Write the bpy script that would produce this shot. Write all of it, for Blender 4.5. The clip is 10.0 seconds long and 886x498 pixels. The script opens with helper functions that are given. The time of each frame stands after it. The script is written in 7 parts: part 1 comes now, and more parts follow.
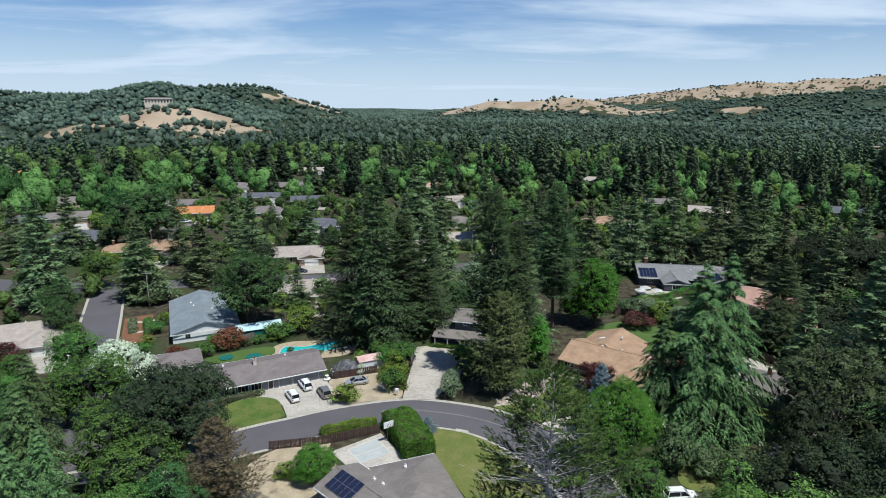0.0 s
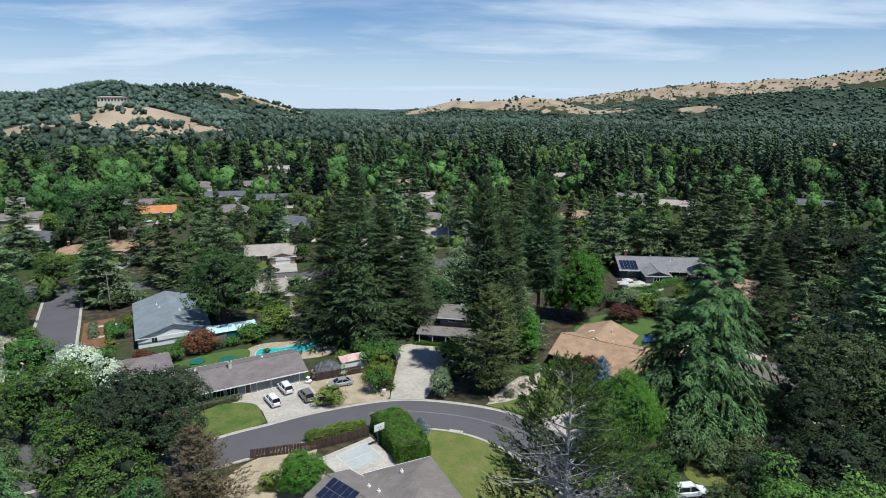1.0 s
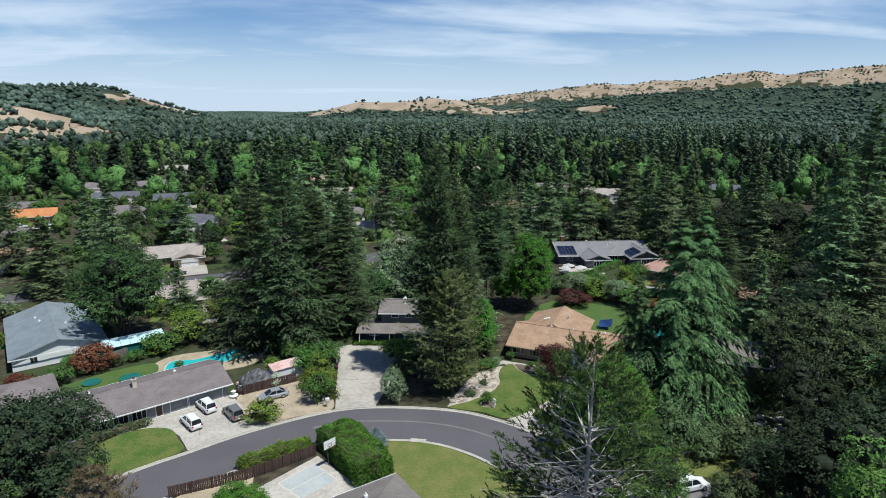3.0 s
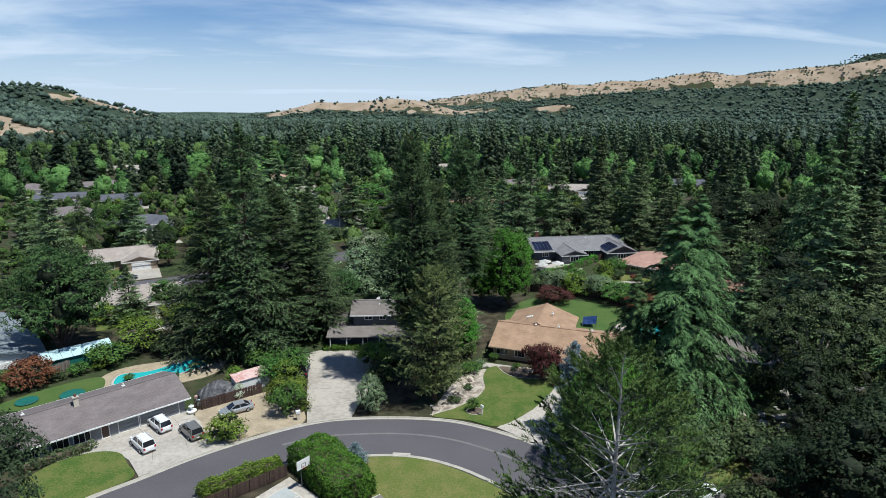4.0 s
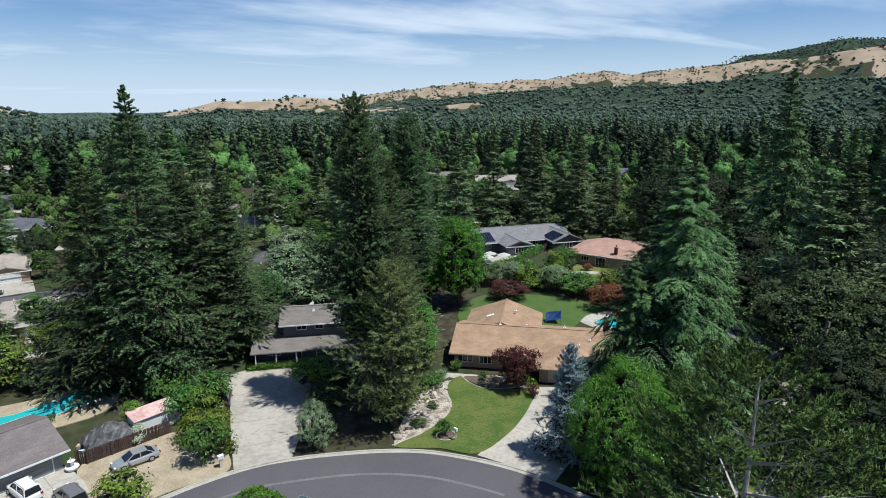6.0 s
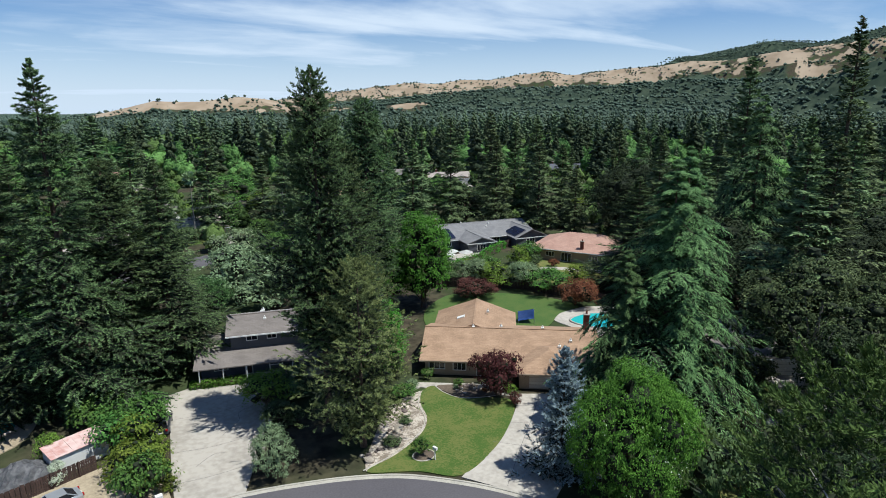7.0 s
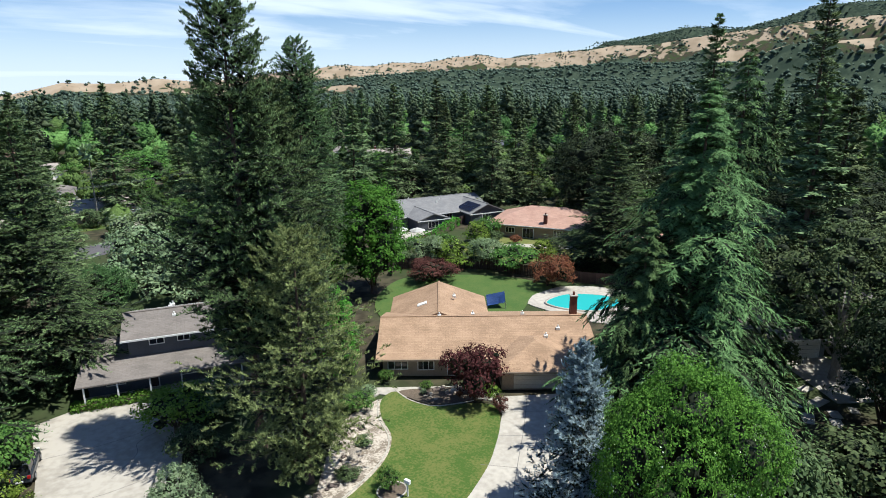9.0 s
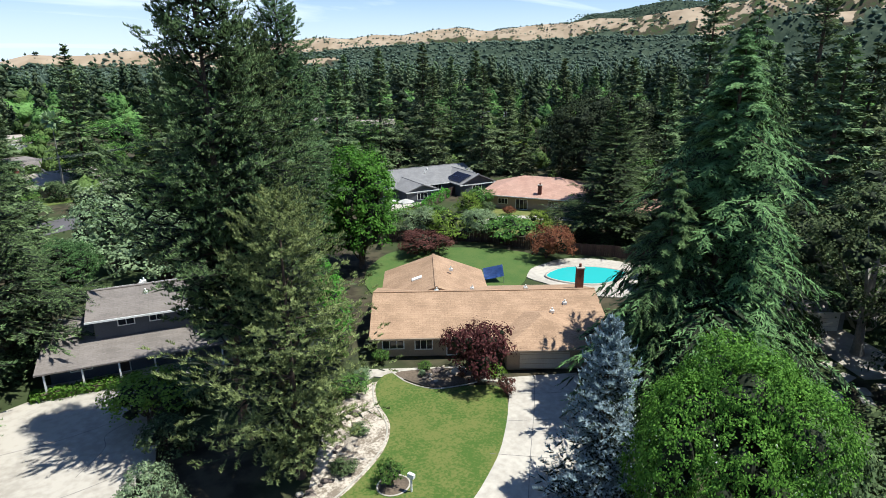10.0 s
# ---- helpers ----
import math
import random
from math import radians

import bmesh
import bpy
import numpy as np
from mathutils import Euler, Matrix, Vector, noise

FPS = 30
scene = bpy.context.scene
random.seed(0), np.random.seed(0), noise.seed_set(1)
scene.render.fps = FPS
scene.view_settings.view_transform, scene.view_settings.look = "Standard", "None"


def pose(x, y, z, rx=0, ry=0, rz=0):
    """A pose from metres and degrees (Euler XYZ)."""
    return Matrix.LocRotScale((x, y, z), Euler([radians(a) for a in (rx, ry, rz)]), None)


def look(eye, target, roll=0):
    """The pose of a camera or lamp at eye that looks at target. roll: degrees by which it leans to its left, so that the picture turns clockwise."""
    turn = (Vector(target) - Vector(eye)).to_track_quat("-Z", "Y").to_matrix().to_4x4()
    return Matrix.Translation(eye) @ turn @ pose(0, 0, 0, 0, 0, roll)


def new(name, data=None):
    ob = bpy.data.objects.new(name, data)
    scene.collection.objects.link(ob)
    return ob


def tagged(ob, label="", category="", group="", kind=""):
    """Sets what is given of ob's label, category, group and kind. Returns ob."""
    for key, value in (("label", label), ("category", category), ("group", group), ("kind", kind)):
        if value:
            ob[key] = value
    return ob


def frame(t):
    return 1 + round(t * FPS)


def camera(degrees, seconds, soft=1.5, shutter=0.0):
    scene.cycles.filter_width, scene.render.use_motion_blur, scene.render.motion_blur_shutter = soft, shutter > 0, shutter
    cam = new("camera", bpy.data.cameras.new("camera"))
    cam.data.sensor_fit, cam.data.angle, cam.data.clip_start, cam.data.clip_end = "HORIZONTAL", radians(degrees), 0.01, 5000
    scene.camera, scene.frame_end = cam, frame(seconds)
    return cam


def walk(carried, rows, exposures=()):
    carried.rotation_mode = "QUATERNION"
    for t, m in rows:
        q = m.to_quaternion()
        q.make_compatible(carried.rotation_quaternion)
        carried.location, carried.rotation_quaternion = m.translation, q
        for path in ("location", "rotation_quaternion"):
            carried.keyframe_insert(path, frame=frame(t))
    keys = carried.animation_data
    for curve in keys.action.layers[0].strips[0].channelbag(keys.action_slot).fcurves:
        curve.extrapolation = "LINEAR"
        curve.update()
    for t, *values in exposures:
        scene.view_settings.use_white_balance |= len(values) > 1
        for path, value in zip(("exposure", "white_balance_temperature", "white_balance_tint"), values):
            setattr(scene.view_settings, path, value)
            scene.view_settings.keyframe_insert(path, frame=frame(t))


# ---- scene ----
# camera and flight: seconds, x, y, z, yaw, pitch, roll
cam = camera(72.98, 10.0, soft=0.9)
PATH = [
    (0.0, -0.00, 0.00, 54.33, -0.00, -13.94, 0.38),
    (0.5, -2.12, 2.46, 52.96, -1.64, -13.90, 0.39),
    (1.0, -4.16, 4.97, 51.49, -3.53, -13.87, 0.33),
    (1.5, -6.01, 7.76, 49.89, -5.56, -13.83, 0.23),
    (2.0, -7.45, 10.81, 48.18, -7.87, -13.72, 0.15),
    (2.5, -8.45, 14.15, 46.66, -10.28, -13.66, 0.10),
    (4.0, -10.15, 25.38, 42.59, -16.15, -13.55, -0.02),
    (4.5, -10.35, 29.43, 41.23, -18.09, -13.54, -0.13),
    (5.0, -10.50, 33.67, 39.91, -20.08, -13.56, -0.22),
    (6.5, -10.49, 45.94, 36.44, -27.11, -13.62, -0.31),
    (7.0, -9.58, 50.08, 35.15, -29.76, -13.60, -0.38),
    (7.5, -8.17, 54.03, 33.72, -32.41, -13.57, -0.38),
    (8.0, -6.64, 57.64, 32.38, -34.54, -13.61, -0.35),
    (8.5, -5.30, 61.03, 31.16, -35.54, -14.03, -0.31),
    (9.0, -4.29, 64.23, 30.05, -36.01, -15.07, -0.26),
    (9.5, -3.38, 67.07, 28.99, -36.76, -16.28, -0.19),
    (10.0, -2.68, 69.28, 28.03, -37.84, -17.40, -0.15),
]
walk(cam, [(t, pose(x, y, z, 90 + pitch, 0, yaw) @ pose(0, 0, 0, 0, 0, roll)) for t, x, y, z, yaw, pitch, roll in PATH],
     exposures=[(0.0, 0.06, 5930, 4), (6.5, 0.12, 5960, 4), (8.0, 0.27, 6040, 4), (9.5, 0.54, 6120, 4), (10.0, 0.58, 6120, 4)])

# ---------------------------------------------------------------- light
SUN_EL, SUN_AZ = radians(65.5), radians(-45)      # height, and angle from +x towards +y
sun_dir = Vector((math.cos(SUN_EL) * math.cos(SUN_AZ), math.cos(SUN_EL) * math.sin(SUN_AZ), math.sin(SUN_EL)))
sun = new("sun", bpy.data.lights.new("sun", "SUN"))
sun.data.energy, sun.data.angle, sun.data.color = 5.0, radians(0.53), (1.0, 0.96, 0.90)
sun.matrix_world = look((0, 0, 300), Vector((0, 0, 300)) - sun_dir)

world = bpy.data.worlds.new("sky")
scene.world = world
world.use_nodes = True
wn, wl = world.node_tree.nodes, world.node_tree.links
wn.clear()


def wnode(kind, **kw):
    n = wn.new(kind)
    for k, v in kw.items():
        n.inputs[k].default_value = v
    return n


def wmath(op, a, b):
    n = wn.new("ShaderNodeMath")
    n.operation = op
    for i, v in enumerate((a, b)):
        if isinstance(v, (int, float)):
            n.inputs[i].default_value = v
        else:
            wl.new(v, n.inputs[i])
    return n.outputs[0]


sky = wn.new("ShaderNodeTexSky")
sky.sky_type, sky.sun_disc = "NISHITA", False
sky.sun_elevation, sky.sun_rotation = SUN_EL, math.pi / 2 - SUN_AZ
sky.altitude, sky.air_density, sky.dust_density, sky.ozone_density = 100, 1.0, 0.2, 2.0
tc = wn.new("ShaderNodeTexCoord")
sep = wn.new("ShaderNodeSeparateXYZ")
wl.new(tc.outputs["Generated"], sep.inputs[0])
den = wmath("MAXIMUM", wmath("ADD", sep.outputs[2], 0.10), 0.05)
flat = wn.new("ShaderNodeCombineXYZ")
wl.new(wmath("DIVIDE", sep.outputs[0], den), flat.inputs[0])
wl.new(wmath("DIVIDE", sep.outputs[1], den), flat.inputs[1])
spin = wn.new("ShaderNodeMapping")
spin.inputs["Rotation"].default_value = (0, 0, radians(-14))
spin.inputs["Location"].default_value = (2.3, 0.4, 0)
spin.inputs["Scale"].default_value = (0.22, 0.42, 1.0)
wl.new(flat.outputs[0], spin.inputs[0])
streak = wnode("ShaderNodeTexNoise", Scale=1.5, Detail=7.0, Roughness=0.52, Distortion=0.7)
wl.new(spin.outputs[0], streak.inputs["Vector"])
wisp = wnode("ShaderNodeTexNoise", Scale=5.5, Detail=6.0, Roughness=0.6, Distortion=0.4)
wl.new(spin.outputs[0], wisp.inputs["Vector"])
cover = wmath("ADD", wmath("MULTIPLY", streak.outputs[0], 0.8), wmath("MULTIPLY", wisp.outputs[0], 0.2))
veil = wn.new("ShaderNodeMapRange")
veil.interpolation_type = "SMOOTHSTEP"
for key, value in zip(("From Min", "From Max", "To Min", "To Max"), (0.38, 0.66, 0.12, 1.0)):
    veil.inputs[key].default_value = value
wl.new(cover, veil.inputs["Value"])
low = wn.new("ShaderNodeMapRange")
low.interpolation_type = "SMOOTHSTEP"
for key, value in zip(("From Min", "From Max", "To Min", "To Max"), (-0.02, 0.16, 0.90, 0.05)):
    low.inputs[key].default_value = value
wl.new(sep.outputs[2], low.inputs["Value"])
clouds = wn.new("ShaderNodeMixRGB")
clouds.inputs[2].default_value = (13.0, 14.4, 16.6, 1)
clear = wn.new("ShaderNodeMapRange")
clear.interpolation_type = "SMOOTHSTEP"
for key, value in zip(("From Min", "From Max", "To Min", "To Max"), (0.16, 0.36, 1.0, 0.04)):
    clear.inputs[key].default_value = value
wl.new(sep.outputs[2], clear.inputs["Value"])
wl.new(wmath("MAXIMUM", wmath("MULTIPLY", veil.outputs[0], clear.outputs[0]), low.outputs[0]), clouds.inputs[0])
tint = wn.new("ShaderNodeMixRGB")
tint.blend_type = "MULTIPLY"
tint.inputs[0].default_value, tint.inputs[2].default_value = 1.0, (0.97, 1.28, 1.76, 1)
wl.new(sky.outputs[0], tint.inputs[1])
wl.new(tint.outputs[0], clouds.inputs[1])
back = wnode("ShaderNodeBackground", Strength=0.050)
wl.new(clouds.outputs[0], back.inputs[0])
wl.new(back.outputs[0], wn.new("ShaderNodeOutputWorld").inputs[0])


# ---------------------------------------------------------------- materials
def material(name, color, second=None, rough=0.8, big=0.5, fine=8.0, amount=0.5, bump=0.0, metal=0.0, spread=0.0, spec=0.3, shingle=0.0):
    """Two colours mixed by noise at two scales (per metre); spread: change of brightness from object to object."""
    m = bpy.data.materials.new(name)
    m.use_nodes = True
    n, l = m.node_tree.nodes, m.node_tree.links
    p = n["Principled BSDF"]
    p.inputs["Roughness"].default_value, p.inputs["Metallic"].default_value = rough, metal
    p.inputs["Specular IOR Level"].default_value = spec
    c2 = second or tuple(c * 0.7 for c in color)
    t = n.new("ShaderNodeTexCoord")
    a, b = n.new("ShaderNodeTexNoise"), n.new("ShaderNodeTexNoise")
    a.inputs["Scale"].default_value, a.inputs["Detail"].default_value = big, 5
    b.inputs["Scale"].default_value, b.inputs["Detail"].default_value = fine, 4
    l.new(t.outputs["Object"], a.inputs["Vector"])
    l.new(t.outputs["Object"], b.inputs["Vector"])
    s = n.new("ShaderNodeMath")
    s.operation = "ADD"
    l.new(a.outputs[0], s.inputs[0])
    l.new(b.outputs[0], s.inputs[1])
    r = n.new("ShaderNodeMapRange")
    for key, value in zip(("From Min", "From Max", "To Min", "To Max"), (1 - 0.3, 1 + 0.3, 0.5 - amount, 0.5 + amount)):
        r.inputs[key].default_value = value
    l.new(s.outputs[0], r.inputs["Value"])
    mix = n.new("ShaderNodeMixRGB")
    mix.inputs[1].default_value, mix.inputs[2].default_value = (*color, 1), (*c2, 1)
    l.new(r.outputs[0], mix.inputs[0])
    out = mix.outputs[0]
    if spread:
        oi, hs, mr = n.new("ShaderNodeObjectInfo"), n.new("ShaderNodeHueSaturation"), n.new("ShaderNodeMapRange")
        mr.inputs["To Min"].default_value, mr.inputs["To Max"].default_value = 1 - spread, 1 + spread
        l.new(oi.outputs["Random"], mr.inputs["Value"])
        l.new(mr.outputs[0], hs.inputs["Value"])
        l.new(out, hs.inputs["Color"])
        out = hs.outputs[0]
    if shingle:
        br, sc = n.new("ShaderNodeTexBrick"), n.new("ShaderNodeMixRGB")
        br.inputs["Scale"].default_value, br.inputs["Brick Width"].default_value, br.inputs["Row Height"].default_value = 1.0, 0.75, shingle
        br.inputs["Mortar Size"].default_value, br.inputs["Bias"].default_value = 0.018, 0.0
        br.inputs["Color1"].default_value, br.inputs["Color2"].default_value, br.inputs["Mortar"].default_value = (1.08, 1.08, 1.08, 1), (0.90, 0.90, 0.90, 1), (0.80, 0.80, 0.80, 1)
        l.new(t.outputs["Object"], br.inputs["Vector"])
        sc.blend_type = "MULTIPLY"
        sc.inputs[0].default_value = 1.0
        l.new(out, sc.inputs[1])
        l.new(br.outputs["Color"], sc.inputs[2])
        out = sc.outputs[0]
    l.new(out, p.inputs["Base Color"])
    if bump:
        bm_ = n.new("ShaderNodeBump")
        bm_.inputs["Strength"].default_value, bm_.inputs["Distance"].default_value = bump, 0.02
        l.new(b.outputs[0], bm_.inputs["Height"])
        l.new(bm_.outputs[0], p.inputs["Normal"])
    return m


def leaves(name, color, second, glow=0.25, rough=0.7, hue=0.02, value=0.25, clump=0.35, single=0.3, tint=False):
    """Foliage: each leaf spray has its own shade, each plant its own tint; some light passes through."""
    m = bpy.data.materials.new(name)
    m.use_nodes = True
    n, l = m.node_tree.nodes, m.node_tree.links
    p, o = n["Principled BSDF"], n["Material Output"]
    p.inputs["Roughness"].default_value = rough
    p.inputs["Specular IOR Level"].default_value = 0.08
    g, oi = n.new("ShaderNodeNewGeometry"), n.new("ShaderNodeObjectInfo")
    t, no = n.new("ShaderNodeTexCoord"), n.new("ShaderNodeTexNoise")
    no.inputs["Scale"].default_value, no.inputs["Detail"].default_value = clump, 3
    l.new(t.outputs["Object"], no.inputs["Vector"])
    ad = n.new("ShaderNodeMath")
    ad.operation = "MULTIPLY_ADD"
    ad.inputs[1].default_value = single
    l.new(g.outputs["Random Per Island"], ad.inputs[0])
    if tint:
        tree = n.new("ShaderNodeAttribute")
        tree.attribute_name = "tree_tint"
        mot = n.new("ShaderNodeMath")
        mot.operation = "MULTIPLY_ADD"
        mot.inputs[1].default_value = 1.4
        no.inputs["Scale"].default_value, no.inputs["Detail"].default_value = 0.8, 5
        l.new(no.outputs[0], mot.inputs[0])
        low_ = n.new("ShaderNodeMath")
        low_.operation = "ADD"
        low_.inputs[1].default_value = -0.7
        l.new(tree.outputs["Fac"], low_.inputs[0])
        l.new(low_.outputs[0], mot.inputs[2])
        l.new(mot.outputs[0], ad.inputs[2])
        bu = n.new("ShaderNodeBump")
        bu.inputs["Strength"].default_value, bu.inputs["Distance"].default_value = 1.0, 1.2
        l.new(no.outputs[0], bu.inputs["Height"])
        l.new(bu.outputs[0], p.inputs["Normal"])
    else:
        l.new(no.outputs[0], ad.inputs[2])
    mr = n.new("ShaderNodeMapRange")
    mr.inputs["From Min"].default_value, mr.inputs["From Max"].default_value = (0.0, 1.0 + single) if tint else (0.36, 0.64 + single)
    l.new(ad.outputs[0], mr.inputs["Value"])
    mix = n.new("ShaderNodeMixRGB")
    mix.inputs[1].default_value, mix.inputs[2].default_value = (*color, 1), (*second, 1)
    l.new(mr.outputs[0], mix.inputs[0])
    hs = n.new("ShaderNodeHueSaturation")
    for key, lo, hi in (("Hue", 0.5 - hue, 0.5 + hue), ("Value", 1 - value, 1 + value)):
        r = n.new("ShaderNodeMapRange")
        r.inputs["To Min"].default_value, r.inputs["To Max"].default_value = lo, hi
        l.new(oi.outputs["Random"], r.inputs["Value"])
        l.new(r.outputs[0], hs.inputs[key])
    l.new(mix.outputs[0], hs.inputs["Color"])
    l.new(hs.outputs[0], p.inputs["Base Color"])
    tr, ms = n.new("ShaderNodeBsdfTranslucent"), n.new("ShaderNodeMixShader")
    ms.inputs[0].default_value = glow
    l.new(hs.outputs[0], tr.inputs[0])
    l.new(p.outputs[0], ms.inputs[1])
    l.new(tr.outputs[0], ms.inputs[2])
    l.new(ms.outputs[0], o.inputs[0])
    return m


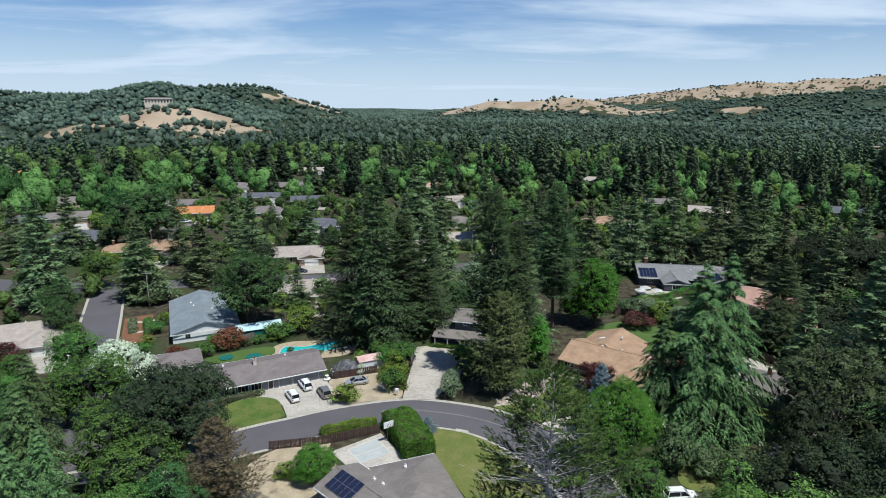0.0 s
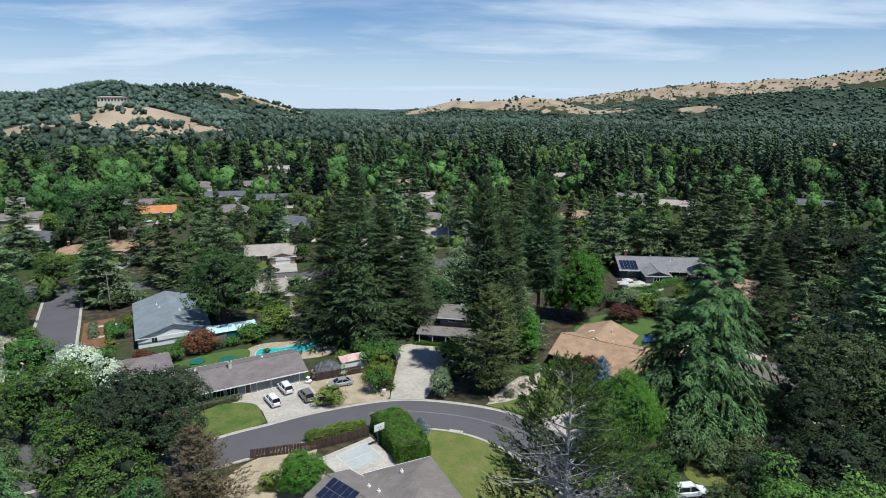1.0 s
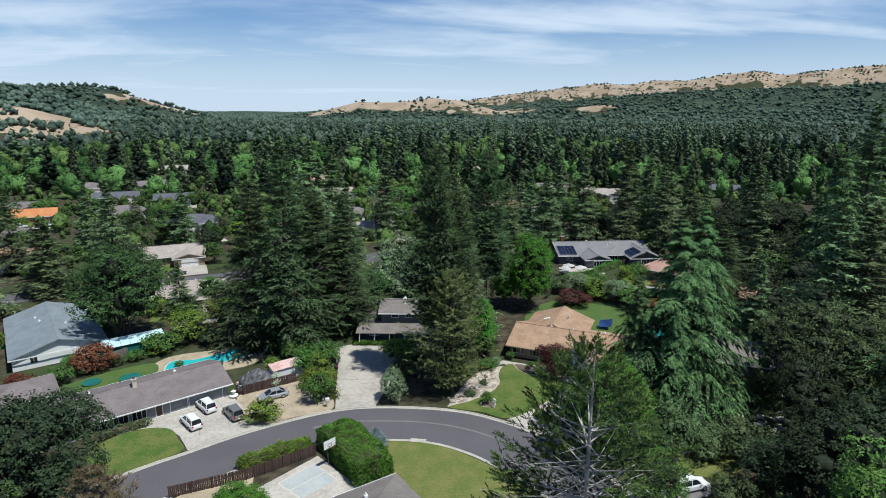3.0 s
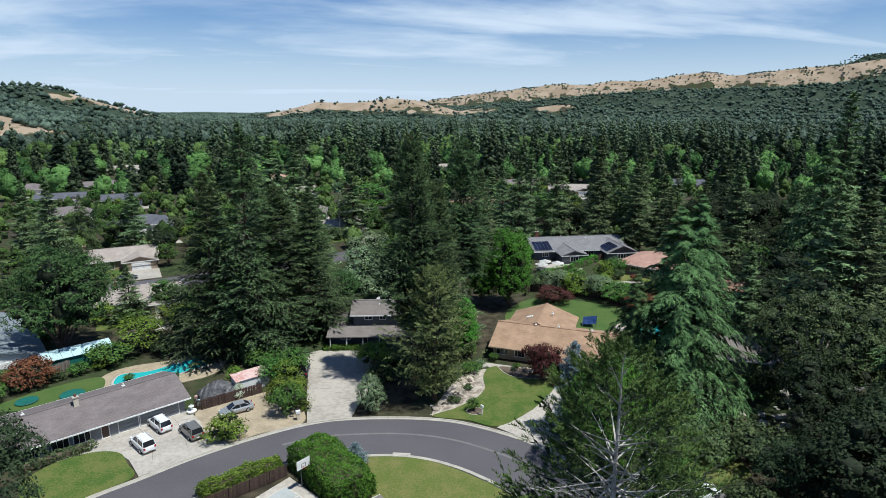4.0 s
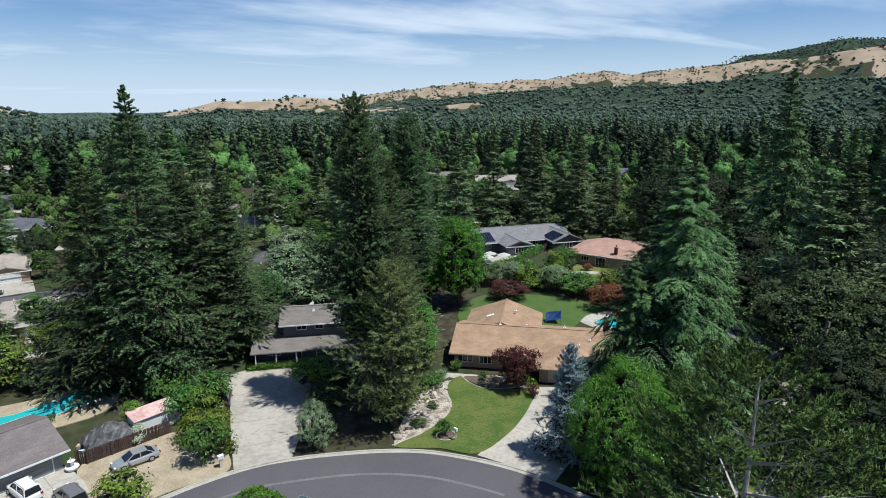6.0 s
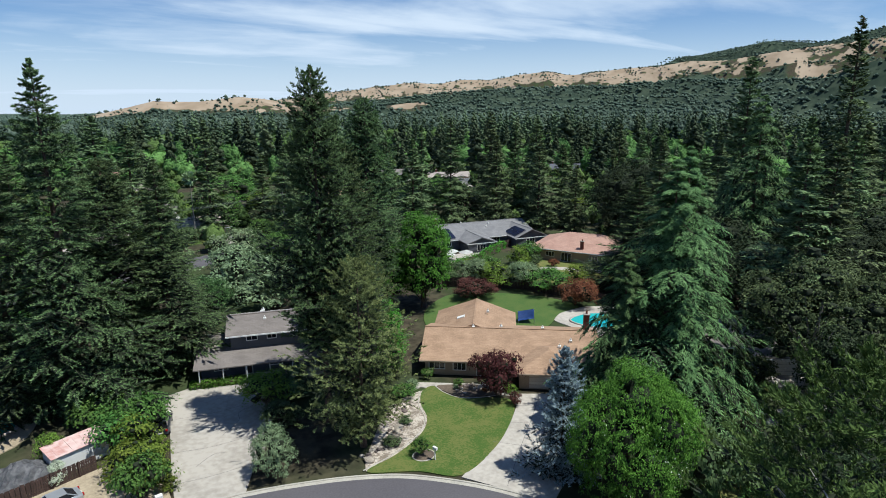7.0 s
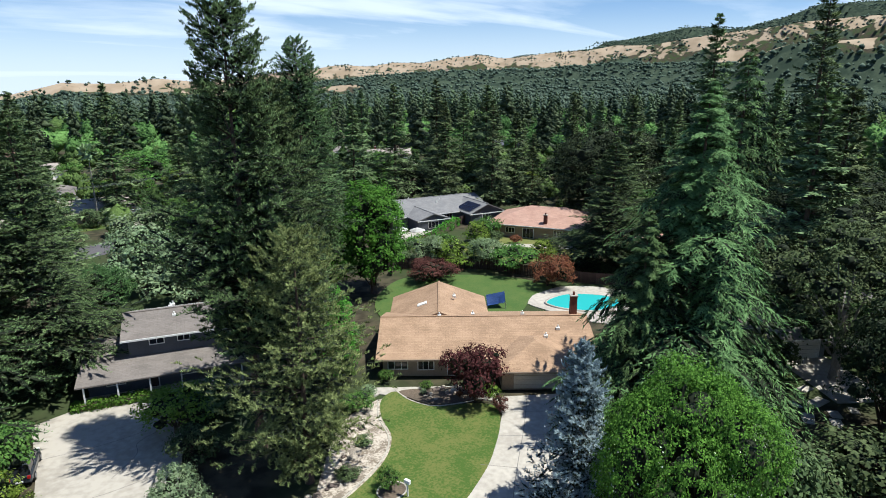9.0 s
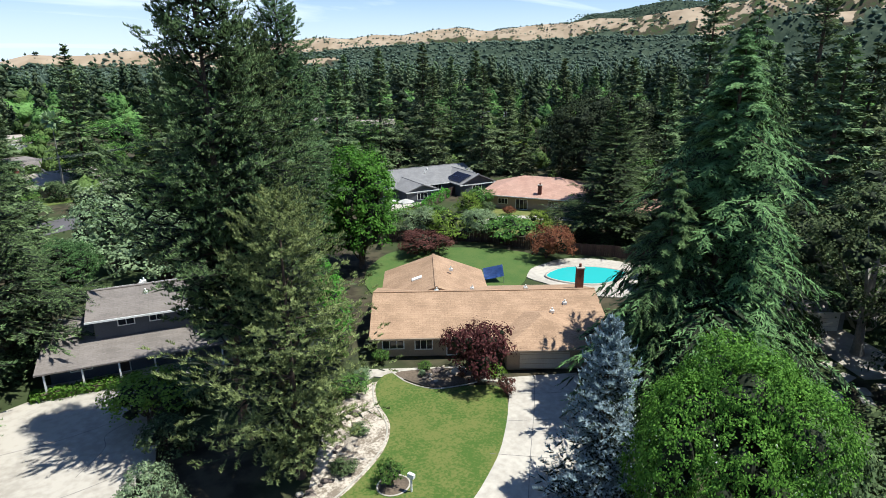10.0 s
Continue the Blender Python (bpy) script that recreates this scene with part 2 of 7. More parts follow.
M = {
    "asphalt": material("asphalt", (0.115, 0.105, 0.110), (0.088, 0.080, 0.085), 0.9, 0.12, 6, 0.6, 0.3),
    "asphalt_worn": material("asphalt_worn", (0.19, 0.175, 0.17), (0.14, 0.13, 0.125), 0.9, 0.5, 6, 0.6, 0.3),
    "concrete": material("concrete", (0.475, 0.428, 0.362), (0.360, 0.320, 0.270), 0.85, 0.22, 2, 0.8, 0.2, spread=0.05),
    "kerb": material("kerb", (0.46, 0.42, 0.35), (0.34, 0.31, 0.26), 0.9, 0.7, 7, 0.6, 0.2),
    "drive_old": material("drive_old", (0.430, 0.385, 0.325), (0.325, 0.288, 0.240), 0.9, 0.16, 1.6, 0.9, 0.3),
    "lawn": material("lawn", (0.056, 0.104, 0.016), (0.128, 0.140, 0.036), 0.95, 0.35, 5, 1.1, 0.6),
    "lawn_dry": material("lawn_dry", (0.100, 0.130, 0.026), (0.165, 0.158, 0.050), 0.95, 0.35, 5, 1.1, 0.6),
    "turf": material("turf", (0.055, 0.105, 0.022), (0.085, 0.125, 0.03), 0.95, 0.4, 5, 0.7, 0.4),
    "sand_dirt": material("sand_dirt", (0.42, 0.34, 0.23), (0.30, 0.24, 0.16), 0.95, 0.5, 5, 0.8, 0.4),
    "bark_mulch": material("bark_mulch", (0.22, 0.10, 0.05), (0.14, 0.07, 0.04), 0.95, 0.6, 6, 0.8, 0.5),
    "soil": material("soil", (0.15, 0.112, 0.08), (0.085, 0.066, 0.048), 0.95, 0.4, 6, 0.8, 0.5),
    "stone_dark": material("stone_dark", (0.17, 0.13, 0.11), (0.10, 0.08, 0.07), 0.9, 1.5, 9, 0.8, 0.5, spread=0.25),
    "gravel": material("gravel", (0.50, 0.43, 0.35), (0.20, 0.16, 0.12), 0.95, 0.8, 5, 1.2, 0.8),
    "pebble": material("pebble", (0.50, 0.43, 0.34), (0.30, 0.25, 0.20), 0.9, 1.5, 9, 0.8, 0.4, spread=0.25),
    "roof_brown": material("roof_brown", (0.205, 0.172, 0.162), (0.150, 0.126, 0.118), 0.9, 0.4, 7, 0.7, 0.5, shingle=0.27),
    "roof_grey": material("roof_grey", (0.215, 0.185, 0.165), (0.16, 0.138, 0.122), 0.9, 0.4, 7, 0.7, 0.5, shingle=0.27),
    "roof_tan": material("roof_tan", (0.40, 0.26, 0.165), (0.29, 0.185, 0.115), 0.9, 0.5, 7, 0.8, 0.5, shingle=0.27),
    "roof_peach": material("roof_peach", (0.47, 0.29, 0.22), (0.38, 0.22, 0.165), 0.9, 0.5, 7, 0.7, 0.5, shingle=0.27),
    "roof_ash": material("roof_ash", (0.235, 0.225, 0.22), (0.17, 0.165, 0.165), 0.85, 0.5, 7, 0.7, 0.5, shingle=0.27),
    "roof_slate": material("roof_slate", (0.125, 0.125, 0.14), (0.09, 0.09, 0.10), 0.85, 0.5, 7, 0.7, 0.5, shingle=0.27),
    "roof_blue": material("roof_blue", (0.22, 0.25, 0.26), (0.17, 0.19, 0.20), 0.85, 0.4, 7, 0.7, 0.4, shingle=0.27),
    "roof_pale": material("roof_pale", (0.40, 0.34, 0.29), (0.31, 0.26, 0.22), 0.9, 0.5, 7, 0.7, 0.4, shingle=0.27),
    "roof_red": material("roof_red", (0.45, 0.15, 0.06), (0.5, 0.24, 0.09), 0.9, 0.4, 3, 0.8, 0.4),
    "white": material("white", (0.78, 0.77, 0.73), (0.68, 0.66, 0.62), 0.6, 0.7, 9, 0.5),
    "cream": material("cream", (0.62, 0.55, 0.44), (0.52, 0.46, 0.37), 0.8, 0.6, 9, 0.6, 0.2),
    "grey_wall": material("grey_wall", (0.24, 0.25, 0.26), (0.18, 0.19, 0.2), 0.8, 0.6, 9, 0.6, 0.2),
    "dark_wall": material("dark_wall", (0.11, 0.115, 0.13), (0.08, 0.085, 0.095), 0.8, 0.6, 9, 0.6, 0.2),
    "tan_wall": material("tan_wall", (0.36, 0.27, 0.19), (0.28, 0.21, 0.15), 0.8, 0.6, 9, 0.6, 0.2),
    "brick": material("brick", (0.20, 0.075, 0.05), (0.13, 0.055, 0.04), 0.9, 2.0, 14, 0.8, 0.5),
    "fence": material("fence", (0.082, 0.050, 0.040), (0.046, 0.031, 0.027), 0.85, 1.0, 9, 0.8, 0.4, spread=0.25),
    "fence_old": material("fence_old", (0.22, 0.19, 0.16), (0.14, 0.12, 0.10), 0.9, 1.0, 9, 0.8, 0.4, spread=0.25),
    "bark": material("bark", (0.13, 0.085, 0.06), (0.07, 0.05, 0.04), 0.95, 1.2, 8, 0.8, 0.6),
    # near-black green: the shade inside crowns put into a colour
    "inner_shade": material("inner_shade", (0.026, 0.034, 0.016), (0.014, 0.020, 0.010), 0.95, 1.0, 7, 0.8, 0.5),
    "limb_silver": material("limb_silver", (0.48, 0.45, 0.41), (0.32, 0.29, 0.26), 0.9, 1.2, 8, 0.8, 0.5),
    "bark_grey": material("bark_grey", (0.30, 0.27, 0.24), (0.19, 0.17, 0.15), 0.95, 1.2, 8, 0.8, 0.6),
    "dark_glass": material("dark_glass", (0.02, 0.022, 0.025), (0.015, 0.016, 0.02), 0.08, 1, 5, 0.3, spec=0.6),
    "solar": material("solar", (0.015, 0.02, 0.045), (0.012, 0.014, 0.03), 0.15, 1, 5, 0.5, spec=0.6),
    "metal": material("metal", (0.5, 0.5, 0.5), (0.4, 0.4, 0.4), 0.4, 2, 9, 0.5, metal=0.8),
    "tyre": material("tyre", (0.02, 0.02, 0.02), (0.03, 0.03, 0.03), 0.8, 3, 20, 0.5),
    "paint_white": material("paint_white", (0.75, 0.75, 0.74), (0.7, 0.7, 0.69), 0.25, 1, 6, 0.4, spec=0.6),
    "paint_silver": material("paint_silver", (0.48, 0.49, 0.5), (0.44, 0.45, 0.46), 0.3, 1, 6, 0.4, metal=0.5, spec=0.6),
    "paint_grey": material("paint_grey", (0.30, 0.28, 0.26), (0.26, 0.25, 0.23), 0.3, 1, 6, 0.4, metal=0.5, spec=0.6),
    "paint_dark": material("paint_dark", (0.04, 0.045, 0.055), (0.03, 0.035, 0.045), 0.25, 1, 6, 0.4, spec=0.6),
    "lamp_red": material("lamp_red", (0.4, 0.02, 0.02), (0.3, 0.015, 0.015), 0.25, 2, 9, 0.3),
    "tarp": material("tarp", (0.26, 0.25, 0.25), (0.14, 0.14, 0.145), 0.5, 0.8, 3, 0.9, 0.4),
    "tin_pink": material("tin_pink", (0.62, 0.45, 0.40), (0.50, 0.27, 0.23), 0.6, 0.6, 2, 0.9),
    "green_sheet": material("green_sheet", (0.02, 0.14, 0.11), (0.015, 0.10, 0.08), 0.6, 0.6, 3, 0.6),
    "pale_sheet": material("pale_sheet", (0.52, 0.68, 0.68), (0.42, 0.58, 0.6), 0.5, 0.6, 3, 0.6),
    "blue_sail": material("blue_sail", (0.045, 0.10, 0.30), (0.03, 0.07, 0.22), 0.7, 0.6, 4, 0.7),
    "pool_shell": material("pool_shell", (0.07, 0.44, 0.44), (0.05, 0.38, 0.39), 0.6, 0.4, 3, 0.6),
    "court_blue": material("court_blue", (0.43, 0.44, 0.42), (0.36, 0.37, 0.35), 0.85, 0.4, 4, 0.7),
    "door_wood": material("door_wood", (0.10, 0.06, 0.045), (0.07, 0.045, 0.035), 0.6, 1, 9, 0.7),
}

water = bpy.data.materials.new("pool_water")
water.use_nodes = True
wp = water.node_tree.nodes["Principled BSDF"]
wp.inputs["Base Color"].default_value = (0.045, 0.40, 0.39, 1)
wp.inputs["Roughness"].default_value = 0.03
wp.inputs["IOR"].default_value = 1.33
wno, wbu = water.node_tree.nodes.new("ShaderNodeTexNoise"), water.node_tree.nodes.new("ShaderNodeBump")
wno.inputs["Scale"].default_value = 2.5
wbu.inputs["Strength"].default_value, wbu.inputs["Distance"].default_value = 0.15, 0.05
water.node_tree.links.new(wno.outputs[0], wbu.inputs["Height"])
water.node_tree.links.new(wbu.outputs[0], wp.inputs["Normal"])
M["water"] = water

# dark ends lowered, bright ends raised: shade contrast put into leaf colours
LEAF = {
    "redwood": leaves("redwood_needles", (0.020, 0.040, 0.016), (0.190, 0.268, 0.108), 0.06, clump=0.75),
    "pine_dark": leaves("dark_pine_needles", (0.018, 0.036, 0.009), (0.140, 0.205, 0.056), 0.08, clump=0.9),
    "fir": leaves("fir_needles", (0.018, 0.035, 0.017), (0.222, 0.296, 0.126), 0.06, clump=0.75),
    "pine": leaves("pine_needles", (0.034, 0.052, 0.016), (0.340, 0.395, 0.150), 0.08, clump=0.9),
    "cedar": leaves("cedar_needles", (0.020, 0.048, 0.016), (0.185, 0.285, 0.104), 0.08, clump=0.7),
    "spruce": leaves("spruce_needles", (0.09, 0.14, 0.15), (0.36, 0.44, 0.44), 0.10, clump=1.2),
    "oak": leaves("oak_leaves", (0.016, 0.032, 0.013), (0.148, 0.196, 0.082), 0.10, clump=0.8),
    # oak leaf colour darkened: deep yard shade put into an already dark green
    "shaded_oak": leaves("shaded_oak_leaves", (0.008, 0.017, 0.008), (0.062, 0.086, 0.040), 0.08, clump=0.8),
    "maple": leaves("maple_leaves", (0.015, 0.044, 0.014), (0.105, 0.185, 0.060), 0.14, clump=0.8),
    "broad": leaves("broad_leaves", (0.022, 0.062, 0.014), (0.150, 0.270, 0.060), 0.18, clump=0.8),
    "bright": leaves("bright_leaves", (0.035, 0.120, 0.014), (0.140, 0.340, 0.050), 0.22, hue=0.01, clump=0.9),
    "fresh": leaves("fresh_leaves", (0.050, 0.125, 0.024), (0.210, 0.360, 0.085), 0.2, hue=0.01, clump=0.9),
    # wide random range: bright leaf highlights put in as paler leaves
    "garden": leaves("garden_leaves", (0.026, 0.080, 0.010), (0.165, 0.330, 0.050), 0.18, hue=0.01, clump=1.0, single=0.6),
    "lime": leaves("lime_leaves", (0.07, 0.12, 0.016), (0.25, 0.34, 0.060), 0.22, clump=0.9),
    "olive": leaves("olive_leaves", (0.08, 0.12, 0.06), (0.30, 0.38, 0.20), 0.15, clump=0.9),
    "rust": leaves("rust_leaves", (0.12, 0.040, 0.024), (0.28, 0.13, 0.065), 0.25, clump=0.9),
    "plum": leaves("plum_leaves", (0.040, 0.014, 0.013), (0.16, 0.066, 0.055), 0.22, clump=0.9),
    "brown": leaves("brown_needles", (0.09, 0.075, 0.036), (0.30, 0.25, 0.135), 0.15, clump=0.8),
    "blossom": leaves("white_blossom", (0.36, 0.43, 0.26), (0.74, 0.76, 0.62), 0.2, clump=1.0),
    "woods": leaves("woodland_leaves", (0.014, 0.038, 0.012), (0.155, 0.258, 0.070), 0.16, single=0.12, tint=True),
    "woods_dark": leaves("conifer_woodland", (0.011, 0.024, 0.014), (0.136, 0.180, 0.090), 0.08, single=0.12, tint=True),
    # oak green made paler and bluer: distance haze put into the leaf colour
    "hazed_oak": leaves("hazed_oak_leaves", (0.036, 0.060, 0.048), (0.150, 0.205, 0.145), 0.12, single=0.12, tint=True),
}


# ---------------------------------------------------------------- builders
def mesh_np(name, V, F, mat, smooth=False):
    """A mesh from numpy vertices and faces that all have the same number of corners."""
    me = bpy.data.meshes.new(name)
    F = np.asarray(F, dtype=np.int32)
    k = F.shape[1]
    me.vertices.add(len(V))
    me.vertices.foreach_set("co", np.asarray(V, dtype=np.float32).ravel())
    me.loops.add(F.size)
    me.loops.foreach_set("vertex_index", F.ravel())
    me.polygons.add(len(F))
    me.polygons.foreach_set("loop_start", np.arange(0, F.size, k, dtype=np.int32))
    if smooth:
        me.polygons.foreach_set("use_smooth", np.ones(len(F), dtype=bool))
    me.update(calc_edges=True)
    me.materials.append(mat)
    return me


def part(name, shape, mat, parent, label=""):
    """Links a bmesh or a mesh as one object under a thing or a part."""
    if isinstance(shape, bmesh.types.BMesh):
        me = bpy.data.meshes.new(name)
        shape.to_mesh(me)
        shape.free()
        me.materials.append(mat)
    else:
        me = shape
    ob = new(name, me)
    ob.parent = parent
    return tagged(ob, label)


def thing(name, label, category, x=0, y=0, z=0, rot=0, group="", kind=""):
    ob = new(name)
    ob.matrix_basis = pose(x, y, z, 0, 0, rot)
    return tagged(ob, label, category, group, kind)


def solid(name, bm, mat, label, category, group="", kind=""):
    me = bpy.data.meshes.new(name)
    bm.to_mesh(me)
    bm.free()
    me.materials.append(mat)
    return tagged(new(name, me), label, category, group, kind)


def box(bm, x0, x1, y0, y1, z0, z1, m=None):
    v = [bm.verts.new(Vector(p) if m is None else m @ Vector(p)) for p in (
        (x0, y0, z0), (x1, y0, z0), (x1, y1, z0), (x0, y1, z0), (x0, y0, z1), (x1, y0, z1), (x1, y1, z1), (x0, y1, z1))]
    for f in ((3, 2, 1, 0), (4, 5, 6, 7), (0, 1, 5, 4), (1, 2, 6, 5), (2, 3, 7, 6), (3, 0, 4, 7)):
        bm.faces.new([v[i] for i in f])
    return bm


def boxes(*rows, m=None):
    bm = bmesh.new()
    for r in rows:
        box(bm, *r, m=m)
    return bm


def tube(bm, a, b, ra, rb, n=8):
    a, b = Vector(a), Vector(b)
    q = (b - a).to_track_quat("Z", "Y")
    rings = []
    for c, r in ((a, ra), (b, rb)):
        rings.append([bm.verts.new(c + q @ Vector((r * math.cos(2 * math.pi * i / n), r * math.sin(2 * math.pi * i / n), 0))) for i in range(n)])
    for i in range(n):
        bm.faces.new((rings[0][i], rings[0][(i + 1) % n], rings[1][(i + 1) % n], rings[1][i]))
    bm.faces.new(rings[0][::-1])
    bm.faces.new(rings[1])
    return bm


def curve(points, closed=False, step=8):
    """Catmull-Rom through the points."""
    n, out = len(points), []
    P = [Vector((p[0], p[1])) for p in points]
    for i in range(n if closed else n - 1):
        p0 = P[(i - 1) % n] if closed or i > 0 else P[0] * 2 - P[1]
        p1, p2 = P[i], P[(i + 1) % n]
        p3 = P[(i + 2) % n] if closed or i + 2 < n else P[-1] * 2 - P[-2]
        for k in range(step):
            t = k / step
            out.append(0.5 * (2 * p1 + (p2 - p0) * t + (2 * p0 - 5 * p1 + 4 * p2 - p3) * t * t + (3 * p1 - p0 - 3 * p2 + p3) * t ** 3))
    if not closed:
        out.append(P[-1])
    return out


def slab(name, points, z0, z1, mat, label, category, kind="structure", rounded=True):
    """A flat sheet with thickness, over a closed outline."""
    outline = curve(points, True, 5) if rounded else [Vector(p) for p in points]
    bm = bmesh.new()
    top = [bm.verts.new((p.x, p.y, z1)) for p in outline]
    low_ = [bm.verts.new((p.x, p.y, z0)) for p in outline]
    f = bm.faces.new(top)
    n = len(top)
    for i in range(n):
        bm.faces.new((top[i], low_[i], low_[(i + 1) % n], top[(i + 1) % n]))
    bmesh.ops.triangulate(bm, faces=[f])
    bmesh.ops.recalc_face_normals(bm, faces=bm.faces)
    return solid(name, bm, mat, label, category, kind=kind)


def sweep(name, line, profile, mat, label, category, kind="structure"):
    """A profile of (sideways, up) points carried along a line; sideways is to the left of the way."""
    bm = bmesh.new()
    rings = []
    for i, p in enumerate(line):
        d = (line[min(i + 1, len(line) - 1)] - line[max(i - 1, 0)]).normalized()
        s = Vector((-d.y, d.x))
        rings.append([bm.verts.new((p.x + s.x * a, p.y + s.y * a, b)) for a, b in profile])
    for r, q in zip(rings, rings[1:]):
        for i in range(len(profile) - 1):
            bm.faces.new((r[i], q[i], q[i + 1], r[i + 1]))
    bmesh.ops.recalc_face_normals(bm, faces=bm.faces)
    return solid(name, bm, mat, label, category, kind=kind)


def between(name, left, right, z, mat, label, category):
    """A strip of paving between two lines with the same number of points."""
    V = [(p.x, p.y, z) for p in left] + [(p.x, p.y, z) for p in right]
    n = len(left)
    F = [(i, i + n, i + n + 1, i + 1) for i in range(n - 1)]
    return tagged(new(name, mesh_np(name, V, F, mat)), label, category, kind="structure")


# ---------------------------------------------------------------- terrain
RIDGES = [  # reach to each side, share of bare golden grass near the crest, then crest points: x, y, height
    (240, 0.15, [(-1900, 900, 120), (-1300, 1400, 78), (-1060, 1577, 66), (-960, 1700, 46)]),
    (250, 0.0, [(-1150, 960, 60), (-820, 1130, 50), (-703, 1211, 58), (-614, 1258, 77), (-580, 1274, 83), (-517, 1301, 72), (-440, 1345, 40), (-350, 1400, 6)]),
    (330, 0.0, [(-980, 1800, 60), (-738, 1859, 82), (-616, 1903, 94), (-553, 1922, 84), (-422, 1955, 40), (-336, 1971, 16), (-240, 1985, -10)]),
    (150, 0.0, [(-560, 800, 4), (-481, 877, 26), (-417, 909, 46), (-379, 926, 41), (-335, 942, 29), (-262, 985, 0)]),
    (420, 0.2, [(-1500, 4480, 30), (-791, 4560, -14), (-454, 4600, -12), (-111, 4620, -20), (500, 4600, 10)]),
    (230, 1.0, [(-150, 2800, -20), (37, 2800, 10), (215, 2792, 55), (367, 2776, 49), (538, 2748, 72), (658, 2722, 62), (775, 2691, 30), (860, 2660, 4)]),
    (300, 0.8, [(1100, 4050, 74), (1260, 3900, 102), (1460, 3830, 126), (1627, 3679, 147), (1788, 3603, 173), (1944, 3519, 157), (2063, 3450, 184), (2235, 3340, 182), (2368, 3245, 214),
                (2494, 3148, 232), (2639, 3026, 210), (2830, 2846, 236), (2998, 2666, 258), (3097, 2548, 268), (3199, 2416, 280), (3260, 2100, 250)]),
    (420, 0.08, [(3500, 2900, 330), (3700, 2600, 385), (3800, 2480, 412), (3920, 2260, 385), (4040, 2040, 430), (4120, 1860, 512), (4200, 1700, 512), (4250, 1400, 480), (4000, 300, 380)]),
    (330, 0.5, [(2560, 2000, 205), (2717, 1743, 262), (2778, 1641, 274), (2862, 1481, 292), (2899, 1404, 304), (3012, 1128, 312), (3000, 500, 300)]),
    (150, 0.0, [(1600, 1040, 40), (1670, 958, 104), (1711, 875, 138), (1752, 783, 142), (1800, 640, 152), (1900, 300, 150)]),
    (520, 0.0, [(1150, 3150, 34), (1380, 2850, 66), (1675, 2512, 100), (2046, 2214, 112), (2300, 1850, 128), (2300, 1300, 110)]),
    (170, 0.0, [(860, 2160, 16), (932, 2127, 34), (998, 2097, 42), (1062, 2064, 42), (1130, 2020, 18)]),
    (800, 0.5, [(-3000, 600, 250), (-2600, -800, 200), (-1200, -3200, 200)]), (900, 0.5, [(2500, -2500, 220), (3300, -600, 260)])]


def crest(x, y, line):
    """Nearness to a crest line: distance from it and its height at the nearest place."""
    best, tall = np.full(np.shape(x), 1e9), np.zeros(np.shape(x))
    for (ax, ay, az), (bx_, by_, bz) in zip(line, line[1:]):
        dx, dy = bx_ - ax, by_ - ay
        t = np.clip(((x - ax) * dx + (y - ay) * dy) / (dx * dx + dy * dy), 0, 1)
        d = np.hypot(x - ax - t * dx, y - ay - t * dy)
        closer = d < best
        best, tall = np.where(closer, d, best), np.where(closer, az + (bz - az) * t, tall)
    return best, tall


def folds(x, y):
    """Gullies and spurs, -1 to 1."""
    a = np.sin(x * 0.011 + 1.3 * np.sin(y * 0.007)) * np.sin(y * 0.013 + 0.8 * np.sin(x * 0.009))
    b = 1 - 2 * np.abs(np.sin(x * 0.017 + y * 0.009 + 1.5 * np.sin(y * 0.006 - x * 0.004)))
    return 0.5 * a + 0.5 * b


def height(x, y):
    x, y = np.asarray(x, float), np.asarray(y, float)
    d = np.hypot(x, y - 60)
    floor_z = -24 * np.clip((d - 900) / 1600, 0, 1)
    top = np.zeros(np.shape(x))
    wave = folds(x, y)
    for reach, _, line in RIDGES:
        r, tall = crest(x, y, line)
        far = np.clip(r / reach, 0, 3)
        top = np.maximum(top, (tall - floor_z) * np.exp(-far ** 1.7) * (1 + 0.30 * wave * np.clip(far * 1.6, 0.08, 1)))
    return (floor_z + top) * np.clip((d - 420) / 500, 0, 1) ** 1.5


DRY = [(-395, 868, 120, 70), (-300, 880, 50, 60), (-325, 800, 30, 40), (-500, 805, 34, 42), (-440, 1900, 70, 60), (-370, 1915, 60, 60), (-330, 1700, 40, 40), (-520, 1830, 50, 40), (1000, 2055, 90, 55), (1660, 2360, 60, 30), (1480, 2500, 50, 25), (1752, 780, 45, 110), (1690, 905, 40, 60), (2640, 1690, 70, 60), (2560, 1500, 60, 70)]


def dryness(x, y):
    """Where golden grass lies bare: named slopes, and the crests of the dry ridges."""
    x, y = np.asarray(x, float), np.asarray(y, float)
    out = sum(np.clip(1.05 - ((x - a) / c / 1.15) ** 2 - ((y - b) / d / 1.15) ** 2, 0, 1) for a, b, c, d in DRY)
    for reach, bare, line in RIDGES:
        if bare:
            r, tall = crest(x, y, line)
            out = out + bare * np.clip(1.5 - 1.35 * r / reach + 0.4 * folds(y, x), 0, 1) * np.clip((tall + 6) / 20, 0, 1)
    return np.clip(out, 0, 1)


rings = np.concatenate([[0.0], np.arange(25, 420, 25), 420 * 1.022 ** np.arange(0, 116)])
rings = rings[rings < 4960]
turns = np.linspace(0, 2 * np.pi, 401)[:-1]
gx, gy = rings[:, None] * np.cos(turns), 60 + rings[:, None] * np.sin(turns)
gz = height(gx, gy)
nr, na = gx.shape
idx = np.arange(nr * na).reshape(nr, na)
gf = np.stack([idx[:-1], idx[1:], np.roll(idx[1:], -1, 1), np.roll(idx[:-1], -1, 1)], -1).reshape(-1, 4)

earth = bpy.data.materials.new("earth")
earth.use_nodes = True
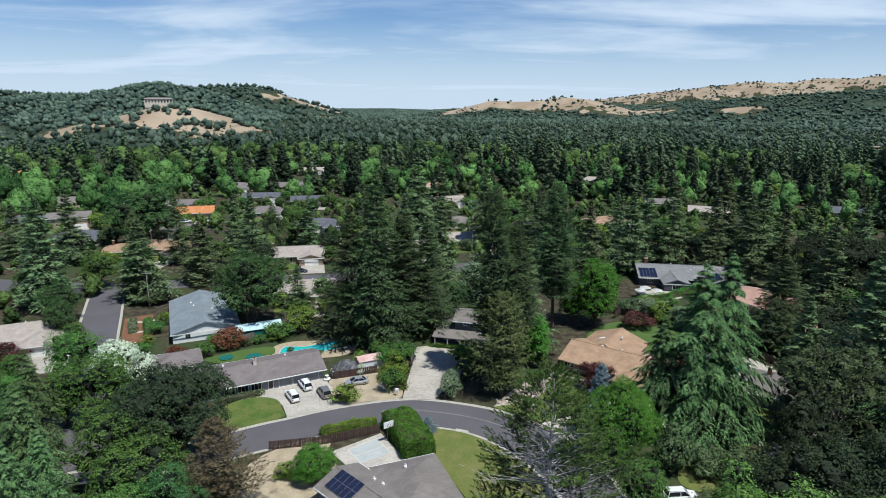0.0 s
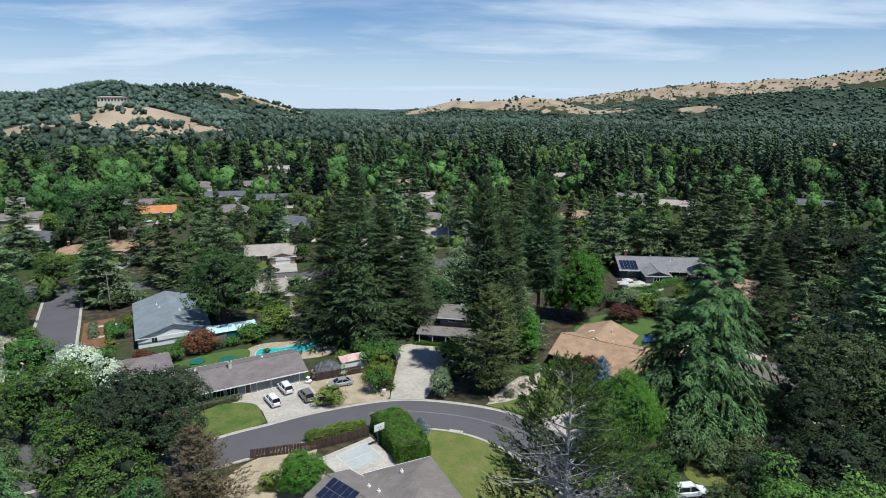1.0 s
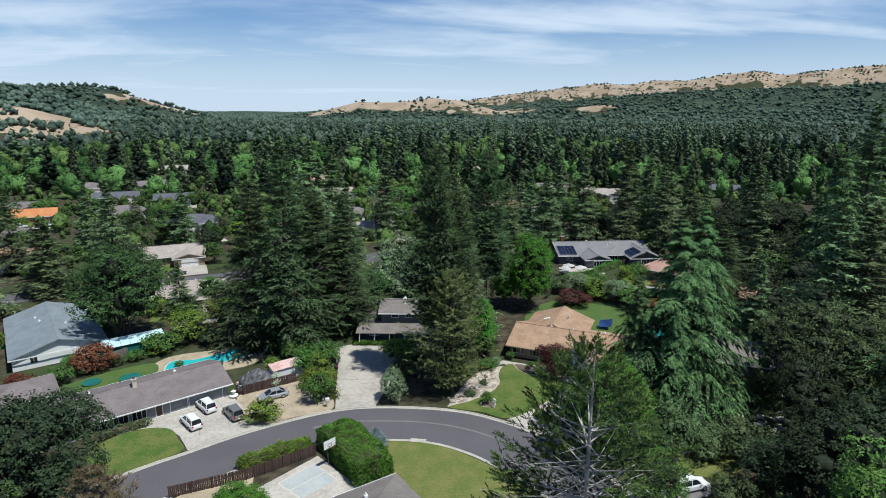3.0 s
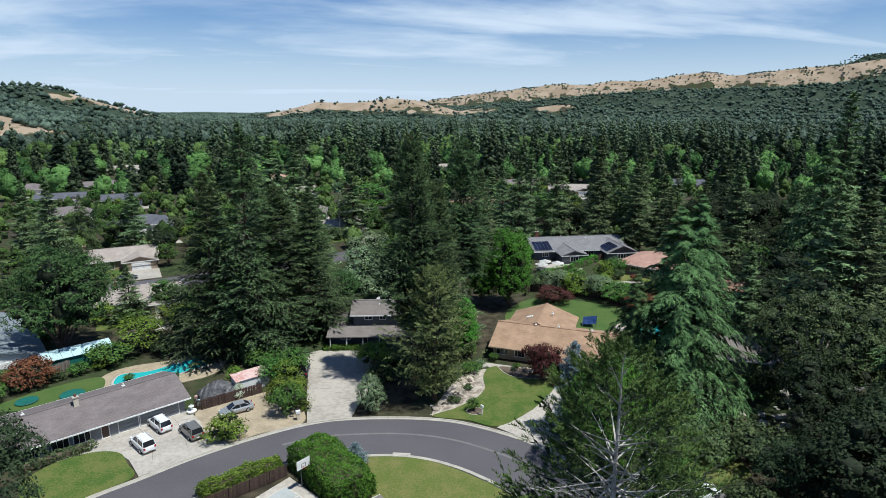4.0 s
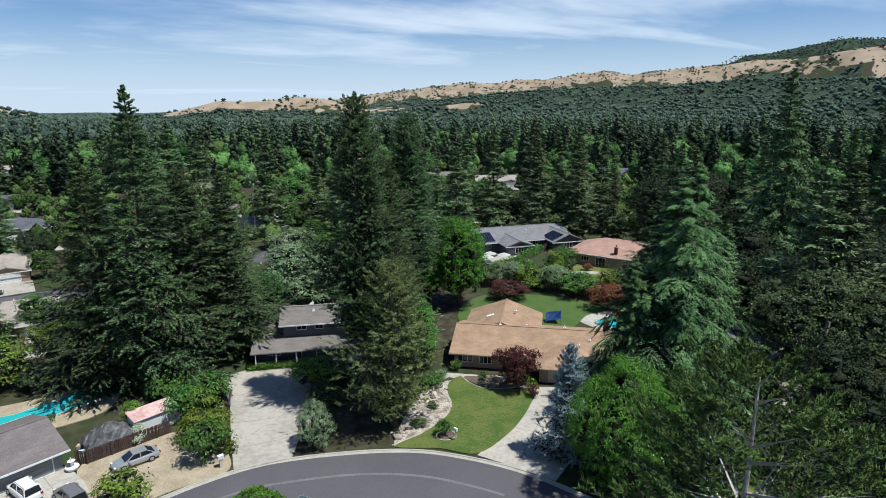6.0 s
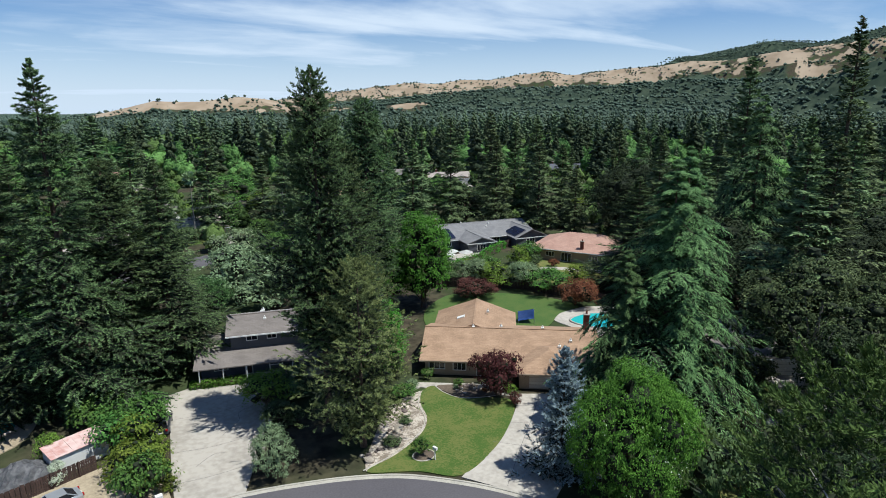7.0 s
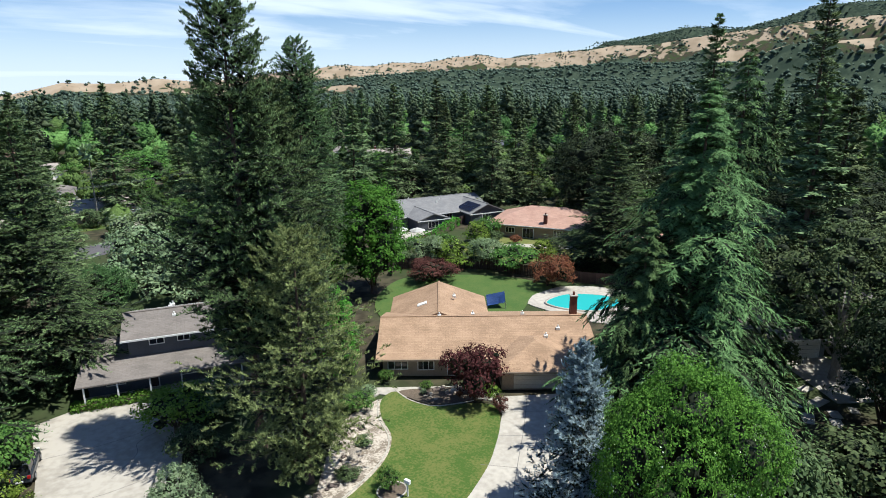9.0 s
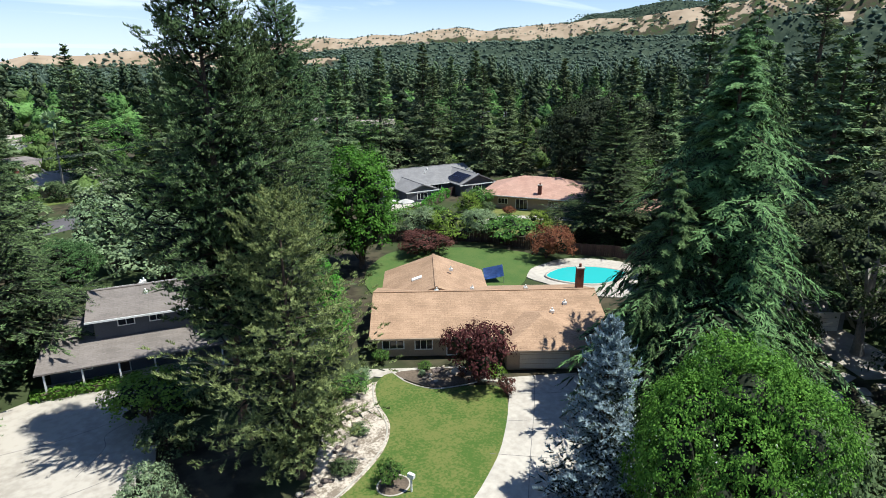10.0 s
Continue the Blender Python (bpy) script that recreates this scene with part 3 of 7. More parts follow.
en, el = earth.node_tree.nodes, earth.node_tree.links
ep = en["Principled BSDF"]
ep.inputs["Roughness"].default_value = 0.95
ep.inputs["Specular IOR Level"].default_value = 0.1
ea, et = en.new("ShaderNodeAttribute"), en.new("ShaderNodeTexCoord")
ea.attribute_name = "dry_grass"


def enoise(scale, detail=5):
    n = en.new("ShaderNodeTexNoise")
    n.inputs["Scale"].default_value, n.inputs["Detail"].default_value = scale, detail
    el.new(et.outputs["Object"], n.inputs["Vector"])
    return n.outputs[0]


def emix(fac, a, b):
    n = en.new("ShaderNodeMixRGB")
    el.new(fac, n.inputs[0])
    for i, c in ((1, a), (2, b)):
        if isinstance(c, tuple):
            n.inputs[i].default_value = (*c, 1)
        else:
            el.new(c, n.inputs[i])
    return n.outputs[0]


def estep(v, lo, hi):
    n = en.new("ShaderNodeMapRange")
    n.interpolation_type = "SMOOTHSTEP"
    n.inputs["From Min"].default_value, n.inputs["From Max"].default_value = lo, hi
    el.new(v, n.inputs["Value"])
    return n.outputs[0]


gold = emix(estep(enoise(0.012), 0.35, 0.65), (0.37, 0.285, 0.20), (0.28, 0.21, 0.14))
# leaf litter, darkened: deep shade under the trees put into its colour
litter = emix(estep(enoise(0.6, 6), 0.35, 0.65), (0.035, 0.030, 0.020), (0.080, 0.066, 0.042))
green = emix(estep(enoise(0.05), 0.42, 0.62), litter, (0.045, 0.062, 0.024))
edge = en.new("ShaderNodeMath")
edge.operation = "MULTIPLY_ADD"
edge.inputs[1].default_value = 2.2
el.new(enoise(0.022, 8), edge.inputs[0])
el.new(ea.outputs["Fac"], edge.inputs[2])
brush = emix(estep(enoise(0.03, 6), 0.40, 0.62), (0.028, 0.043, 0.028), (0.052, 0.070, 0.044))
neg = en.new("ShaderNodeMath")
neg.operation = "MULTIPLY"
neg.inputs[1].default_value = -1.0
el.new(ea.outputs["Fac"], neg.inputs[0])
floor_ = emix(estep(neg.outputs[0], 0.1, 0.4), green, brush)
el.new(emix(estep(edge.outputs[0], 1.50, 1.62), floor_, gold), ep.inputs["Base Color"])

ground_mesh = mesh_np("ground", np.stack([gx, gy, gz], -1).reshape(-1, 3), gf, earth, True)
at = ground_mesh.attributes.new("dry_grass", "FLOAT", "POINT")
wooded = np.clip((np.hypot(gx, gy - 60) - 450) / 300, 0, 1)
cover_kind = dryness(gx, gy)
at.data.foreach_set("value", np.where(cover_kind > 0.3, cover_kind, np.where(wooded > 0.2, -0.5 * wooded, cover_kind)).ravel().astype(np.float32))
tagged(new("ground", ground_mesh), "dry earth with leaf litter and golden grass hills", "ground", kind="structure")

# ---------------------------------------------------------------- roads
OUTER = [(-78, 62), (-60, 75.5), (-46, 84), (-33, 91.7), (-27, 94.7), (-21.4, 97.6), (-15, 100), (-9.5, 101.5), (-4.8, 102), (-0.3, 101.4), (4, 100.3), (8.4, 98.8),
         (12.5, 96.7), (16.2, 93.6), (19.4, 90.1), (22, 86), (25, 79), (26.6, 70), (25.8, 58), (23.6, 40), (22, 10), (20, -60)]
INNER = [(-84, 54), (-66, 67.5), (-52, 76.2), (-39, 79.3), (-31.5, 83), (-24.5, 86.6), (-18.5, 89.8), (-12.5, 92.3), (-7, 93), (-2, 92.1), (2.7, 90.9), (6.4, 88.9),
         (9.4, 86.2), (11.6, 83.4), (13.3, 80.8), (14.6, 78.4), (16.5, 74), (17.4, 67), (16.6, 57), (14.0, 40), (12.4, 10), (10.4, -60)]
outer, inner = curve(OUTER), curve(INNER)
between("road", outer, inner, 0.03, M["asphalt"], "dark grey asphalt street in a wide bend", "road")
crown = [o.lerp(i, 0.44) for o, i in zip(outer, inner)]
sweep("worn_seam", crown[56:112], [(-0.18, 0.034), (0.18, 0.034)], M["asphalt_worn"], "pale worn seam along the middle of the street", "road seam")
KERB = [(-0.42, 0.035), (-0.40, 0.05), (0.0, 0.05), (0.03, 0.13), (0.20, 0.135), (0.22, 0.0)]
sweep("kerb_outer", outer, KERB, M["kerb"], "weathered concrete kerb and gutter", "kerb")
sweep("kerb_inner", inner[::-1], KERB, M["kerb"], "weathered concrete kerb and gutter", "kerb")
SIDE_R = [(-52, 81), (-60.5, 99.5), (-73.5, 126), (-82.4, 145), (-90, 161), (-92, 165)]
SIDE_L = [(-61.5, 75), (-71, 97.5), (-84.5, 127.5), (-94, 148), (-101, 163), (-103, 167)]
side_r, side_l = curve(SIDE_R), curve(SIDE_L)
between("road_side", side_l, side_r, 0.036, M["asphalt"], "dark grey asphalt side street", "road")
sweep("kerb_side", side_r[6:-4], [(0.42, 0.04), (0.0, 0.05), (-0.03, 0.13), (-0.2, 0.135), (-0.22, 0)], M["kerb"], "weathered concrete kerb", "kerb")
sweep("kerb_side", side_l[8:-4], [(-0.42, 0.04), (0.0, 0.05), (0.03, 0.13), (0.2, 0.135), (0.22, 0)], M["kerb"], "weathered concrete kerb", "kerb")
between("road_cross", curve([(-150, 178), (-100, 173), (-70, 181), (-40, 184), (0, 196), (40, 215)]), curve([(-150, 168), (-100, 163), (-70, 171), (-40, 174), (0, 186), (40, 205)]), 0.042,
        M["asphalt"], "asphalt cross street under trees", "road")

# ---------------------------------------------------------------- plants
def unit(v):
    return v / np.maximum(np.linalg.norm(v, axis=-1, keepdims=True), 1e-6)


def kites(P, D, N, L, W, fold=0.25):
    """Leaf sprays: a folded kite at each place P, pointing along D, facing N."""
    D, S = unit(D), unit(np.cross(D, N))
    U = np.cross(S, D)
    L, W = np.asarray(L)[:, None], np.asarray(W)[:, None]
    mid = P + D * L * 0.45 - U * W * fold
    V = np.stack([P, mid + S * W, P + D * L, mid - S * W], 1).reshape(-1, 3)
    return V, np.arange(len(V)).reshape(-1, 4)


def spikes(P, D, N, L, W):
    """Needle sprays: a thin triangle at each place P, pointing along D, facing N."""
    D = unit(D)
    S = unit(np.cross(D, N))
    L, W = np.asarray(L)[:, None], np.asarray(W)[:, None]
    V = np.stack([P - S * W, P + S * W, P + D * L], 1).reshape(-1, 3)
    return V, np.arange(len(V)).reshape(-1, 3)


def stem_mesh(name, h, r, limbs, mat, n=8, bend=0.0, free=False):
    """A tapered trunk with its limbs grown out of it, one connected mesh. limbs: (start, end, radius);
    free limbs leave the trunk, or another limb, right at their start."""
    bm = bmesh.new()
    k = 10
    rings_ = []
    for i in range(k + 1):
        f = (1 - 0.93 * i / k) * (1.35 if i == 0 else 1)
        c = Vector((bend * math.sin(3 * i / k), bend * math.cos(2.2 * i / k) - bend, h * i / k))
        rings_.append([bm.verts.new(c + Vector((r * f * math.cos(2 * math.pi * a / n), r * f * math.sin(2 * math.pi * a / n), 0))) for a in range(n)])
    for a, b in zip(rings_, rings_[1:]):
        for q in range(n):
            bm.faces.new((a[q], a[(q + 1) % n], b[(q + 1) % n], b[q]))
    bm.faces.new(rings_[-1])
    for a, b, q in limbs:
        ring = rings_[min(max(round(a.z / h * k), 0), k)]
        d = (b - a).normalized()
        root = bm.verts.new(a) if free else max(ring, key=lambda v: (v.co - a).normalized().dot(d) if (v.co - a).length > 0 else 0)
        side_ = d.cross(Vector((0, 0, 1))).normalized() if abs(d.z) < 0.98 else Vector((1, 0, 0))
        up_ = side_.cross(d)
        three = [bm.verts.new(root.co + d * q * 2 + (side_ * math.cos(t) + up_ * math.sin(t)) * q) for t in (0.5, 2.6, 4.7)]
        tip = bm.verts.new(b)
        for s in range(3):
            bm.faces.new((root, three[(s + 1) % 3], three[s]))
            bm.faces.new((three[s], three[(s + 1) % 3], tip))
    me = bpy.data.meshes.new(name)
    bm.to_mesh(me)
    bm.free()
    me.materials.append(mat)
    return me


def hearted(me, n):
    """Gives the last n faces of a crown a dark tone that puts its inner shade into the colour."""
    me.materials.append(M["inner_shade"])
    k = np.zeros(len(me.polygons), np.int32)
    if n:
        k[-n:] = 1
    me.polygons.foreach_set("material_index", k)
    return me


def conifer(seed, h, r, nb, nt, per, size, leaf, rise=0.15, sag=0.35, low=0.04, power=0.7, bark="bark", hang=0.1, ragged=0.4, brush=0.0, lift=0.15, fan=0.5, slim=0.2, tuck=0.1, bare=0, under=0.8, top_rise=0.7, inner=0.18, open_side=None):
    """A conifer: each bough is a drooping fan of nt side branchlets, each a line of per needle sprays over a dark shade
    quad.
    brush gathers the sprays into upright tufts at the twig ends; on open_side, an angle, the boughs are dead and bare
    in a gap that widens downwards. Returns the meshes of trunk and crown."""
    g = np.random.default_rng(seed)
    zf = np.concatenate([1 - ((np.arange(nb) + g.random(nb)) / nb) ** 0.62, 0.62 + 0.375 * np.linspace(0, 1, max(nb // 5, 6)) ** 0.8])
    nb = len(zf)
    az = np.arange(nb) * 2.39996 + g.normal(0, 0.45, nb)
    swell = 1 + ragged * (0.8 * np.sin(az * 2 + seed) * np.sin(zf * 9 + seed) + g.random(nb) - 0.55 + 0.5 * np.sin(az * 3 + seed) * np.sin(zf * 24 + 2 * seed))
    swell = 1 + (swell - 1) * np.clip(1.8 * (1 - zf), 0.25, 1)
    L = r * (1 - zf) ** power * np.clip(swell, 0.4, 1.6) * np.clip(0.5 + 0.5 * zf / tuck, 0.5, 1) + 0.014 * h * (1 - zf) + 0.12
    el = rise + (top_rise - rise) * zf ** 2 + g.normal(0, 0.13, nb)
    out = np.stack([np.cos(az), np.sin(az), 0 * az], -1)
    side = np.stack([-np.sin(az), np.cos(az), 0 * az], -1)
    z0 = h * (low + (1 - low) * zf) * 0.985
    f = np.clip(np.linspace(inner, 1.0, nt)[None] + g.normal(0, 0.03, (nb, nt)), 0.08, 1.02)
    sl = sag * (0.6 + 0.8 * g.random((nb, 1)))
    B = out[:, None] * (f * np.cos(el)[:, None] * L[:, None])[..., None]
    B[..., 2] += z0[:, None] + L[:, None] * (f * np.sin(el)[:, None] - sl * f ** 2 + lift * f ** 3)
    slope = np.sin(el)[:, None] - 2 * sl * f + 3 * lift * f ** 2
    turn = np.where(np.arange(nt) % 2 == 0, 1.0, -1.0)[None] * (0.95 - 0.75 * np.clip((f - 0.75) / 0.25, 0, 1)) * (0.75 + 0.5 * g.random((nb, nt)))
    T = out[:, None] * np.cos(turn)[..., None] + side[:, None] * np.sin(turn)[..., None]
    T[..., 2] += slope * 0.8 - hang * 0.6 + g.normal(0, 0.16, (nb, nt))
    T = unit(T)
    W = fan * L[:, None] * np.clip(1.12 - 0.75 * f, 0.25, 1) * (0.65 + 0.6 * g.random((nb, nt))) + 0.10 * size + 0.012 * r
    S = unit(np.cross(T, np.array([0, 0, 1.0])))
    k = np.clip((np.arange(per) + g.random((nb, nt, per))) / per, 0, 1)
    k = k * (1 - 0.62 * brush) + 0.62 * brush
    P = B[:, :, None] + T[:, :, None] * (W[..., None] * k)[..., None]
    P[..., 2] -= hang * W[..., None] * k ** 2
    P += g.normal(0, 0.05 * size + 0.02, P.shape)
    sway = np.where(np.arange(per) % 2 == 0, 1.0, -1.0)[None, None, :, None] * (0.35 + 0.5 * g.random((nb, nt, per, 1)))
    D = T[:, :, None] * (0.75 - 0.35 * brush) + S[:, :, None] * sway + g.normal(0, 0.22 + 0.35 * brush, P.shape)
    D[..., 2] += 0.10 + 0.85 * brush - 1.1 * hang
    sz = size * (0.6 + 0.8 * g.random((nb, nt, per))) * (0.55 + 0.45 * (1 - zf) ** 0.5)[:, None, None]
    N = np.array([0, 0, 0.9]) + out[:, None, None] * 0.55 + g.normal(0, 0.25, P.shape)
    live = np.full(nb, True)
    if open_side is not None:
        live = np.abs((az - open_side + np.pi) % (2 * np.pi) - np.pi) > 0.55 + 1.0 * (0.78 - zf) + g.normal(0, 0.1, nb)
    V1, F1 = spikes(P[live].reshape(-1, 3), D[live].reshape(-1, 3), N[live].reshape(-1, 3), sz[live].ravel(), sz[live].ravel() * slim)
    # dark quad under each branchlet: the shade between boughs put into its colour
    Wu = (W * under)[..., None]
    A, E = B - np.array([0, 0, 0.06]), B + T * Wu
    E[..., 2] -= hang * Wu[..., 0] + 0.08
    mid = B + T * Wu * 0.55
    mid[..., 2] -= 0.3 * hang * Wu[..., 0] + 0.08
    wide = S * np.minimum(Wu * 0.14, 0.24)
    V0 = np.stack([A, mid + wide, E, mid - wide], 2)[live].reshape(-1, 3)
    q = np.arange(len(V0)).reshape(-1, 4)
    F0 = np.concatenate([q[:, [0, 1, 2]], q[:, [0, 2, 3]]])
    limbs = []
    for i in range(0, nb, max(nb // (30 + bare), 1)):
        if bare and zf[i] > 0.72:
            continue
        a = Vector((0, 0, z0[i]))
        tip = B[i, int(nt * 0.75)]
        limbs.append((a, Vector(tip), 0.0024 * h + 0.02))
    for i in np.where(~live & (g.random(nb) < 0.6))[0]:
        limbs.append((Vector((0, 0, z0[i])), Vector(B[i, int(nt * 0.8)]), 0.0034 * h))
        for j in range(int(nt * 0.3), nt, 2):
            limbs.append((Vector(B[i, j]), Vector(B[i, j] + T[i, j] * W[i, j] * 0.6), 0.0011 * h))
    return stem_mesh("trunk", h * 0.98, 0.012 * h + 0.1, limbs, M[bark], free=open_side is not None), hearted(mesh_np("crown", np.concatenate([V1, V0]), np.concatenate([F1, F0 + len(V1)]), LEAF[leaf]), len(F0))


def ball(n=3):
    """A unit ball of quads, n by n on each of six sides: vertices and faces."""
    V, F = [], []
    t = np.linspace(-1, 1, n + 1)
    for axis in range(3):
        for s in (-1, 1):
            k = len(V)
            for a in t:
                for b in t:
                    p = [0, 0, 0]
                    p[axis], p[(axis + 1) % 3], p[(axis + 2) % 3] = s, math.tan(a * 0.78), math.tan(b * 0.78) * s
                    V.append(p)
            for i in range(n):
                for j in range(n):
                    q = k + i * (n + 1) + j
                    F.append((q, q + n + 1, q + n + 2, q + 1))
    return unit(np.array(V, float)), np.array(F)


def broadleaf(seed, h, r, lobes, n, size, leaf, low=0.25, bark="bark", squash=0.85, droop=0.0, open_=0.0, per=16, lobe=1.0):
    """A broadleaf tree or shrub: lobes made of many leaf tufts on a branched stem."""
    g = np.random.default_rng(seed)
    zc, zh = h * (low + 1) / 2, h * (1 - low) / 2
    th, u = g.random(lobes) * 2 * np.pi, g.random(lobes) * 2 - 1
    rad = (0.45 + 0.33 * g.random(lobes)) * (1.5 - 0.5 * lobe)
    C = np.stack([np.cos(th) * np.sqrt(1 - u * u) * r * rad, np.sin(th) * np.sqrt(1 - u * u) * r * rad, zc + u * zh * rad * 1.0], -1)
    C[0] = (0, 0, zc + zh * 0.25)
    R = r * lobe * (0.26 + 0.22 * g.random(lobes))
    R[0] = r * lobe * 0.55
    m = n // per
    k = m * 7
    which = g.choice(lobes, k, p=R ** 2 / (R ** 2).sum())
    q = unit(g.normal(0, 1, (k, 3)))
    q[:, 2] = np.where(q[:, 2] < -0.35, -q[:, 2] * 0.6, q[:, 2])
    q = unit(q)
    shell = 1 - open_ * g.random(k) - 0.30 * g.random(k) ** 3 + 0.07 * g.normal(0, 1, k)
    squ = np.array([1, 1, min(squash * zh / r * 1.25, 1.5)])
    T = C[which] + q * (R[which] * shell)[:, None] * squ
    deep = np.stack([np.linalg.norm((T - C[j]) / squ, axis=1) / R[j] for j in range(lobes)], 1).min(1)
    outer_ = np.where((deep > 0.80 - 0.5 * open_) & (T[:, 2] > 0))[0][:m]
    m = len(outer_)
    T, q, which = T[outer_], q[outer_], which[outer_]
    tuft = size * 1.25
    o = g.normal(0, 1, (m, per, 3))
    P = (T[:, None] + o * tuft * np.array([0.8, 0.8, 0.5])).reshape(-1, 3)
    P[:, 2] = np.maximum(P[:, 2], 0.05 * h * g.random(len(P)) + 0.02)
    N = (q[:, None] * 0.8 + o * 0.35 + np.array([0, 0, 0.5])).reshape(-1, 3) + g.normal(0, 0.35, P.shape)
    D = np.cross(N, g.normal(0, 1, P.shape)) + np.array([0, 0, -droop])
    sz = size * (0.6 + 0.8 * g.random(len(P)))
    V, F = kites(P, D, N, sz, sz * 0.34)
    # dark ball inside each lobe: the crown's inner shade put into its colour
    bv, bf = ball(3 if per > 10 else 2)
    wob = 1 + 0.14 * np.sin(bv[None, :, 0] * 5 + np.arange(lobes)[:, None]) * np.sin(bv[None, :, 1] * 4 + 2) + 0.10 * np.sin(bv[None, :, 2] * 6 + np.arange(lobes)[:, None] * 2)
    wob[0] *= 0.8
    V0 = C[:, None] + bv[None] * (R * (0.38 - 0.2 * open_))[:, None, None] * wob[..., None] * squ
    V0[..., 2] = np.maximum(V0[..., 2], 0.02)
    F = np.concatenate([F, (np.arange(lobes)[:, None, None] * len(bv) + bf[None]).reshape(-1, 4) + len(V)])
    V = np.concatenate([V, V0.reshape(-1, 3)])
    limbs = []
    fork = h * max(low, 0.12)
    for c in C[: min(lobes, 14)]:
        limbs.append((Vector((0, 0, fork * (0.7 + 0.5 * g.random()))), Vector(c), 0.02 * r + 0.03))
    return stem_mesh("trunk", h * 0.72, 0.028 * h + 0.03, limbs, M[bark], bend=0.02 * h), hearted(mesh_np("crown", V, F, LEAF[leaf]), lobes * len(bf))


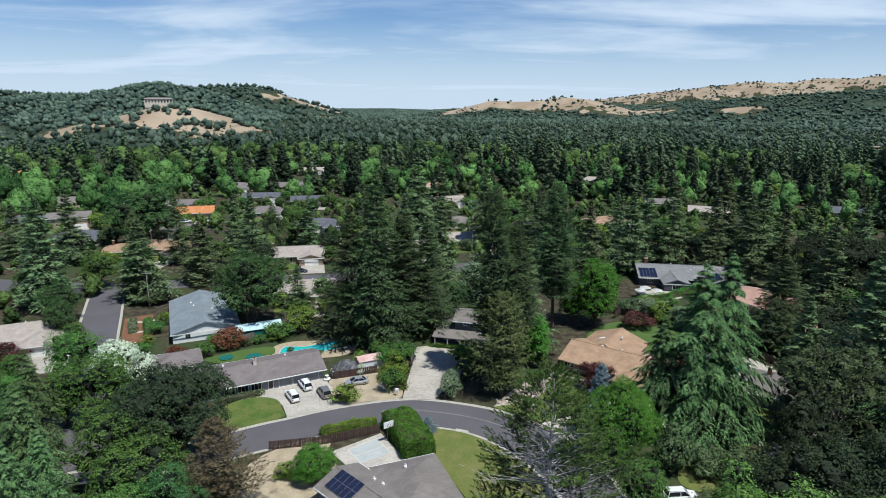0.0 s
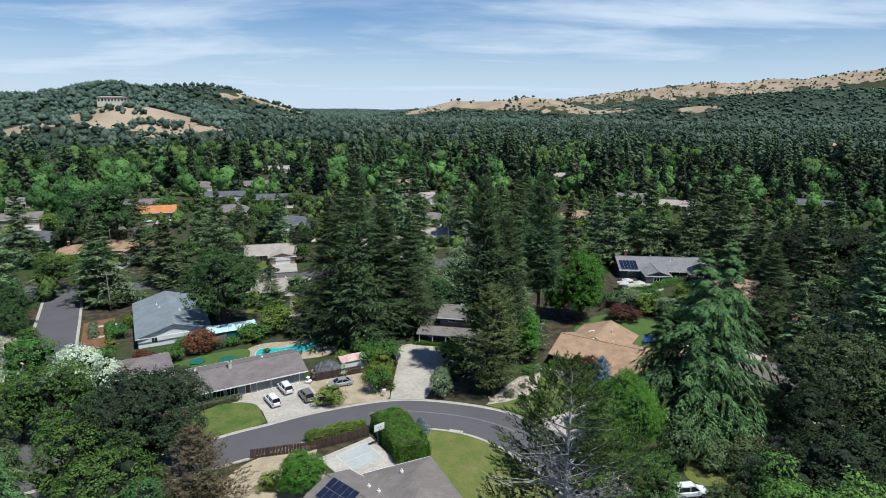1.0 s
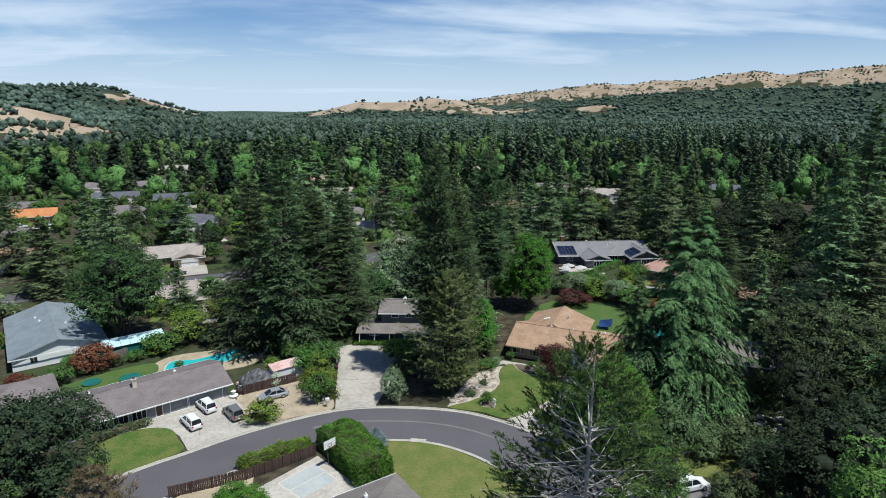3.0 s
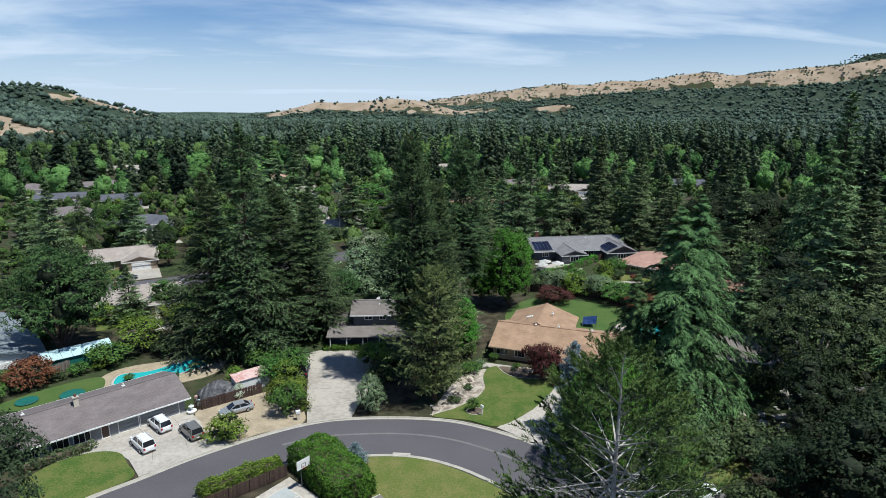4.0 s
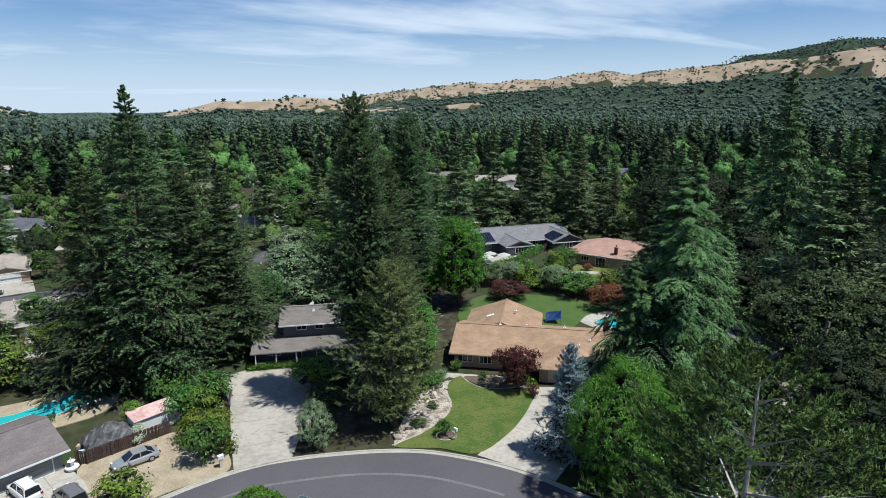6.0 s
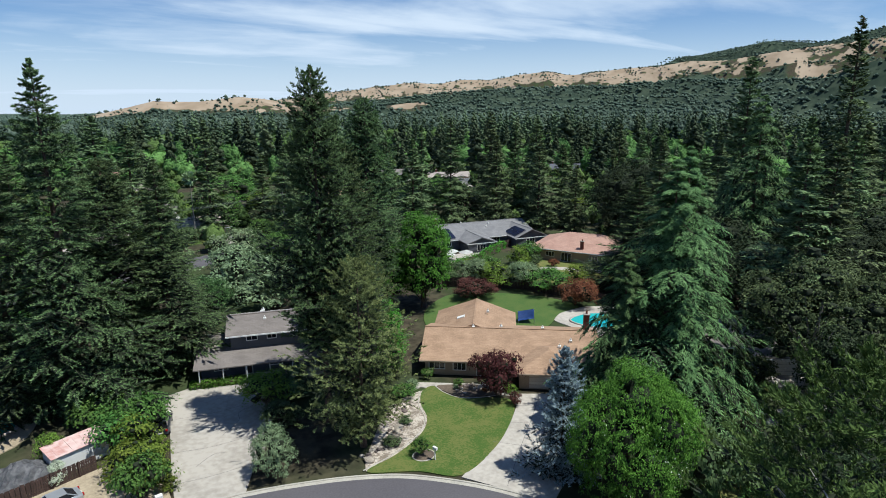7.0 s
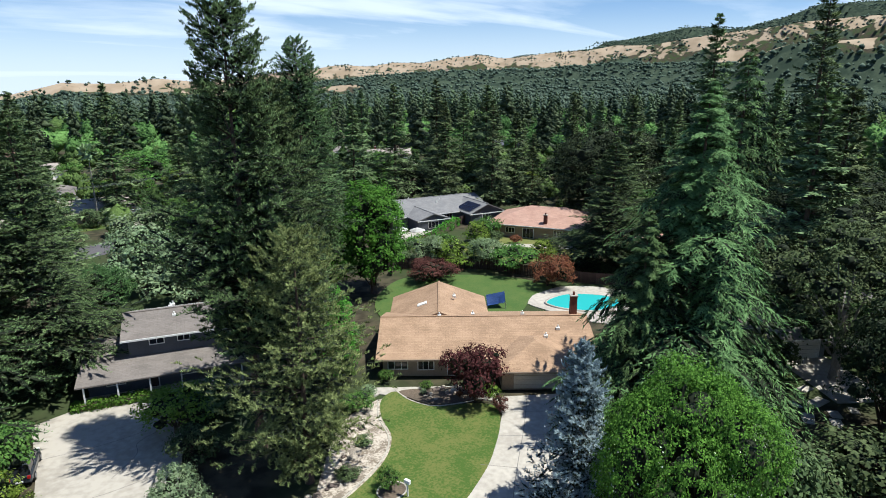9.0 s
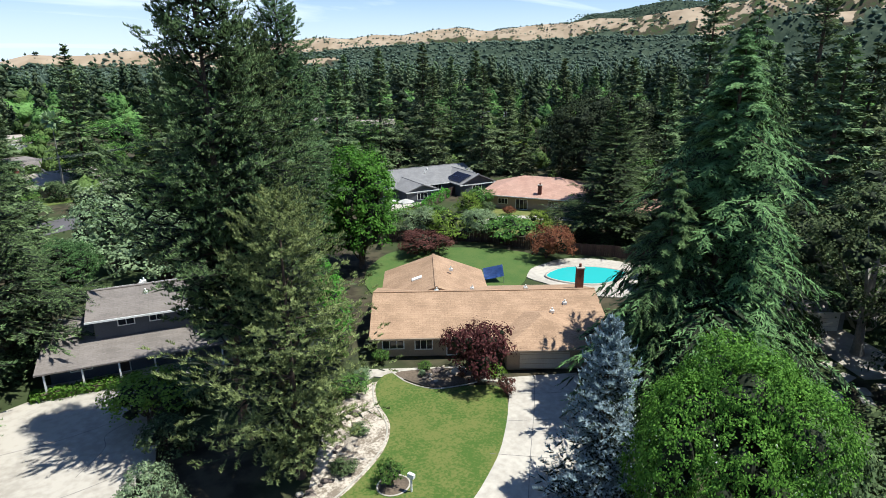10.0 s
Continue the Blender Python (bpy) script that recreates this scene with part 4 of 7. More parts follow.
PLANTS = {
    "redwood_a": (36, conifer(1, 36, 8.0, 270, 15, 22, 0.26, "redwood", 0.12, 0.32, 0.03, 0.80, ragged=0.45, slim=0.2, fan=0.46, brush=0.45)),
    "redwood_b": (32, conifer(2, 32, 6.2, 290, 13, 28, 0.23, "redwood", 0.35, 0.28, 0.24, 0.46, ragged=0.5, slim=0.2, fan=0.5, brush=0.62, lift=0.22, tuck=0.2)),
    "redwood_c": (26, conifer(3, 26, 5.6, 120, 11, 5, 0.80, "fir", 0.0, 0.30, 0.04, 0.95, ragged=0.4, slim=0.2)),
    "redwood_d": (30, conifer(4, 30, 5.2, 130, 11, 5, 0.80, "fir", 0.1, 0.30, 0.05, 0.8, ragged=0.5, slim=0.2)),
    "spire": (48, conifer(5, 48, 5.5, 150, 10, 6, 0.8, "redwood", 0.2, 0.3, 0.14, 0.75, ragged=0.7, slim=0.2, fan=0.4)),
    "pine": (21, conifer(6, 21, 7.6, 200, 12, 32, 0.25, "pine", 0.25, 0.25, 0.10, 0.5, ragged=0.6, brush=0.75, lift=0.25, slim=0.16, tuck=0.35, fan=0.40, under=0.45, bare=30)),
    # open_side is turned towards the camera's path so the gap fits its view
    "pine_bare": (25, conifer(7, 25, 8.0, 270, 12, 28, 0.27, "pine_dark", 0.10, 0.18, 0.14, 0.46, ragged=0.45, brush=0.6, lift=0.3, bark="limb_silver", bare=100, slim=0.17, fan=0.40, under=0.45, inner=0.55, open_side=-0.52)),
    "cedar": (30, conifer(8, 30, 9.0, 190, 20, 15, 0.40, "cedar", 0.30, 0.42, 0.03, 0.78, hang=0.28, ragged=0.6, slim=0.16, fan=0.36, lift=-0.05, under=0.8)),
    "cedar_b": (26, conifer(9, 26, 7.8, 130, 13, 9, 0.52, "cedar", 0.25, 0.42, 0.03, 0.78, hang=0.28, ragged=0.6, slim=0.18, fan=0.40, lift=-0.05)),
    "blue_spruce": (10, conifer(10, 10, 4.2, 190, 12, 13, 0.26, "spruce", 0.05, 0.15, 0.0, 0.72, ragged=0.45, brush=0.25, slim=0.2, tuck=0.02, fan=0.45)),
    "brown_pine": (14, conifer(12, 14, 5.5, 130, 10, 10, 0.42, "brown", 0.3, 0.25, 0.1, 0.6, ragged=0.5, brush=0.5, bark="bark_grey", slim=0.14, fan=0.4, under=0.5)),
    "oak": (16, broadleaf(21, 16, 9.5, 52, 20000, 0.31, "shaded_oak", 0.10)),
    "oak_b": (14, broadleaf(22, 14, 7.5, 34, 6000, 0.36, "shaded_oak", 0.14, open_=0.1, per=12)),
    "oak_open": (16, broadleaf(29, 16, 9.0, 74, 15000, 0.29, "oak", 0.22, open_=0.12, lobe=0.56, bark="bark_grey")),
    "maple": (15, broadleaf(23, 15, 7.0, 46, 11000, 0.31, "maple", 0.12)),
    "elm": (13, broadleaf(24, 13, 6.0, 32, 7000, 0.28, "broad", 0.14, per=12)),
    "plane_tree": (17, broadleaf(25, 17, 5.0, 50, 12000, 0.32, "bright", 0.02, squash=0.9)),
    "plane_near": (25, broadleaf(45, 25, 6.2, 80, 26000, 0.24, "fresh", 0.02, squash=0.9, lobe=0.7)),
    "lime_tree": (10, broadleaf(26, 10, 5.0, 24, 2200, 0.42, "lime", 0.15, per=10)),
    "round_tree": (11, broadleaf(27, 11, 7.0, 56, 56000, 0.165, "garden", 0.02)),
    "blossom_tree": (8.5, broadleaf(28, 8.5, 5.0, 20, 4500, 0.36, "blossom", 0.05, droop=0.5)),
    "olive_tree": (9, broadleaf(41, 9, 5.2, 24, 3600, 0.36, "olive", 0.08, open_=0.1)),
    "shrub": (3.5, broadleaf(31, 3.5, 2.6, 20, 1500, 0.27, "broad", 0.0, squash=0.8)),
    "shrub_lime": (3.5, broadleaf(32, 3.5, 2.7, 20, 1500, 0.27, "lime", 0.0, squash=0.8)),
    "shrub_olive": (5.5, broadleaf(33, 5.5, 3.0, 22, 7500, 0.17, "olive", 0.0, droop=0.2)),
    "shrub_rust": (4.5, broadleaf(34, 4.5, 3.4, 18, 2600, 0.28, "rust", 0.05)),
    "plum_tree": (5, broadleaf(35, 5, 3.4, 22, 4500, 0.22, "plum", 0.12)),
    "shrub_oak": (4, broadleaf(36, 4, 3.0, 16, 2400, 0.28, "oak", 0.0)),
}
LABELS = {
    "redwood_a": ("redwood", "tall dark green redwood with dense drooping boughs", "conifer"), "redwood_b": ("redwood", "slender dark green redwood with ragged boughs", "conifer"),
    "redwood_c": ("conifer", "dark green conifer with a pointed crown", "conifer"), "redwood_d": ("conifer", "narrow dark green conifer with uneven boughs", "conifer"),
    "spire": ("spire_conifer", "very tall sparse conifer above the woods", "conifer"), "pine": ("pine", "broad olive-green pine with upswept needle tufts", "pine tree"),
    "pine_bare": ("pine", "grey-green pine with bare silvery lower limbs", "pine tree"), "cedar": ("cedar", "blue-green cedar with hanging branch tips", "cedar tree"),
    "cedar_b": ("cedar", "blue-green cedar with spreading drooping boughs", "cedar tree"), "blue_spruce": ("blue_spruce", "silvery blue spruce with stiff needles", "spruce tree"),
    "brown_pine": ("browning_pine", "thin browning pine with dry needles", "pine tree"),
    "oak": ("oak", "broad dark green oak with a dense crown", "oak tree"), "oak_b": ("oak", "dark green oak with a rounded crown", "oak tree"), "oak_open": ("oak", "grey-green oak with an airy open crown", "oak tree"),
    "maple": ("shade_tree", "full green shade tree with a rounded crown", "tree"), "elm": ("shade_tree", "mid-green broadleaf garden tree", "tree"),
    "plane_tree": ("broadleaf_tree", "bright green upright broadleaf tree in sun", "tree"), "plane_near": ("broadleaf_tree", "pale fresh green upright tree with leafy shoots", "tree"), "lime_tree": ("pale_tree", "yellow-green leafy garden tree", "tree"),
    "round_tree": ("round_tree", "bright green low round tree with small leaves", "tree"), "blossom_tree": ("flowering_tree", "tree covered all over in white blossom", "flowering tree"),
    "olive_tree": ("airy_tree", "pale grey-green airy garden tree", "tree"),
    "shrub": ("shrub", "leafy mid-green garden shrub", "shrub"), "shrub_lime": ("shrub", "yellow-green leafy garden shrub", "shrub"),
    "shrub_olive": ("shrub", "grey-green olive shrub with fine leaves", "shrub"), "shrub_rust": ("shrub", "rust-red leafed garden shrub", "shrub"),
    "plum_tree": ("purple_tree", "dark purple-leafed small ornamental tree", "tree"), "shrub_oak": ("shrub", "dense dark green shrub", "shrub")}


def plant(kind, x, y, h, width=1.0, turn=0.0, z=0.0, label="", group=""):
    """Sets one plant of that kind, h metres high; width stretches its spread."""
    h0, (trunk, crown_) = PLANTS[kind]
    name, text, cat = LABELS[kind]
    ob = thing(name, label or text, cat, group=group)
    part("trunk", trunk, None, ob)
    part("crown", crown_, None, ob)
    if kind == "round_tree":
        part("blossom", BLOSSOM, None, ob, "small pale pink blossoms")
    s = h / h0
    ob.matrix_basis = pose(x, y, z, 0, 0, turn or (x * 37 + y * 53) % 360) @ Matrix.Diagonal((s * width, s * width, s, 1))
    return ob


BLOOM = np.random.default_rng(63)
bloom_at = np.empty(len(PLANTS["round_tree"][1][1].vertices) * 3, np.float32)
PLANTS["round_tree"][1][1].vertices.foreach_get("co", bloom_at)
bloom_at = bloom_at.reshape(-1, 3)
bloom_at = bloom_at[(bloom_at[:, 2] > 2.0) & (bloom_at[:, 2] < 8.5)]
centres = bloom_at[BLOOM.integers(0, len(bloom_at), 60)]
bloom_at = np.repeat(centres, 5, 0) + BLOOM.normal(0, 0.22, (300, 3))
bloom_at *= 1 + 0.12 / np.maximum(np.hypot(bloom_at[:, :1], bloom_at[:, 1:2]), 1)
bv_, bf_ = kites(bloom_at, BLOOM.normal(0, 1, (300, 3)), np.array([0.3, -0.3, 0.9]) + BLOOM.normal(0, 0.4, (300, 3)), np.full(300, 0.15), np.full(300, 0.07))
BLOSSOM = mesh_np("blossom", bv_, bf_, LEAF["blossom"])

NEAR = [  # kind, x, y, height, spread
    ("redwood_a", -14.5, 128, 40.6, 0.9), ("redwood_a", -20.8, 131, 32.4, 1.0), ("redwood_a", -3.6, 134.5, 28.6, 1.1), ("redwood_b", -9.5, 134, 29, 1.1),
    ("redwood_b", 9.8, 110.4, 38.8, 0.70), ("redwood_b", 14.4, 114.5, 31.0, 0.78), ("redwood_b", 26.6, 137.4, 36.2, 0.82), ("redwood_c", 18, 122, 27, 0.9), ("pine", 11.2, 103.6, 20.6, 0.86),
    ("plane_tree", 37.9, 140.0, 17.5, 1.0), ("plane_tree", 33, 143, 13, 1.1), ("plane_tree", 19.5, 117, 11, 0.9), ("cedar", 42, 91.5, 30, 1.15), ("cedar", 47.5, 94.4, 31, 0.95), ("cedar", 36.6, 92.4, 21.0, 0.95), 
    ("blue_spruce", 25.9, 89.3, 13.3, 0.55), ("round_tree", 26.7, 82.0, 13.6, 0.62), ("pine_bare", 11.8, 57.8, 26.6, 1.0),
    ("oak_open", 63, 86.5, 18, 0.95), ("oak_open", 72, 80, 16, 0.9), ("oak_b", 54, 79, 12, 0.8), ("cedar_b", 63.5, 71, 24, 1.25), ("cedar_b", 68, 61, 24, 1.2), ("plane_near", 27.2, 44.2, 25.5, 1.0), ("shrub_oak", 39, 64, 4, 1.2), ("oak_b", 45.5, 63, 13, 1.0), ("oak_b", 41.5, 69.5, 8, 1.0), ("oak_b", 51, 66, 12, 0.9), ("oak_b", 57, 66, 15, 0.9), ("shrub_oak", 37.2, 69.5, 3.6, 1.1),
    ("shrub_oak", 34.4, 80.6, 7.0, 0.65), ("redwood_d", 73.2, 95.8, 31, 1.15), ("redwood_d", 78.3, 94.7, 30.2, 1.15), ("cedar_b", 92.6, 115.4, 37.0, 0.85), ("redwood_a", 75.1, 126.1, 22.6, 1.6), ("oak_b", 84, 74, 17, 1.1), ("elm", 27, 70, 9, 0.8),
    ("oak", -41, 82.5, 15.2, 0.95), ("cedar_b", -62, 82, 18.5, 0.9), ("elm", -39.5, 69.5, 12.0, 1.15), ("brown_pine", -29.8, 70.6, 13.8, 1.0), ("cedar_b", -55, 70, 19, 1.05), ("cedar_b", -50, 60, 17, 1.1), ("elm", -36, 58, 12, 0.9),
    ("elm", -70, 88, 11, 0.9), ("cedar_b", -68, 72, 18, 1.0), ("blossom_tree", -60.6, 105.2, 9.4, 0.85), ("maple", -88, 130, 9.5, 0.8), ("plum_tree", -90, 114, 5.2, 1.3), ("elm", -80, 104, 8, 0.8),
    ("redwood_c", -106, 153, 29.5, 1.2), ("redwood_c", -83, 158.5, 23, 1.5), ("redwood_c", -73, 175, 19, 1.7), ("redwood_c", -69, 209, 17, 1.7), ("maple", -46.6, 137.6, 18.5, 1.0), ("redwood_c", -38.5, 152, 12.3, 1.3),
    ("maple", -109, 217, 22, 1.3), ("lime_tree", -140, 245, 9, 1.6), ("shrub_rust", -47.5, 124.5, 4.9, 1.05), ("lime_tree", -33.5, 135.5, 6.6, 1.3), ("elm", -26.5, 139, 6.5, 1.3), ("shrub", -38, 131, 4.0, 1.2),
    ("shrub_rust", -56, 118, 3.6, 0.9), ("shrub", -51.6, 127.2, 2.6, 1.0), ("shrub_oak", -44.4, 126.6, 1.8, 1.1), ("shrub", -41.8, 128.0, 2.2, 1.0), ("shrub_lime", -38.6, 130.2, 2.4, 1.0), ("shrub_oak", -49.0, 124.0, 1.4, 1.2), ("shrub", -33.6, 123.2, 1.3, 0.9), ("shrub", -27, 121.4, 1.4, 0.9), ("shrub", -22.4, 134.0, 4.0, 1.1), ("shrub_oak", -30, 133.2, 3.2, 1.2), ("shrub", -51.5, 120.8, 3.2, 0.9), ("lime_tree", -68.4, 139, 3.6, 0.8), ("shrub", -57, 100, 3, 1),
    ("shrub_lime", -17.6, 101.2, 3.5, 1.05), ("shrub", -9.7, 105.6, 4.8, 0.7), ("shrub_lime", -9.0, 109.8, 3.6, 0.8), ("shrub_lime", -9.4, 113.6, 4.2, 0.75), ("shrub", -8.6, 117.8, 4.8, 0.75), ("shrub", -10.8, 119.4, 4.2, 0.9),
    ("shrub_lime", -10.6, 110.5, 3.6, 0.9), ("shrub", -11.2, 116, 4.2, 0.9), ("shrub_lime", -8.6, 107.6, 2.8, 0.9), ("shrub", -12.6, 121.4, 4.4, 1.0), ("shrub", -8.2, 121.0, 3.8, 0.8), ("shrub_lime", -7.9, 113.2, 2.2, 0.9), ("shrub_lime", -7.4, 105.8, 1.6, 0.8), ("shrub_olive", 1.6, 103.2, 5.2, 0.8), ("lime_tree", 4.4, 117.2, 4.8, 1.3), ("shrub_oak", 7.5, 118.5, 4, 1), ("shrub_oak", 5.2, 112, 3, 1),
    ("plum_tree", 29.7, 105.8, 6.2, 0.82), ("shrub", 15.6, 98.9, 2.2, 0.62), ("plum_tree", 30.2, 102.5, 1.7, 0.75), ("shrub", 21, 117, 2.5, 0.8), ("shrub_lime", 31.6, 105.4, 1.3, 1.0), ("shrub", 27.2, 110.6, 0.9, 1.1), ("shrub_olive", 26.2, 109.6, 0.8, 0.9), ("shrub_rust", 29.0, 107.4, 0.6, 0.9), ("shrub_olive", 21.4, 112.4, 1.5, 1.1), ("shrub", 19.6, 111.0, 1.8, 1.2), ("shrub", 24.6, 114.2, 1.6, 0.7), ("shrub_oak", 17.0, 105.6, 0.9, 1.3), ("shrub_oak", 13.6, 102.2, 1.0, 1.4), ("shrub", 45, 106, 3, 1),
    ("plane_tree", -18.8, 77.5, 5.2, 2.0), ("shrub_lime", -23, 78, 2.4, 1.0), ("shrub", -21, 82.5, 1.8, 1),
    ("plum_tree", 48.4, 139.2, 3.8, 1.7), ("shrub_rust", 61.2, 126.6, 5.6, 0.9), ("shrub_olive", 52.4, 146.5, 5.6, 1.05), ("shrub_lime", 56.2, 143.0, 4.8, 1.0), ("shrub_olive", 59.4, 139.4, 5.6, 1.1), ("shrub", 61.4, 134.6, 5.4, 1.05), ("shrub_oak", 49, 150.5, 4, 1.0), ("shrub", 74.2, 156.4, 4.6, 0.9), ("shrub_oak", 72, 151.4, 2.6, 0.8), ("shrub_lime", 67.5, 150.4, 2.4, 1.0), ("shrub_lime", 64.4, 148.6, 2.0, 1.1), ("shrub_oak", 77.4, 140, 2.6, 1.0), ("shrub_lime", 68.5, 144.0, 1.6, 1.2),
    ("shrub_lime", 70.2, 154.4, 4.4, 0.8), ("shrub", 70, 143, 1.8, 1.0), ("shrub_lime", 73, 139, 3.4, 1.0), ("shrub", 62, 155, 3.0, 1.1), ("shrub_oak", 82, 138, 4, 1), ("plum_tree", 87.6, 136.6, 7.5, 0.8), ("shrub_rust", 75.4, 149.2, 2.0, 0.9), ("shrub_lime", 56, 150, 4, 1.2),
    ("redwood_d", 76.5, 196, 31.5, 1.0), ("redwood_d", 101, 212, 33, 1.1), ("redwood_c", 106, 195, 31, 1.1), ("redwood_c", 107, 184, 24, 1.2), ("redwood_d", 70, 201, 30, 0.9), ("redwood_c", 88, 190, 27, 1.0), ("oak", 104, 150, 22, 1.0),
    ("redwood_d", 90.5, 135, 29.0, 1.1), ("redwood_d", 99, 124, 26, 1.1), ("redwood_d", 127, 141.5, 46, 0.9), ("spire", 135.6, 123, 53.5, 1.0), ("redwood_c", 139, 132.5, 32, 1.0), ("redwood_c", 149, 125, 30, 1.2), ("redwood_d", 118, 112, 30, 1.1),
    ("redwood_d", -1.5, 255, 30, 1.3), ("redwood_d", 15.7, 222, 32, 1.0), ("redwood_c", -10, 236, 33, 1.3), ("redwood_d", 62, 205, 24, 0.9), ("redwood_c", 119, 166, 27, 1.1), ("olive_tree", 13, 176, 10, 1.2), ("shrub_olive", 17, 181, 7, 1.3), ("elm", 20, 168, 11, 1.0),
    ("olive_tree", 10, 160, 10, 1.1), ("olive_tree", 14, 150, 9.5, 1.2), ("elm", 27, 254, 14, 1.5), ("maple", 3, 150, 8, 1), ("redwood_d", 92.5, 176.5, 27.5, 1.0), ("oak_b", 84, 116, 15, 1.1), ("oak", 92, 102, 17, 1.0), ("redwood_c", 105, 92, 26, 1.1),
    ("elm", 50, 58, 11, 1.0), ("redwood_c", 90, 84, 25, 1.1), ("oak_b", 98, 76, 16, 1.2),
    ("redwood_d", 112, 82, 29, 1.1), ("oak_b", 78, 106, 14, 1.0), ("redwood_c", 70, 108, 19, 1.0), ("oak_b", 110, 104, 16, 1.1), ("cedar_b", 60, 52, 18, 1.0), ("redwood_c", 100, 110, 25, 1.1),
    ("shrub_oak", 46, 77, 5, 1.2), ("oak_b", 49.5, 73, 9, 0.8), ("shrub_oak", 40, 79, 4, 1.2), ("shrub_oak", 36, 92, 3.5, 1.0),
    ("cedar_b", -58, 57, 17, 1.0), ("cedar_b", -66, 63, 16, 1.1), ("elm", -46, 52, 13, 1.0), ("cedar_b", -37, 47, 12, 1.0), ("maple", -73, 80, 14, 1.0), ("elm", -78, 92, 10, 1.0), ("cedar_b", -50, 66, 15, 1.0), ("elm", -28, 58, 9, 1.0), ("maple", -34, 64, 10, 1.0),
    ("elm", -64, 92, 10, 0.9), ("elm", -71.5, 107, 11.5, 1.1), ("elm", -59.4, 93, 12.5, 1.15), ("elm", -48, 76.5, 13, 1.0), ("shrub", -46, 90, 4, 1.1), ("shrub_oak", -50, 95, 4, 1.2), ("shrub", -66, 121, 3, 1.1), ("shrub_lime", -67, 127, 2.2, 1.0), ("shrub", -68, 134, 3, 0.9), ("shrub_oak", -79, 154, 4, 1.2),
    ("maple", -94, 140, 11, 0.9), ("elm", -101, 168, 11, 1.2), ("elm", -97, 182, 10, 1.1), ("maple", -60, 162, 9, 1.0), ("elm", -52, 156, 8, 1.0), ("shrub", -52, 146, 4, 1.1), ("elm", -33, 158, 7, 1), ("shrub_lime", -30, 150, 4, 1.2), ("elm", -24, 150, 8, 1.1), ("elm", -20, 160, 9, 1.1),
]
for row in NEAR:
    plant(*row)

# ---------------------------------------------------------------- houses
def roof_bm(x0, x1, y0, y1, ze, pitch, kind, oh=0.6, th=0.2):
    """A roof with thickness over a rectangle: gable_x and gable_y name the way of the ridge, or hip."""
    bm = bmesh.new()
    a0, a1, b0, b1 = x0 - oh, x1 + oh, y0 - oh, y1 + oh
    z0 = ze - oh * pitch
    w, d = a1 - a0, b1 - b0
    if kind == "gable_x":
        zr, R = z0 + pitch * d / 2, [(a0, (b0 + b1) / 2), (a1, (b0 + b1) / 2)]
    elif kind == "gable_y":
        zr, R = z0 + pitch * w / 2, [((a0 + a1) / 2, b0), ((a0 + a1) / 2, b1)]
    elif w >= d:
        zr, R = z0 + pitch * d / 2, [(a0 + d / 2, (b0 + b1) / 2), (a1 - d / 2 + 0.01, (b0 + b1) / 2)]
    else:
        zr, R = z0 + pitch * w / 2, [((a0 + a1) / 2, b0 + w / 2), ((a0 + a1) / 2, b1 - w / 2 + 0.01)]
    for up in (0, -th):
        c = [bm.verts.new((x, y, z0 + up)) for x, y in ((a0, b0), (a1, b0), (a1, b1), (a0, b1))]
        r = [bm.verts.new((x, y, zr + up)) for x, y in R]
        if kind == "gable_y" or (kind == "hip" and w < d):
            fs = [(c[0], r[0], r[1], c[3]), (c[1], c[2], r[1], r[0])]
            ends = [(c[0], c[1], r[0]), (c[2], c[3], r[1])]
        else:
            fs = [(c[0], c[1], r[1], r[0]), (c[2], c[3], r[0], r[1])]
            ends = [(c[1], c[2], r[1]), (c[3], c[0], r[0])]
        for f in fs + (ends if kind == "hip" else []):
            bm.faces.new(f)
        if up == 0:
            top = c + r
        else:
            bot = c + r
    rim = {"gable_x": [0, 1, 5, 2, 3, 4], "gable_y": [0, 4, 1, 2, 5, 3], "hip": [0, 1, 2, 3]}[kind]
    for i, j in zip(rim, rim[1:] + rim[:1]):
        bm.faces.new((top[i], top[j], bot[j], bot[i]))
    bmesh.ops.recalc_face_normals(bm, faces=bm.faces)
    return bm, zr


def walls_bm(x0, x1, y0, y1, zb, ze, pitch, kind, th=0.22):
    """Outer walls with thickness, up to the roof; gable ends carry on to the ridge."""
    bm = boxes((x0, x1, y0, y0 + th, zb, ze), (x0, x1, y1 - th, y1, zb, ze), (x0, x0 + th, y0 + th, y1 - th, zb, ze), (x1 - th, x1, y0 + th, y1 - th, zb, ze))
    if kind == "gable_x":
        zr, m = ze + pitch * (y1 - y0) / 2 - 0.22, (y0 + y1) / 2
        for xa in (x0, x1 - th):
            lo = [bm.verts.new(p) for p in ((xa, y0, ze), (xa, y1, ze), (xa, m, zr))]
            hi = [bm.verts.new((v.co.x + th, v.co.y, v.co.z)) for v in lo]
            bm.faces.new(lo), bm.faces.new(hi[::-1])
            for i in range(3):
                bm.faces.new((lo[i], hi[i], hi[(i + 1) % 3], lo[(i + 1) % 3]))
    if kind == "gable_y":
        zr, m = ze + pitch * (x1 - x0) / 2 - 0.22, (x0 + x1) / 2
        for ya in (y0, y1 - th):
            lo = [bm.verts.new(p) for p in ((x0, ya, ze), (x1, ya, ze), (m, ya, zr))]
            hi = [bm.verts.new((v.co.x, v.co.y + th, v.co.z)) for v in lo]
            bm.faces.new(lo), bm.faces.new(hi[::-1])
            for i in range(3):
                bm.faces.new((lo[i], hi[i], hi[(i + 1) % 3], lo[(i + 1) % 3]))
    bmesh.ops.recalc_face_normals(bm, faces=bm.faces)
    return bm


